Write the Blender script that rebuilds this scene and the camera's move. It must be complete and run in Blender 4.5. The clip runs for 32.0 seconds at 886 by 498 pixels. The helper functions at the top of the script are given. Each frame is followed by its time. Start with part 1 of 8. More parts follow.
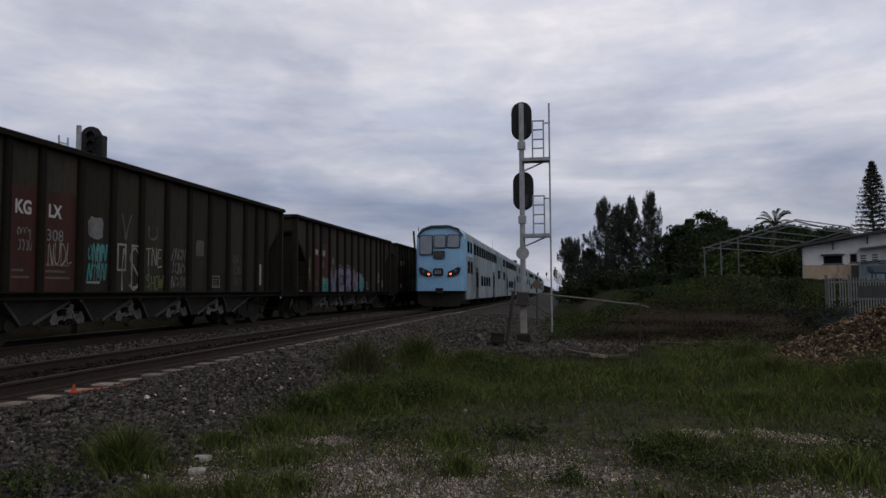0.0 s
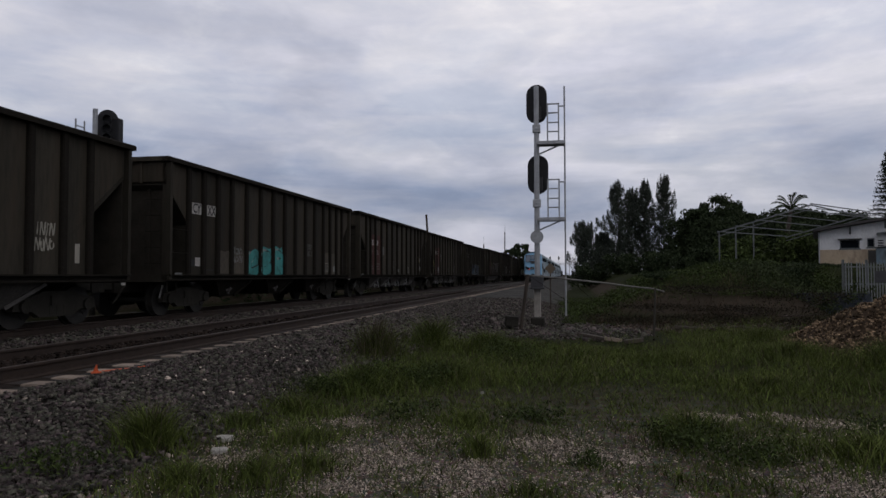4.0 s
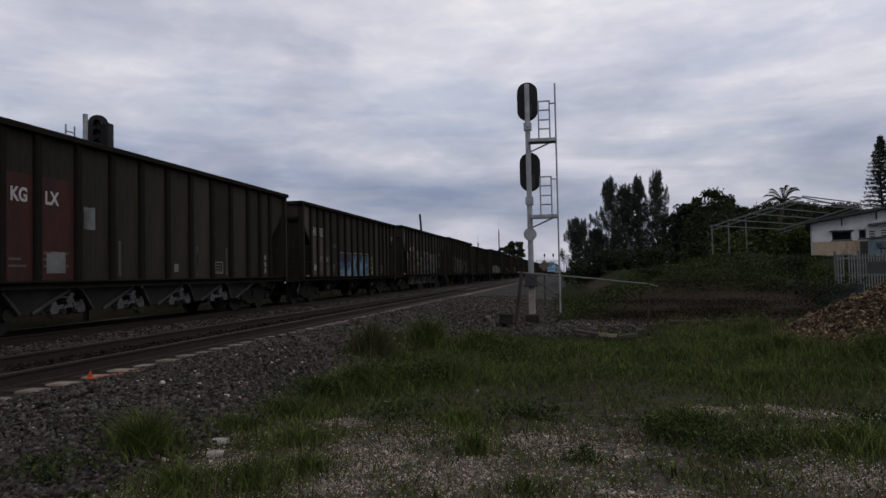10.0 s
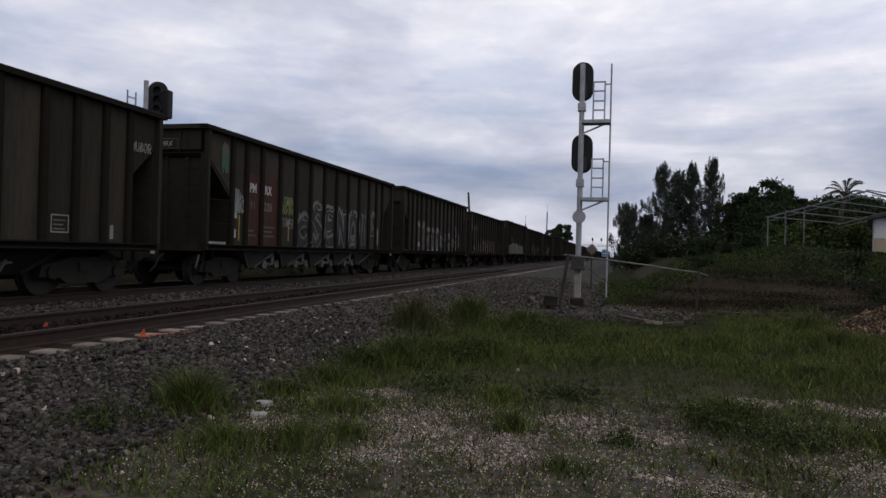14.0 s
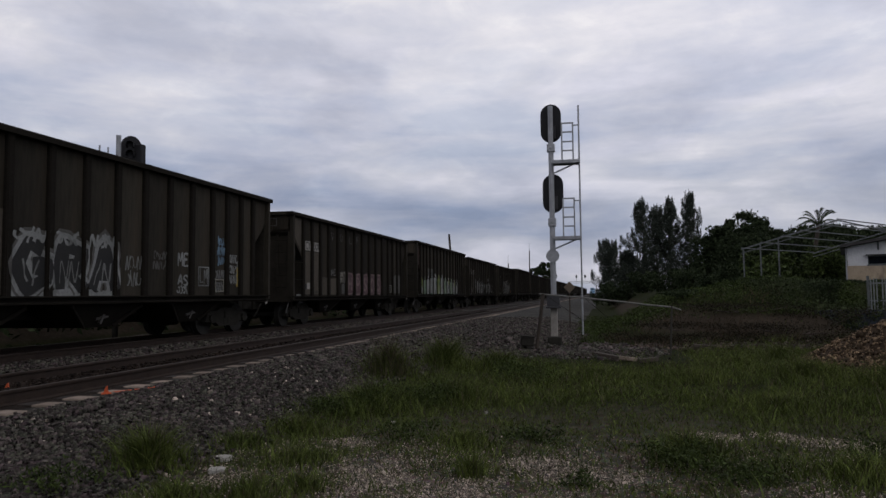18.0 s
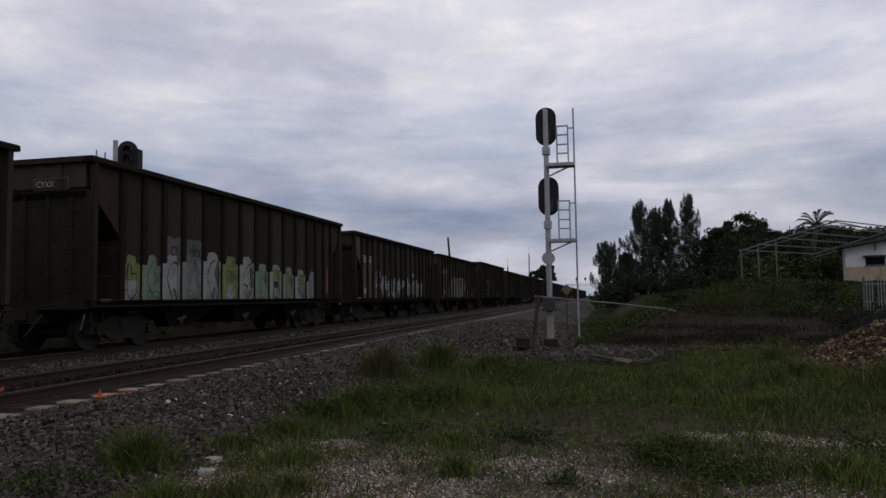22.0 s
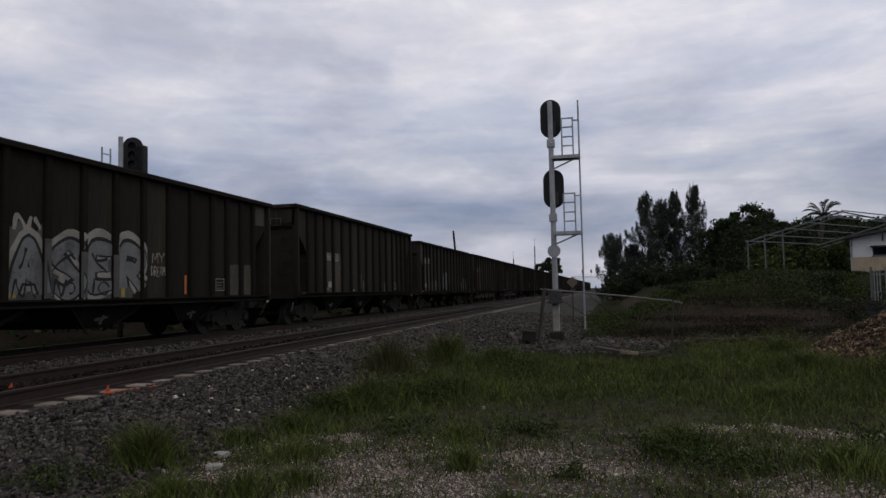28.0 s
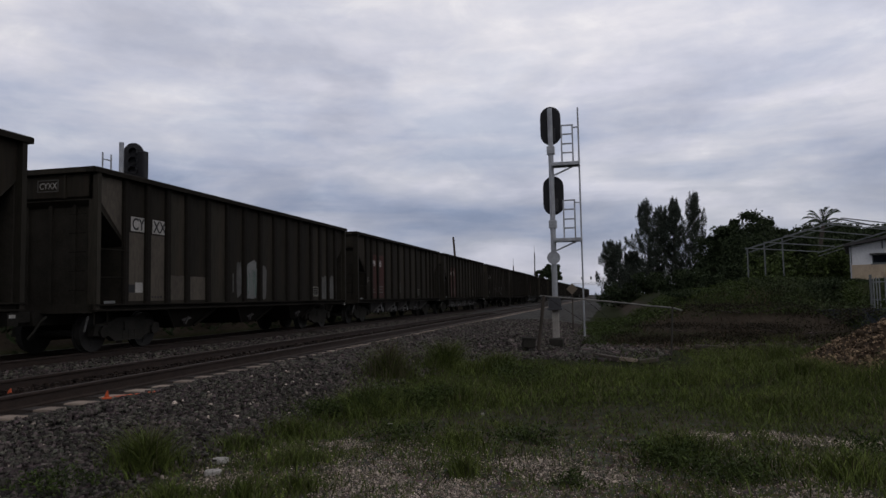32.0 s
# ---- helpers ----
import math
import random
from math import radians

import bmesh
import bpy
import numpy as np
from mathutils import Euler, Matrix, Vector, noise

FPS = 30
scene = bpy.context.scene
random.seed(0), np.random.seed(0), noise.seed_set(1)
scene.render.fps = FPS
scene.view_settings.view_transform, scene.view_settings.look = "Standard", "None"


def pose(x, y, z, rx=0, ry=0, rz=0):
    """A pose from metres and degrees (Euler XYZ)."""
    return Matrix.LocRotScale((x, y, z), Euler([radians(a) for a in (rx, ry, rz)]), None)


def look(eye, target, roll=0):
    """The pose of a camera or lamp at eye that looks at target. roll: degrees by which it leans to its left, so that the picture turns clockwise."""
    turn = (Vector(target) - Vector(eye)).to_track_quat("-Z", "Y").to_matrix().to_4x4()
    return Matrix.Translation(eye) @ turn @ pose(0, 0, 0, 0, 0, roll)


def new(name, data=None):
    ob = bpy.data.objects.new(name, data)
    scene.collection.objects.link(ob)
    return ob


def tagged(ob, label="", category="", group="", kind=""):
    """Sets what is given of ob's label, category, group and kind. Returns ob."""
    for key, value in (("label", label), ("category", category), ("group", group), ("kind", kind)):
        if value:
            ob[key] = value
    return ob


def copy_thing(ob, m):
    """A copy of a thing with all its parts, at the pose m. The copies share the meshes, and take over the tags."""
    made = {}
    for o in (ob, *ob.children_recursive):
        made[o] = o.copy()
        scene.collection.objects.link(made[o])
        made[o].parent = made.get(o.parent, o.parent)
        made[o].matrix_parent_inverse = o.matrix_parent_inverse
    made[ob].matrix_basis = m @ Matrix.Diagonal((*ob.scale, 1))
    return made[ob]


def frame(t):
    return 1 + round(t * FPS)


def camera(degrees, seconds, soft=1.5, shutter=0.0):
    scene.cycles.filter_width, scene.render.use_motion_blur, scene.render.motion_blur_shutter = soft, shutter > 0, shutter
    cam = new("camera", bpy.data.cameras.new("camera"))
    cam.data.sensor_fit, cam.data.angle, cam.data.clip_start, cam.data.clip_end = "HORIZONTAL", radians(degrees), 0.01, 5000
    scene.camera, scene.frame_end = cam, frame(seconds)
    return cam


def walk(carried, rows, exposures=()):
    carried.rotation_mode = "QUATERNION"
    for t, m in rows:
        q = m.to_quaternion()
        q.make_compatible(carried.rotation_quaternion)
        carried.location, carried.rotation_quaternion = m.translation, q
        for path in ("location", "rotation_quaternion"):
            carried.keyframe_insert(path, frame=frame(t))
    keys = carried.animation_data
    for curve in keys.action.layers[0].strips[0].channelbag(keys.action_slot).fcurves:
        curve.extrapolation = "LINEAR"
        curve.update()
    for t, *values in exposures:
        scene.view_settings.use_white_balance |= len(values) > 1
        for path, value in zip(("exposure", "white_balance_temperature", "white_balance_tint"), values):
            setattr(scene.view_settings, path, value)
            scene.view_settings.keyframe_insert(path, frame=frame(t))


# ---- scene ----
cam = camera(64.0, 32.0, soft=1.5)

# seconds, place, yaw, pitch and roll of the hand-held camera
PATH = [
    (0.0, 0.000, 0.000, 1.600, 9.62, 3.42, 0.30),
    (0.5, -0.016, -0.000, 1.614, 9.67, 2.65, 0.79),
    (1.0, -0.027, -0.014, 1.608, 10.33, 2.55, 0.31),
    (1.5, -0.039, -0.037, 1.607, 10.47, 2.58, -0.31),
    (2.0, -0.058, -0.036, 1.614, 10.85, 2.61, -0.33),
    (2.5, -0.050, -0.047, 1.616, 10.97, 2.91, 0.14),
    (3.0, -0.045, -0.057, 1.600, 10.41, 2.90, 0.17),
    (3.5, -0.068, -0.021, 1.596, 10.66, 1.96, 0.05),
    (5.5, -0.046, -0.041, 1.599, 9.85, 2.85, 0.13),
    (6.0, -0.041, -0.033, 1.606, 9.72, 2.37, -0.08),
    (6.5, -0.057, -0.028, 1.603, 9.56, 2.91, 0.03),
    (7.0, -0.040, -0.052, 1.608, 9.12, 3.06, 0.18),
    (7.5, -0.034, -0.034, 1.602, 8.86, 3.22, 0.23),
    (8.0, -0.026, -0.050, 1.601, 8.47, 3.07, 0.32),
    (8.5, -0.036, -0.036, 1.589, 9.16, 2.60, 0.62),
    (9.0, -0.047, -0.033, 1.594, 9.76, 2.18, 1.11),
    (9.5, -0.034, -0.033, 1.587, 10.09, 1.74, 1.13),
    (10.0, -0.037, -0.039, 1.593, 10.17, 2.03, 1.20),
    (10.5, -0.051, -0.031, 1.589, 10.45, 1.91, 1.03),
    (11.0, -0.053, -0.042, 1.581, 12.05, 1.82, 0.28),
    (11.5, -0.072, -0.036, 1.579, 13.83, 1.76, 0.58),
    (12.0, -0.076, -0.046, 1.571, 14.75, 1.19, 0.90),
    (12.5, -0.059, -0.039, 1.576, 14.97, 1.16, 1.29),
    (13.0, -0.058, -0.045, 1.578, 13.60, 1.35, 0.55),
    (13.5, -0.067, -0.042, 1.580, 13.77, 0.70, -0.08),
    (14.0, -0.039, -0.037, 1.566, 13.87, 0.29, -1.49),
    (14.5, -0.060, -0.029, 1.577, 13.13, -0.11, -0.37),
    (15.0, -0.036, -0.031, 1.582, 11.91, 0.31, 0.64),
    (15.5, -0.038, -0.034, 1.588, 11.23, 0.40, 0.20),
    (17.5, 0.048, -0.025, 1.589, 11.11, 3.23, 1.31),
    (18.0, 0.257, -0.051, 1.606, 12.69, 3.68, 0.56),
    (18.5, 0.389, -0.088, 1.599, 13.53, 3.13, 1.16),
    (19.0, 0.379, -0.081, 1.604, 10.52, 2.96, 2.48),
    (19.5, 0.376, -0.094, 1.582, 10.96, 2.95, 1.89),
    (20.0, 0.377, -0.110, 1.592, 12.45, 3.49, 1.37),
    (20.5, 0.387, -0.099, 1.594, 12.83, 3.50, 0.97),
    (21.0, 0.389, -0.106, 1.599, 12.73, 3.49, 0.72),
    (21.5, 0.399, -0.093, 1.602, 12.97, 3.48, 0.82),
    (22.0, 0.395, -0.093, 1.590, 12.72, 3.95, 0.84),
    (22.5, 0.409, -0.104, 1.613, 13.07, 4.00, 1.10),
    (23.0, 0.399, -0.116, 1.590, 12.82, 3.78, 1.33),
    (23.5, 0.399, -0.099, 1.599, 12.72, 3.85, 0.96),
    (24.0, 0.405, -0.108, 1.605, 12.96, 4.15, 0.97),
    (24.5, 0.388, -0.093, 1.596, 12.84, 3.97, 1.12),
    (25.0, 0.384, -0.093, 1.596, 12.79, 3.64, 1.50),
    (25.5, 0.409, -0.105, 1.605, 12.75, 3.66, 1.67),
    (27.5, 0.401, -0.074, 1.594, 12.79, 3.37, 1.34),
    (28.0, 0.402, -0.089, 1.598, 13.20, 3.42, 1.27),
    (28.5, 0.406, -0.105, 1.597, 13.17, 3.12, 1.34),
    (29.0, 0.395, -0.110, 1.593, 13.40, 3.33, 1.42),
    (29.5, 0.398, -0.101, 1.590, 12.97, 3.71, 1.41),
    (30.0, 0.406, -0.118, 1.591, 12.77, 4.02, 1.24),
    (30.5, 0.393, -0.121, 1.600, 12.73, 3.94, 1.41),
    (31.0, 0.387, -0.106, 1.597, 13.09, 3.96, 1.11),
    (31.5, 0.397, -0.121, 1.601, 12.96, 3.97, 1.14),
    (32.0, 0.409, -0.105, 1.599, 13.18, 3.93, 1.10),
]
walk(cam, [(t, pose(x, y, z, 90 + pitch, roll, yaw)) for t, x, y, z, yaw, pitch, roll in PATH],
     [(0.0, 0.0), (10.5, 0.0), (12.0, 0.15), (13.0, 0.22), (14.0, 0.27), (15.0, 0.42), (16.0, 0.30), (17.5, 0.08), (19.0, 0.0), (32.0, 0.0)])

# ---- world: overcast evening sky, wide soft sun ----
world = bpy.data.worlds.new("overcast_sky")
scene.world = world
world.use_nodes = True


def nodes_of(tree):
    tree.nodes.clear()

    def add(kind, **values):
        n = tree.nodes.new(kind)
        for key, value in values.items():
            if key in n.inputs:
                n.inputs[key].default_value = value
        return n
    return add, tree.links.new


def ramp(node, stops):
    cr = node.color_ramp
    while len(cr.elements) < len(stops):
        cr.elements.new(0.5)
    for el, (p, c) in zip(cr.elements, stops):
        el.position = p
        el.color = (*c, 1) if len(c) == 3 else c


def build_sky():
    add, link = nodes_of(world.node_tree)
    out = add("ShaderNodeOutputWorld")
    bg = add("ShaderNodeBackground", Strength=1.0)
    sky = add("ShaderNodeTexSky")
    sky.sky_type = "NISHITA"
    sky.sun_disc = False
    sky.sun_elevation = radians(38)
    sky.sun_rotation = radians(30)
    scale = add("ShaderNodeMixRGB", Fac=1.0)
    scale.blend_type = "MULTIPLY"
    scale.inputs[2].default_value = (0.06, 0.06, 0.06, 1)
    link(sky.outputs[0], scale.inputs[1])
    geo = add("ShaderNodeTexCoord")
    sep = add("ShaderNodeSeparateXYZ")
    link(geo.outputs["Generated"], sep.inputs[0])
    up = add("ShaderNodeMath")
    up.operation = "MAXIMUM"
    up.inputs[1].default_value = 0.0
    link(sep.outputs[2], up.inputs[0])
    # broad banks of cloud, drawn out sideways
    m1 = add("ShaderNodeMapping")
    m1.inputs["Scale"].default_value = (2.2, 2.2, 5.2)
    m1.inputs["Rotation"].default_value = (0, radians(1.5), 0)
    m1.inputs["Location"].default_value = (2.3, 0.7, 0.35)
    link(geo.outputs["Generated"], m1.inputs[0])
    n1 = add("ShaderNodeTexNoise", Scale=1.8, Detail=8.0, Roughness=0.52, Distortion=0.12)
    link(m1.outputs[0], n1.inputs["Vector"])
    m2 = add("ShaderNodeMapping")
    m2.inputs["Scale"].default_value = (2.0, 2.0, 10.0)
    m2.inputs["Rotation"].default_value = (0, radians(1), 0)
    m2.inputs["Location"].default_value = (1.1, 3.4, 0.0)
    link(geo.outputs["Generated"], m2.inputs[0])
    n2 = add("ShaderNodeTexNoise", Scale=1.9, Detail=8.0, Roughness=0.52, Distortion=0.25)
    link(m2.outputs[0], n2.inputs["Vector"])
    r1 = add("ShaderNodeValToRGB")
    ramp(r1, [(0.36, (0.525, 0.54, 0.62)), (0.47, (0.62, 0.632, 0.71)), (0.55, (0.69, 0.692, 0.745)), (0.64, (0.765, 0.76, 0.80))])
    link(n1.outputs[0], r1.inputs[0])
    r2 = add("ShaderNodeValToRGB")
    ramp(r2, [(0.36, (0.68, 0.76, 0.87)), (0.46, (0.90, 0.93, 0.98)), (0.54, (1.05, 1.045, 1.035)), (0.60, (1.20, 1.17, 1.14)), (0.68, (1.42, 1.36, 1.30))])
    link(n2.outputs[0], r2.inputs[0])
    # the streaks fade out above the lower sky
    low = add("ShaderNodeMapRange")
    for key, value in (("From Min", 0.12), ("From Max", 0.38), ("To Min", 1.0), ("To Max", 0.20)):
        low.inputs[key].default_value = value
    link(up.outputs[0], low.inputs["Value"])
    mul = add("ShaderNodeMixRGB")
    mul.blend_type = "MULTIPLY"
    link(low.outputs[0], mul.inputs[0])
    link(r1.outputs[0], mul.inputs[1])
    link(r2.outputs[0], mul.inputs[2])
    # lighter towards the clearer side and above
    r3 = add("ShaderNodeValToRGB")
    ramp(r3, [(0.0, (0.665, 0.69, 0.745)), (0.12, (0.655, 0.685, 0.745)), (0.26, (0.97, 0.97, 0.98)), (0.38, (1.12, 1.10, 1.07)), (0.60, (0.95, 0.93, 0.92)), (0.9, (0.85, 0.84, 0.84))])
    link(up.outputs[0], r3.inputs[0])
    mul1 = add("ShaderNodeMixRGB", Fac=1.0)
    mul1.blend_type = "MULTIPLY"
    link(mul.outputs[0], mul1.inputs[1])
    link(r3.outputs[0], mul1.inputs[2])
    side = add("ShaderNodeMapRange")
    for key, value in (("From Min", -0.45), ("From Max", 0.40), ("To Min", 1.02), ("To Max", 0.83)):
        side.inputs[key].default_value = value
    link(sep.outputs[0], side.inputs["Value"])
    # small puffs and torn edges
    m3 = add("ShaderNodeMapping")
    m3.inputs["Scale"].default_value = (4.0, 4.0, 9.0)
    m3.inputs["Location"].default_value = (0.4, 1.9, 0.8)
    link(geo.outputs["Generated"], m3.inputs[0])
    n3 = add("ShaderNodeTexNoise", Scale=2.4, Detail=9.0, Roughness=0.6, Distortion=0.5)
    link(m3.outputs[0], n3.inputs["Vector"])
    r4 = add("ShaderNodeValToRGB")
    ramp(r4, [(0.34, (0.925, 0.93, 0.965)), (0.50, (0.99, 0.985, 1.01)), (0.58, (1.03, 1.02, 1.03)), (0.66, (1.10, 1.085, 1.075))])
    link(n3.outputs[0], r4.inputs[0])
    puffs = add("ShaderNodeMixRGB", Fac=1.0)
    puffs.blend_type = "MULTIPLY"
    link(mul1.outputs[0], puffs.inputs[1])
    link(r4.outputs[0], puffs.inputs[2])
    mul2 = add("ShaderNodeMixRGB")
    mul2.blend_type = "MULTIPLY"
    link(low.outputs[0], mul2.inputs[0])
    link(puffs.outputs[0], mul2.inputs[1])
    link(side.outputs[0], mul2.inputs[2])
    clear = add("ShaderNodeMapRange")
    for key, value in (("From Min", -0.45), ("From Max", 0.45), ("To Min", 0.965), ("To Max", 1.13)):
        clear.inputs[key].default_value = value
    link(sep.outputs[0], clear.inputs["Value"])
    mul3 = add("ShaderNodeMixRGB", Fac=1.0)
    mul3.blend_type = "MULTIPLY"
    link(mul2.outputs[0], mul3.inputs[1])
    link(clear.outputs[0], mul3.inputs[2])
    mix = add("ShaderNodeMixRGB", Fac=0.9)
    link(scale.outputs[0], mix.inputs[1])
    link(mul3.outputs[0], mix.inputs[2])
    link(mix.outputs[0], bg.inputs[0])
    link(bg.outputs[0], out.inputs[0])


build_sky()
sun_data = bpy.data.lights.new("sun", "SUN")
sun_data.energy, sun_data.angle, sun_data.color = 0.3, radians(40), (1.0, 0.96, 0.9)
sun = new("sun", sun_data)
sun.matrix_world = look((20, -12, 30), (0, 12, 0))


# ---- materials ----
def mat(name, c1, c2=None, rough=0.8, metal=0.0, scale=3.0, fine=40.0, bump=0.15, spec=0.3, emit=0.0, random_tint=0.0, stretch=(1, 1, 1), grime=None, hue=0.0):
    """Two colours mixed by noise at two scales, with fine relief; grime: a third colour in patches."""
    m = bpy.data.materials.new(name)
    m.use_nodes = True
    add, link = nodes_of(m.node_tree)
    out = add("ShaderNodeOutputMaterial")
    b = add("ShaderNodeBsdfPrincipled", Roughness=rough, Metallic=metal)
    b.inputs["Specular IOR Level"].default_value = spec
    link(b.outputs[0], out.inputs[0])
    c2 = c2 or tuple(v * 0.7 for v in c1)
    tc = add("ShaderNodeTexCoord")
    mp = add("ShaderNodeMapping")
    mp.inputs["Scale"].default_value = stretch
    link(tc.outputs["Object"], mp.inputs[0])
    n1 = add("ShaderNodeTexNoise", Scale=scale, Detail=4.0, Roughness=0.6)
    n2 = add("ShaderNodeTexNoise", Scale=fine, Detail=3.0, Roughness=0.6)
    link(mp.outputs[0], n1.inputs["Vector"])
    link(mp.outputs[0], n2.inputs["Vector"])
    av = add("ShaderNodeMath")
    av.operation = "MULTIPLY_ADD"
    av.inputs[1].default_value = 0.45
    link(n2.outputs[0], av.inputs[0])
    half = add("ShaderNodeMath")
    half.operation = "MULTIPLY"
    half.inputs[1].default_value = 0.55
    link(n1.outputs[0], half.inputs[0])
    link(half.outputs[0], av.inputs[2])
    cr = add("ShaderNodeValToRGB")
    ramp(cr, [(0.36, c2), (0.62, c1)])
    link(av.outputs[0], cr.inputs[0])
    col = cr.outputs[0]
    if grime:
        n3 = add("ShaderNodeTexNoise", Scale=scale * 0.45, Detail=6.0, Roughness=0.7)
        link(mp.outputs[0], n3.inputs["Vector"])
        g = add("ShaderNodeValToRGB")
        ramp(g, [(0.50, (0, 0, 0)), (0.68, (1, 1, 1))])
        link(n3.outputs[0], g.inputs[0])
        mx = add("ShaderNodeMixRGB")
        mx.inputs[2].default_value = (*grime, 1)
        link(g.outputs[0], mx.inputs[0])
        link(col, mx.inputs[1])
        col = mx.outputs[0]
    if random_tint:
        oi = add("ShaderNodeObjectInfo")
        pi = add("ShaderNodeNewGeometry")
        rsum = add("ShaderNodeMath")
        rsum.operation = "ADD"
        link(oi.outputs["Random"], rsum.inputs[0])
        link(pi.outputs["Random Per Island"], rsum.inputs[1])
        hv = add("ShaderNodeHueSaturation")
        fr = add("ShaderNodeMath")
        fr.operation = "FRACT"
        link(rsum.outputs[0], fr.inputs[0])
        pw = add("ShaderNodeMath")
        pw.operation = "POWER"
        pw.inputs[1].default_value = 1.6
        link(fr.outputs[0], pw.inputs[0])
        mr = add("ShaderNodeMapRange")
        mr.inputs["To Min"].default_value = 1 - random_tint
        mr.inputs["To Max"].default_value = 1 + random_tint * 1.5
        link(pw.outputs[0], mr.inputs["Value"])
        link(mr.outputs[0], hv.inputs["Value"])
        if hue:
            turn = add("ShaderNodeMapRange")
            turn.inputs["To Min"].default_value = 0.5 - hue
            turn.inputs["To Max"].default_value = 0.5 + hue
            again = add("ShaderNodeMath")
            again.operation = "MULTIPLY"
            again.inputs[1].default_value = 7.31
            link(rsum.outputs[0], again.inputs[0])
            part_of = add("ShaderNodeMath")
            part_of.operation = "FRACT"
            link(again.outputs[0], part_of.inputs[0])
            link(part_of.outputs[0], turn.inputs["Value"])
            link(turn.outputs[0], hv.inputs["Hue"])
        link(col, hv.inputs["Color"])
        col = hv.outputs[0]
    link(col, b.inputs["Base Color"])
    if bump:
        bp = add("ShaderNodeBump", Strength=bump, Distance=0.02)
        link(n2.outputs[0], bp.inputs["Height"])
        link(bp.outputs[0], b.inputs["Normal"])
    if emit:
        b.inputs["Emission Color"].default_value = (*c1, 1)
        b.inputs["Emission Strength"].default_value = emit
    return m


M_CAR = mat("weathered_dark_steel", (0.033, 0.0288, 0.0212), (0.0165, 0.0145, 0.011), 0.8, 0.0, 1.3, 14, 0.2, 0.10, stretch=(1, 1, 0.16), grime=(0.040, 0.030, 0.0205), random_tint=0.25)
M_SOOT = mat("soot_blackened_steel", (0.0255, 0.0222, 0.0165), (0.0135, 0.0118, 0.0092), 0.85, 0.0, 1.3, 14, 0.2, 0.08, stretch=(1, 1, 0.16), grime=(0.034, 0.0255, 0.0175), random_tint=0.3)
M_RUSTY = mat("rust_bloomed_steel", (0.040, 0.021, 0.014), (0.018, 0.011, 0.008), 0.85, 0, 1.6, 18, 0.2, 0.2, grime=(0.014, 0.011, 0.008))
# darkened in colour to carry the shade along the ribs
M_RIB = mat("shade_dark_rib_steel", (0.018, 0.0158, 0.0125), (0.0105, 0.0092, 0.0076), 0.9, 0.0, 1.5, 20, 0.2, 0.04)
M_RED = mat("oxide_red_paint", (0.058, 0.019, 0.014), (0.030, 0.013, 0.010), 0.8, 0, 2.4, 18, 0.15, 0.2, stretch=(1, 1, 0.25), grime=(0.022, 0.014, 0.010))
M_TAN = mat("faded_tan_paint", (0.074, 0.062, 0.046), (0.042, 0.035, 0.026), 0.8, 0, 2.0, 16, 0.15, 0.25, stretch=(1, 1, 0.4))
M_BAY = mat("worn_hopper_steel", (0.095, 0.088, 0.080), (0.040, 0.036, 0.032), 0.6, 0.3, 1.6, 22, 0.2, 0.3)
M_GATE = mat("bright_worn_gate_steel", (0.16, 0.155, 0.15), (0.03, 0.028, 0.025), 0.5, 0.3, 4.0, 22, 0.2, 0.4)
M_TRUCK = mat("black_cast_truck", (0.034, 0.0315, 0.0265), (0.020, 0.0187, 0.0158), 0.95, 0.0, 3, 30, 0.25, 0.04)
M_HOLLOW = mat("matt_end_platform", (0.033, 0.0295, 0.024), (0.021, 0.0188, 0.0152), 0.95, 0.0, 3, 30, 0.2, 0.03)
M_WHEEL = mat("rolled_wheel_steel", (0.024, 0.022, 0.019), (0.013, 0.012, 0.0105), 0.8, 0.0, 4, 30, 0.1)
M_MARK = mat("faded_white_lettering", (0.48, 0.46, 0.44), (0.30, 0.29, 0.27), 0.8, 0, 6, 40, 0)
M_PLATE = mat("grubby_white_plate", (0.35, 0.335, 0.305), (0.21, 0.195, 0.175), 0.8, 0, 5, 30, 0)
M_INK = mat("black_lettering", (0.015, 0.015, 0.015), None, 0.8, 0, 6, 40, 0)
M_RAIL = mat("rusty_rail_steel", (0.034, 0.021, 0.014), (0.016, 0.010, 0.007), 0.7, 0.2, 6, 40, 0.15)
M_HEADRAIL = mat("worn_rail_head", (0.040, 0.029, 0.023), (0.022, 0.016, 0.013), 0.7, 0.1, 5, 40, 0.05)
M_TIE = mat("weathered_sleeper", (0.24, 0.19, 0.148), (0.10, 0.078, 0.061), 0.9, 0, 5, 30, 0.4, random_tint=0.2, stretch=(0.3, 1, 1))
M_ROCK = mat("crushed_ballast_stone", (0.084, 0.074, 0.062), (0.024, 0.0205, 0.018), 0.9, 0, 14, 60, 0.3, 0.15, random_tint=0.62, hue=0.10)
M_RUSTROCK = mat("rust_stained_ballast", (0.022, 0.0155, 0.012), (0.009, 0.0065, 0.005), 0.95, 0, 14, 60, 0.3, 0.1, random_tint=0.6)
M_PALE = mat("pale_crushed_limestone", (0.40, 0.335, 0.275), (0.16, 0.133, 0.107), 0.9, 0, 9, 60, 0.3, 0.15, random_tint=0.6)
M_RUBBLE = mat("tan_limestone_rubble", (0.20, 0.142, 0.088), (0.045, 0.030, 0.019), 0.9, 0, 5, 40, 0.4, 0.1, random_tint=0.8)
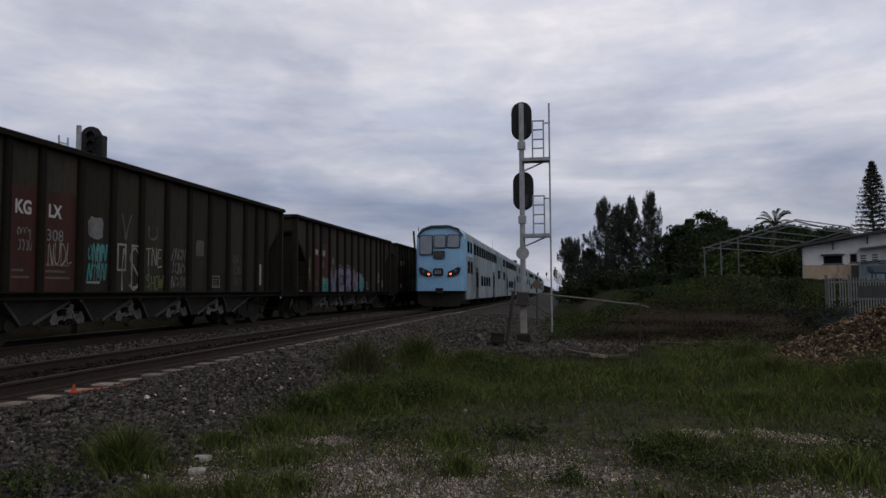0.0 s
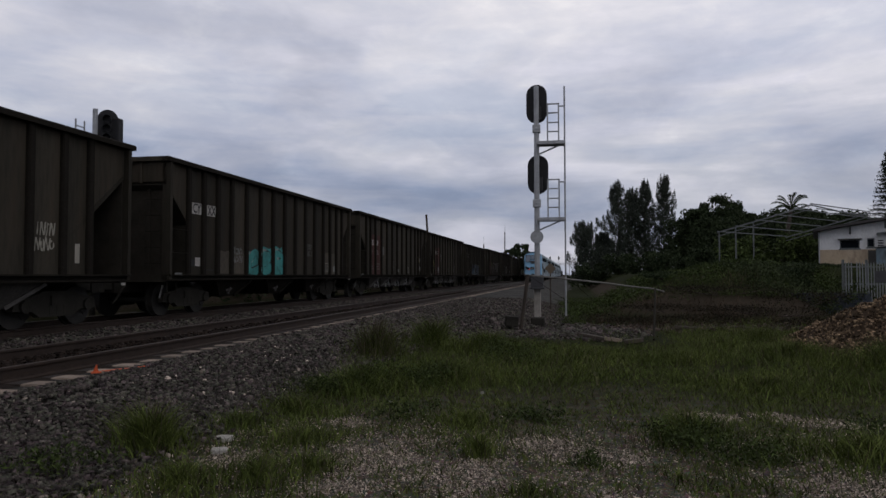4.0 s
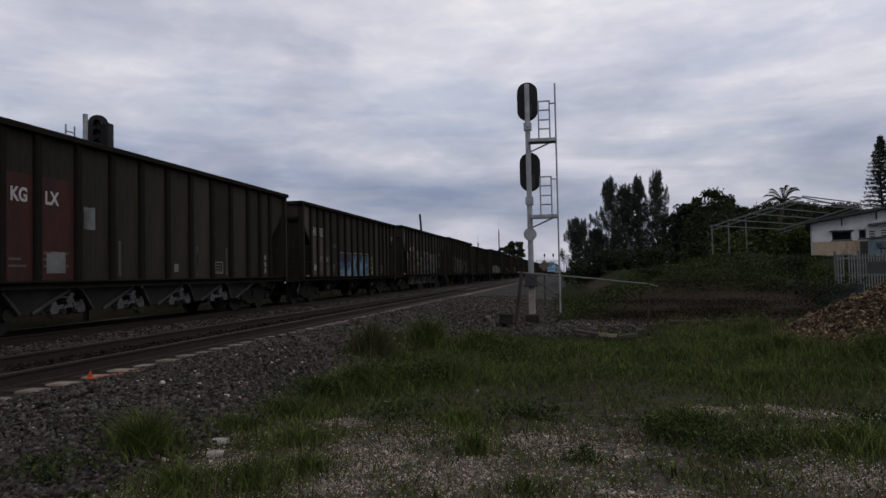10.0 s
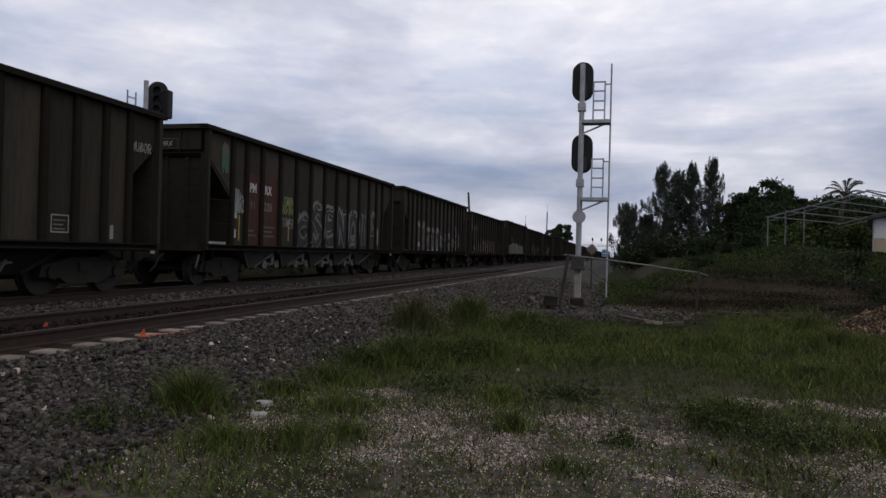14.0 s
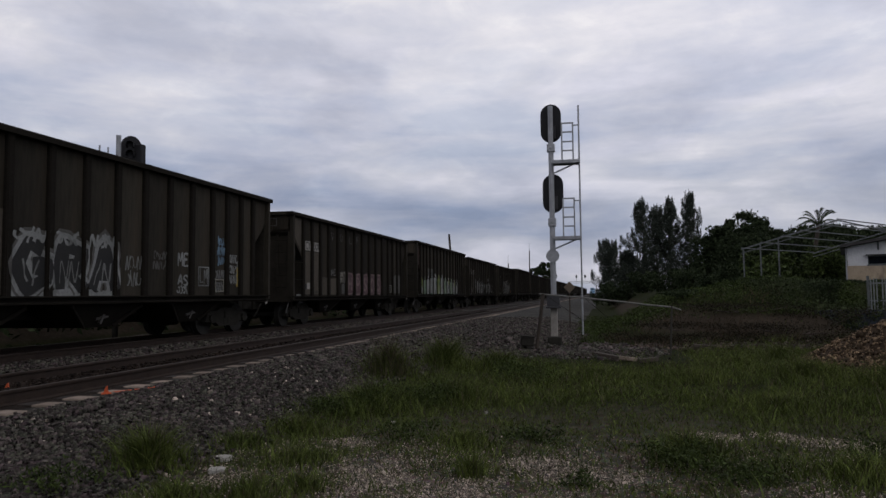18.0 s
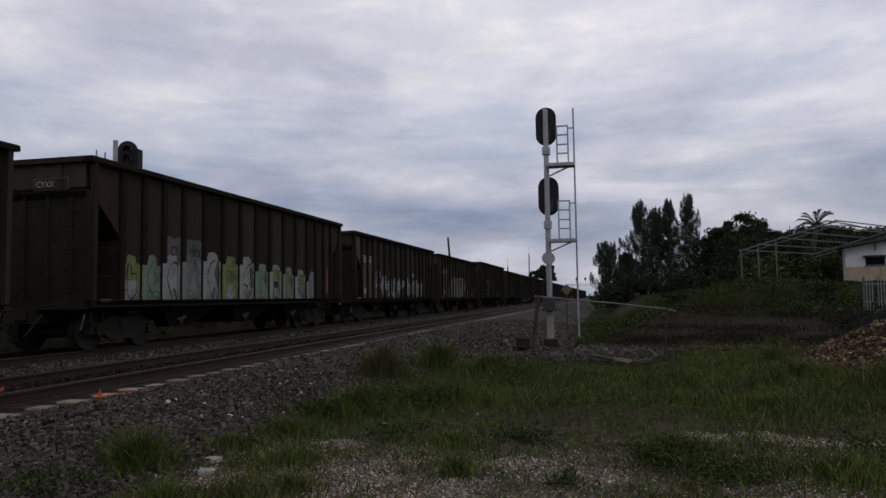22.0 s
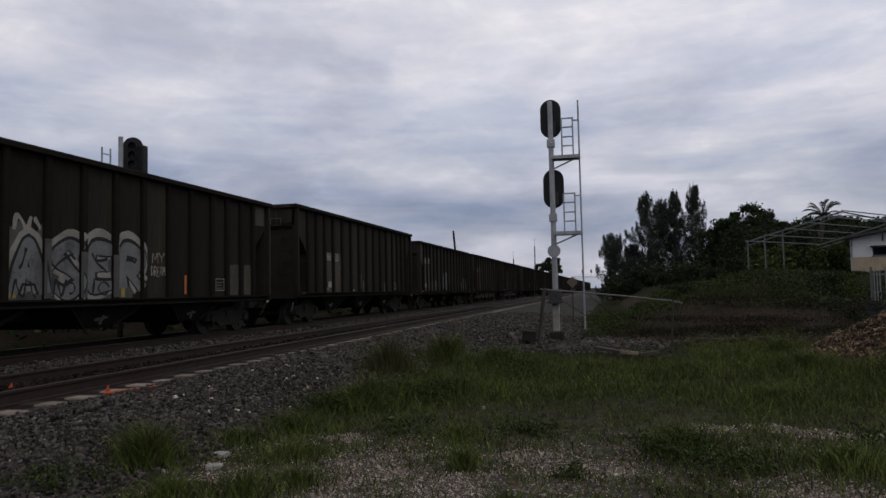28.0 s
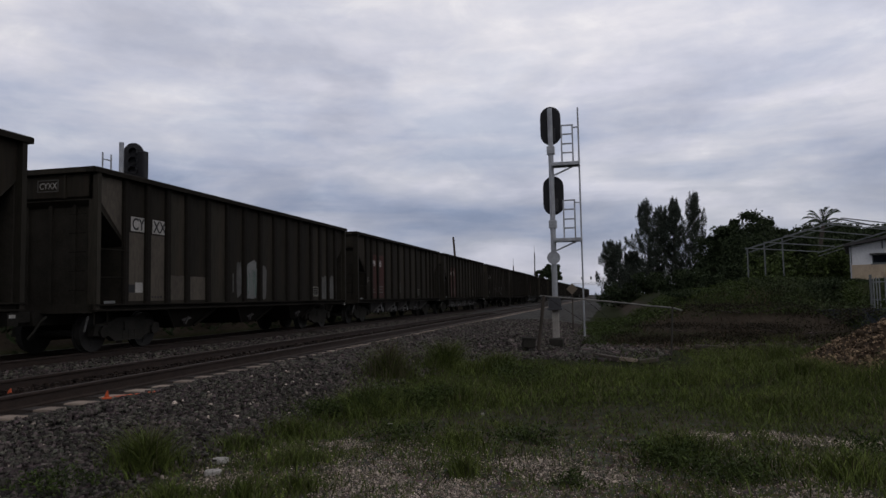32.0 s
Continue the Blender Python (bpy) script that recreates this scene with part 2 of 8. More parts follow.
M_EARTH = mat("brown_rubble_earth", (0.055, 0.038, 0.024), (0.022, 0.015, 0.010), 0.95, 0, 3, 30, 0.6, 0.05)
M_GALV = mat("galvanised_steel", (0.34, 0.35, 0.36), (0.22, 0.225, 0.235), 0.55, 0.35, 5, 50, 0.08)
M_BLACK = mat("matt_black_paint", (0.014, 0.014, 0.016), (0.008, 0.008, 0.009), 0.7, 0, 4, 30, 0.08)
M_GREYBOX = mat("dark_grey_cabinet_paint", (0.045, 0.045, 0.048), (0.028, 0.028, 0.03), 0.7, 0, 5, 30, 0.1)
M_CONC = mat("weathered_concrete", (0.30, 0.28, 0.25), (0.18, 0.165, 0.145), 0.9, 0, 3, 40, 0.3)
M_ORANGE = mat("orange_marker_paint", (0.55, 0.10, 0.03), (0.32, 0.06, 0.02), 0.7, 0, 8, 40, 0.05)
M_WOODROT = mat("grey_rotten_timber", (0.062, 0.050, 0.038), (0.026, 0.021, 0.016), 0.9, 0, 5, 40, 0.4, stretch=(0.2, 1, 1))
M_GRASS = mat("rough_grass_blades", (0.090, 0.112, 0.027), (0.038, 0.054, 0.012), 0.8, 0, 1.1, 9, 0, 0.08, random_tint=0.48)
M_WEED = mat("broad_weed_leaves", (0.048, 0.066, 0.018), (0.020, 0.030, 0.008), 0.8, 0, 1.4, 9, 0, 0.1, random_tint=0.5)
M_DRY = mat("dry_grass_blades", (0.085, 0.074, 0.040), (0.042, 0.036, 0.02), 0.8, 0, 0.8, 6, 0, 0.2, random_tint=0.4)
M_LEAF = mat("dark_tree_leaves", (0.034, 0.046, 0.021), (0.017, 0.024, 0.012), 0.85, 0, 0.5, 5, 0, 0.06, random_tint=0.4)
M_NEEDLE = mat("grey_green_needles", (0.045, 0.055, 0.041), (0.024, 0.030, 0.023), 0.8, 0, 0.5, 5, 0, 0.2, random_tint=0.5)
M_BARK = mat("rough_bark", (0.06, 0.048, 0.038), (0.028, 0.022, 0.017), 0.9, 0, 3, 25, 0.5, stretch=(1, 1, 0.25))
M_BRUSH = mat("dead_brown_brush", (0.026, 0.021, 0.013), (0.012, 0.010, 0.006), 0.9, 0, 1, 8, 0, 0.1, random_tint=0.25)


# ---- mesh building ----
class Shape:
    """Collects vertices and faces of one part."""

    def __init__(self):
        self.v, self.f = [], []

    def add(self, verts, faces):
        n = len(self.v)
        self.v += [tuple(p) for p in verts]
        self.f += [tuple(n + i for i in q) for q in faces]
        return self

    def box(self, x0, x1, y0, y1, z0, z1):
        p = [(x, y, z) for z in (z0, z1) for y in (y0, y1) for x in (x0, x1)]
        return self.add(p, [(0, 2, 3, 1), (4, 5, 7, 6), (0, 1, 5, 4), (2, 6, 7, 3), (0, 4, 6, 2), (1, 3, 7, 5)])

    def beam(self, a, b, w, h=None, up=(0, 0, 1)):
        """A bar of w x h from a to b."""
        h = h or w
        a, b = Vector(a), Vector(b)
        d = (b - a).normalized()
        u = Vector(up)
        if abs(d.dot(u)) > 0.98:
            u = Vector((0, 1, 0))
        s = d.cross(u).normalized()
        t = s.cross(d).normalized()
        p = [q + s * (i * w / 2) + t * (j * h / 2) for q in (a, b) for i, j in ((-1, -1), (1, -1), (1, 1), (-1, 1))]
        return self.add(p, [(3, 2, 1, 0), (4, 5, 6, 7), (0, 1, 5, 4), (1, 2, 6, 5), (2, 3, 7, 6), (3, 0, 4, 7)])

    def tube(self, a, b, r, r2=None, n=10, caps=True):
        a, b = Vector(a), Vector(b)
        r2 = r if r2 is None else r2
        d = (b - a).normalized()
        u = Vector((0, 0, 1)) if abs(d.z) < 0.9 else Vector((1, 0, 0))
        s = d.cross(u).normalized()
        t = s.cross(d)
        p = [q + (s * math.cos(k * 2 * math.pi / n) + t * math.sin(k * 2 * math.pi / n)) * rr for q, rr in ((a, r), (b, r2)) for k in range(n)]
        fs = [(k, (k + 1) % n, n + (k + 1) % n, n + k) for k in range(n)]
        if caps:
            fs += [tuple(reversed(range(n))), tuple(range(n, 2 * n))]
        return self.add(p, fs)

    def plate(self, outline, axis, lo, hi):
        """A flat outline (two coordinates) with thickness from lo to hi along axis."""
        n = len(outline)
        def place(q, w):
            c = list(q)
            c.insert("xyz".index(axis), w)
            return c
        p = [place(q, w) for w in (lo, hi) for q in outline]
        fs = [tuple(reversed(range(n))), tuple(range(n, 2 * n))] + [(k, (k + 1) % n, n + (k + 1) % n, n + k) for k in range(n)]
        return self.add(p, fs)

    def mesh(self, name, material, smooth=False):
        me = bpy.data.meshes.new(name)
        me.from_pydata(self.v, [], self.f)
        bm = bmesh.new()
        bm.from_mesh(me)
        bmesh.ops.recalc_face_normals(bm, faces=bm.faces)
        bm.to_mesh(me)
        bm.free()
        for m in (material if isinstance(material, (list, tuple)) else [material]):
            me.materials.append(m)
        if smooth:
            for p in me.polygons:
                p.use_smooth = True
        return me


def part(name, shape, material, parent=None, label="", bevel=0.0, smooth=False):
    me = shape if isinstance(shape, bpy.types.Mesh) else shape.mesh(name, material, smooth)
    if bevel:
        bm = bmesh.new()
        bm.from_mesh(me)
        bmesh.ops.bevel(bm, geom=bm.edges[:], offset=bevel, segments=1, affect="EDGES", clamp_overlap=True)
        bm.to_mesh(me)
        bm.free()
    ob = new(name, me)
    ob.parent = parent
    if label:
        ob["label"] = label
    return ob


def thing(name, m, label, category, group="", kind=""):
    ob = new(name)
    ob.empty_display_size = 0.3
    ob.matrix_basis = m
    return tagged(ob, label, category, group, kind)


def mesh_arrays(name, verts, quads, material, smooth=False):
    """A large mesh from arrays of vertices and equal-sided faces."""
    me = bpy.data.meshes.new(name)
    k = quads.shape[1]
    me.vertices.add(len(verts))
    me.vertices.foreach_set("co", np.ascontiguousarray(verts, dtype=np.float32).ravel())
    me.loops.add(quads.size)
    me.loops.foreach_set("vertex_index", np.ascontiguousarray(quads, dtype=np.int32).ravel())
    me.polygons.add(len(quads))
    me.polygons.foreach_set("loop_start", np.arange(0, quads.size, k, dtype=np.int32))
    me.update(calc_edges=True)
    me.materials.append(material)
    if smooth:
        me.polygons.foreach_set("use_smooth", np.ones(len(quads), dtype=bool))
    return me


# ---- the lie of the land: rail tops at z 0.55, tracks run along +y ----
NEAR_TRACK, FAR_TRACK, RAIL = -7.25, -11.55, 0.55


def smooth(v):
    v = np.clip(v, 0, 1)
    return v * v * (3 - 2 * v)


def shoulder_edge(y):
    return -5.55 + 3.05 * smooth((y - 12.5) / 12.0)


def ground_z(x, y):
    x, y = np.asarray(x, float), np.asarray(y, float)
    rough = 0.035 * np.sin(0.9 * x + 1.3) * np.sin(0.7 * y + 0.5) + 0.025 * np.sin(2.1 * x + 0.6 * y) + 0.012 * np.sin(4.7 * x - 3.1 * y)
    edge = shoulder_edge(y)
    top_z = np.where((x > -6.45) & (y < 200), 0.362, 0.386)
    bed = top_z * (1 - smooth((x - edge) / 1.9)) * smooth((x + 16.0) / 1.9)
    bank_h = 1.42 + 0.04 * np.clip(x, 0, 13)
    bank = bank_h * smooth((y - 22.0 - 6.0 * smooth((x - 6.5) / 4.5) - 0.5 * np.sin(0.8 * x)) / 8.0) * smooth((x - 0.3) / 4.0)
    # unseen rise added past the far track to block brightness under the cars
    blocking_berm = 1.25 * smooth((-16.3 - x) / 3.0)
    on_bed = (x < edge + 0.2) & (x > -14.2)
    return bed + bank + blocking_berm + rough * np.where(on_bed, 0.15, 1.0)


def ground_material():
    m = bpy.data.materials.new("rough_verge_ground")
    m.use_nodes = True
    add, link = nodes_of(m.node_tree)
    out = add("ShaderNodeOutputMaterial")
    b = add("ShaderNodeBsdfPrincipled", Roughness=0.95)
    b.inputs["Specular IOR Level"].default_value = 0.02
    link(b.outputs[0], out.inputs[0])
    tc = add("ShaderNodeTexCoord")
    big = add("ShaderNodeTexNoise", Scale=0.55, Detail=6.0, Roughness=0.62)
    mid = add("ShaderNodeTexNoise", Scale=7.0, Detail=5.0, Roughness=0.7)
    vor = add("ShaderNodeTexVoronoi", Scale=32.0)
    for n in (big, mid, vor):
        link(tc.outputs["Object"], n.inputs["Vector"])
    dirt = add("ShaderNodeValToRGB")
    ramp(dirt, [(0.30, (0.034, 0.031, 0.022)), (0.50, (0.085, 0.076, 0.058)), (0.70, (0.16, 0.14, 0.11))])
    link(mid.outputs[0], dirt.inputs[0])
    peb = add("ShaderNodeMixRGB", Fac=0.5)
    peb.blend_type = "MULTIPLY"
    link(dirt.outputs[0], peb.inputs[1])
    link(vor.outputs["Color"], peb.inputs[2])
    green = add("ShaderNodeValToRGB")
    ramp(green, [(0.30, (0.008, 0.010, 0.0035)), (0.70, (0.022, 0.026, 0.009))])
    link(mid.outputs[0], green.inputs[0])
    mask = add("ShaderNodeValToRGB")
    ramp(mask, [(0.50, (0, 0, 0)), (0.60, (0.7, 0.7, 0.7))])
    link(big.outputs[0], mask.inputs[0])
    # growth thickens away from the trodden stony patch beside the tracks
    sep = add("ShaderNodeSeparateXYZ")
    link(tc.outputs["Object"], sep.inputs[0])
    far = add("ShaderNodeMapRange")
    for key, value in (("From Min", 7.0), ("From Max", 11.0), ("To Min", 0.0), ("To Max", 1.0)):
        far.inputs[key].default_value = value
    link(sep.outputs[1], far.inputs["Value"])
    mx = add("ShaderNodeMath")
    mx.operation = "MAXIMUM"
    link(mask.outputs[0], mx.inputs[0])
    link(far.outputs[0], mx.inputs[1])
    mix = add("ShaderNodeMixRGB")
    link(mx.outputs[0], mix.inputs[0])
    link(peb.outputs[0], mix.inputs[1])
    link(green.outputs[0], mix.inputs[2])
    # bare brown earth and dead brush on the bank
    brown = add("ShaderNodeValToRGB")
    ramp(brown, [(0.30, (0.024, 0.0185, 0.0135)), (0.50, (0.036, 0.029, 0.021)), (0.72, (0.056, 0.044, 0.032))])
    link(mid.outputs[0], brown.inputs[0])
    up = add("ShaderNodeMapRange")
    for key, value in (("From Min", 0.15), ("From Max", 0.35)):
        up.inputs[key].default_value = value
    link(sep.outputs[2], up.inputs["Value"])
    down = add("ShaderNodeMapRange")
    for key, value in (("From Min", 0.75), ("From Max", 1.15), ("To Min", 1.0), ("To Max", 0.0)):
        down.inputs[key].default_value = value
    link(sep.outputs[2], down.inputs["Value"])
    band = add("ShaderNodeMath")
    band.operation = "MULTIPLY"
    link(up.outputs[0], band.inputs[0])
    link(down.outputs[0], band.inputs[1])
    mix2 = add("ShaderNodeMixRGB")
    link(band.outputs[0], mix2.inputs[0])
    link(mix.outputs[0], mix2.inputs[1])
    link(brown.outputs[0], mix2.inputs[2])
    link(mix2.outputs[0], b.inputs["Base Color"])
    bp = add("ShaderNodeBump", Strength=0.5, Distance=0.03)
    link(mid.outputs[0], bp.inputs["Height"])
    link(bp.outputs[0], b.inputs["Normal"])
    return m


M_GROUND = ground_material()
M_BED = mat("ballast_bed_gravel", (0.032, 0.031, 0.026), (0.012, 0.0115, 0.0095), 0.95, 0, 1.2, 30, 0.8, 0.15, grime=(0.050, 0.046, 0.038))


M_OILED = mat("oil_stained_timber", (0.028, 0.019, 0.014), (0.012, 0.009, 0.007), 0.9, 0, 5, 30, 0.3)
M_STAINED = mat("rust_stained_bed", (0.022, 0.016, 0.012), (0.010, 0.007, 0.0055), 0.95, 0, 2.0, 30, 0.8, 0.1)


def axis_steps(lo, hi, fine_lo, fine_hi, step):
    fine = np.arange(fine_lo, fine_hi + 1e-6, step)
    left, right = [], []
    p, s = fine_lo, step
    while p > lo:
        s *= 1.35
        p -= s
        left.append(max(p, lo))
    p, s = fine_hi, step
    while p < hi:
        s *= 1.35
        p += s
        right.append(min(p, hi))
    return np.array(left[::-1] + list(fine) + right)


def build_ground():
    xs = axis_steps(-2600, 2600, -18.5, 24, 0.3)
    ys = axis_steps(-1500, 4000, 0, 48, 0.35)
    gx, gy = np.meshgrid(xs, ys)
    gz = ground_z(gx, gy)
    verts = np.stack([gx, gy, gz], -1).reshape(-1, 3)
    w = len(xs)
    i = (np.arange(len(ys) - 1)[:, None] * w + np.arange(w - 1)[None]).ravel()
    quads = np.stack([i, i + 1, i + w + 1, i + w], 1)
    me = mesh_arrays("ground", verts, quads, M_GROUND, True)
    me.materials.append(M_BED)
    me.materials.append(M_STAINED)
    c = verts[quads].mean(1)
    wob = 0.25 * np.sin(c[:, 1] * 1.7) + 0.2 * np.sin(c[:, 1] * 4.1 + 1)
    stony = (c[:, 0] < shoulder_edge(c[:, 1]) + 1.55 + wob) & (c[:, 0] > -13.9 + wob)
    between = (np.abs(c[:, 0] - NEAR_TRACK) < 1.05) | (np.abs(c[:, 0] - FAR_TRACK) < 0.74)
    me.polygons.foreach_set("material_index", np.where(between, 2, stony.astype(np.int32)).astype(np.int32))
    tagged(new("ground", me), "rough verge with stony ballast shoulder, bare earth and grass", "ground", kind="structure")


build_ground()


# ---- the two tracks ----
def rail_mesh(name, y0, y1):
    half = [(0.070, 0.0), (0.070, 0.012), (0.012, 0.030), (0.010, 0.125), (0.036, 0.138), (0.036, 0.165), (0.028, 0.172)]
    prof = half + [(-a, b) for a, b in reversed(half)]
    s = Shape()
    s.plate([(a, b) for a, b in prof], "y", y0, y1)
    me = s.mesh(name, [M_RAIL, M_HEADRAIL])
    for p in me.polygons:
        if p.normal.z > 0.9 and p.center.z > 0.16:
            p.material_index = 1
    return me


RAIL_MESH = rail_mesh("rail", -140, 1400)


def tie_mesh():
    s = Shape()
    s.box(-1.36, 1.36, -0.14, 0.14, -0.16, 0.0)
    me = s.mesh("sleeper", [M_TIE, M_OILED])
    bm = bmesh.new()
    bm.from_mesh(me)
    bmesh.ops.bevel(bm, geom=bm.edges[:], offset=0.012, segments=1, affect="EDGES")
    for x in (-1.03, 1.03):
        bmesh.ops.bisect_plane(bm, geom=bm.verts[:] + bm.edges[:] + bm.faces[:], plane_co=(x, 0, 0), plane_no=(1, 0, 0))
    for f in bm.faces:
        f.material_index = int(abs(f.calc_center_median().x) < 1.0)
    bm.to_mesh(me)
    bm.free()
    return me


TIE = tie_mesh()


def track(name, xc, first, last, label):
    t = thing(name, pose(xc, 0, 0), label, "railway track", kind="structure")
    for side in (-0.755, 0.755):
        r = part("rail", RAIL_MESH, None, t)
        r.location = (side, 0, RAIL - 0.172)
    rng = np.random.default_rng(int(-xc * 10))
    y = first
    while y < last:
        o = part("sleeper", TIE, None, t)
        o.location = (rng.normal(0, 0.025), y + rng.normal(0, 0.015), RAIL - 0.172 + rng.normal(0, 0.004))
        o.rotation_euler = (0, 0, rng.normal(0, 0.006))
        y += 0.56
    # the far run of sleepers
    base = np.array([v.co[:] for v in TIE.vertices])
    polys = [p.vertices[:] for p in TIE.polygons]
    s = Shape()
    count = 0
    while y < 420:
        s.add(base + np.array((0, y, RAIL - 0.172)), polys)
        y += 0.56
        count += 1
    me = s.mesh("sleepers", [M_TIE, M_OILED])
    me.polygons.foreach_set("material_index", np.tile([p.material_index for p in TIE.polygons], count).astype(np.int32))
    far = part("sleepers", me, None, t)
    far["kind"] = "stuff"
    return t


track("track_near", NEAR_TRACK, 1.5, 120, "rusty main line track on pale weathered sleepers")
track("track_far", FAR_TRACK, 3.0, 100, "second rusty track carrying the freight train")


# ---- writing on things ----
def text_mesh(body, size, material, bold=0.0, width=1.0, depth=0.001):
    cu = bpy.data.curves.new("lettering", "FONT")
    cu.body, cu.size, cu.offset, cu.extrude = body, size, bold, depth
    cu.align_x, cu.align_y = "LEFT", "BOTTOM_BASELINE"
    cu.resolution_u = 3
    ob = bpy.data.objects.new("lettering", cu)
    me = bpy.data.meshes.new_from_object(ob)
    bpy.data.objects.remove(ob)
    bpy.data.curves.remove(cu)
    me.transform(Matrix(((0, 0, 1, 0), (width, 0, 0, 0), (0, 1, 0, 0), (0, 0, 0, 1))))
    me.materials.clear()
    me.materials.append(material)
    return me


# ---- open hopper cars: origin at rail height under the middle, y along the train ----
TOP, SILL, SIDE = 3.95, 1.03, 1.44
RIBS_B = [-6.22, -5.44, -4.66, -3.83, -2.86, -1.87, -0.90, 0.07, 1.03, 2.00, 2.96, 3.94, 4.72, 5.50, 6.22]
RIBS_A = [-6.34, -5.60, -4.72, -3.58, -2.47, -1.36, -0.24, 0.88, 2.03, 3.18, 4.33, 5.22, 6.00]
# the four-bay cars sit a little back on their middle
SHIFT = {"four_bay": -0.17, "three_bay": 0.0}
# half length, where the open end platforms begin, ribs of the near side
PLAN = {"four_bay": (7.47, 6.17, RIBS_A), "three_bay": (7.22, 6.22, RIBS_B)}


def hopper_meshes(style):
    half, start, ribs = PLAN[style]
    k = {}
    pale = style == "four_bay"
    # a plain sheet, one metre wide, for each panel between two ribs
    s = Shape()
    s.plate([(0, SILL), (1, SILL), (1, TOP - 0.05), (0, TOP - 0.05)], "x", 0, 0.02)
    k["panel"] = s.mesh("panel", M_CAR)
    s = Shape()
    s.plate([(-start, SILL), (start, SILL), (start, 2.35), (half, 3.36), (half, TOP), (-half, TOP), (-half, 3.36), (-start, 2.35)], "x", 0, 0.02)
    k["side_sheet"] = s.mesh("side_sheet", M_CAR)
    # gusset over the open end platform
    s = Shape()
    s.plate([(-half, 3.36), (-start, 2.35), (-start, TOP - 0.05), (-half, TOP - 0.05)], "x", 0, 0.02)
    k["gusset"] = s.mesh("gusset", M_CAR)
    s = Shape()
    s.plate([(0.0, -0.085), (0.06, -0.08), (0.09, -0.055), (0.09, 0.055), (0.06, 0.08), (0.0, 0.085)], "z", SILL, TOP - 0.1)
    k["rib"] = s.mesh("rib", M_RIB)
    s = Shape()
    s.plate([(-0.10, TOP - 0.12), (0.15, TOP - 0.12), (0.15, TOP - 0.03), (0.12, TOP), (-0.10, TOP)], "y", -half - 0.10, half + 0.10)
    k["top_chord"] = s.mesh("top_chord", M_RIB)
    s = Shape()
    s.plate([(-0.06, SILL - 0.13), (0.13, SILL - 0.13), (0.13, SILL - 0.10), (0.05, SILL - 0.09), (0.05, SILL - 0.02), (0.155, SILL - 0.01), (0.155, SILL + 0.02), (-0.06, SILL + 0.02)], "y", -half, half)
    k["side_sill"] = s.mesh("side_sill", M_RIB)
    s = Shape()
    s.plate([(-half, 3.26), (-half, 3.34), (-4.7, 1.10), (-4.7, 1.02)], "x", -SIDE, SIDE)
    k["slope_sheet"] = s.mesh("slope_sheet", M_HOLLOW)
    s = Shape()
    s.box(-SIDE, SIDE, -half, -half + 0.05, 3.28, TOP)
    for x in (-0.75, 0.75):
        s.box(x - 0.03, x + 0.03, -half - 0.03, -half, 3.30, TOP - 0.1)
    s.box(-SIDE - 0.1, SIDE + 0.1, -half - 0.10, -half + 0.06, TOP - 0.11, TOP)
    k["end_sheet"] = s.mesh("end_sheet", M_CAR)
    s = Shape()
    s.plate([(-0.10, -0.08), (0.12, -0.08), (0.12, 0.03), (0.0, 0.05), (-0.10, 0.05)], "z", SILL - 0.1, TOP - 0.1)
    k["corner_post"] = s.mesh("corner_post", M_CAR)
    # platform under the slope: brake rigging, centre web, plates added to block sky beyond
    s = Shape()
    s.box(-SIDE, SIDE, -half, -half + 0.22, SILL - 0.16, SILL + 0.02)
    s.box(-SIDE, SIDE, -half + 0.22, -4.9, SILL - 0.05, SILL)
    s.plate([(-half + 0.25, SILL), (-4.8, SILL), (-4.9, 1.22), (-half + 0.25, 3.05)], "x", -0.02, 0.02)
    s.plate([(-start + 0.10, SILL), (-4.9, SILL), (-5.0, 1.30), (-start + 0.10, 2.30)], "x", -1.36, -1.33)
    s.box(-SIDE, SIDE, -start - 0.02, -start + 0.02, SILL, 2.32)
    k["end_frame"] = s.mesh("end_frame", M_HOLLOW)
    # full-width plate added to close the open end against sky beyond
    s = Shape()
    s.box(-SIDE + 0.02, SIDE - 0.02, -half + 0.14, -half + 0.17, SILL + 0.02, 3.26)
    for x in (-0.9, -0.3, 0.3, 0.9):
        s.box(x - 0.04, x + 0.04, -half + 0.09, -half + 0.14, SILL + 0.02, 3.24)
    k["end_bulkhead"] = s.mesh("end_bulkhead", M_HOLLOW)
    s = Shape()
    s.tube((SIDE + 0.06, -half + 0.04, 0), (SIDE + 0.06, -start - 0.04, 0.01), 0.012, n=6)
    k["handrail"] = s.mesh("handrail", M_RIB)
    s = Shape()
    s.tube((SIDE - 0.50, -half - 0.08, 0), (SIDE - 0.10, -half - 0.08, 0), 0.012, n=6)
    k["rung"] = s.mesh("rung", M_RIB)
    s = Shape()
    a, b = (SIDE + 0.02, -half + 0.46), (SIDE + 0.02, -half + 0.06)
    s.tube((*a, 0.62), (*a, 1.0), 0.016, n=6)
    s.tube((*b, 0.62), (*b, 1.0), 0.016, n=6)
    s.tube((*b, 0.62), (*a, 0.62), 0.016, n=6)
    k["step"] = s.mesh("step", M_RIB)
    s = Shape()
    s.box(-0.18, 0.18, -half - 0.2, half + 0.2, 0.62, 0.95)
    k["centre_sill"] = s.mesh("centre_sill", M_TRUCK)
    # one discharge bay: a wedge with sloping walls, and its gate
    s = Shape()
    a, b = (0.98, 0.14) if pale else (1.20, 0.42)
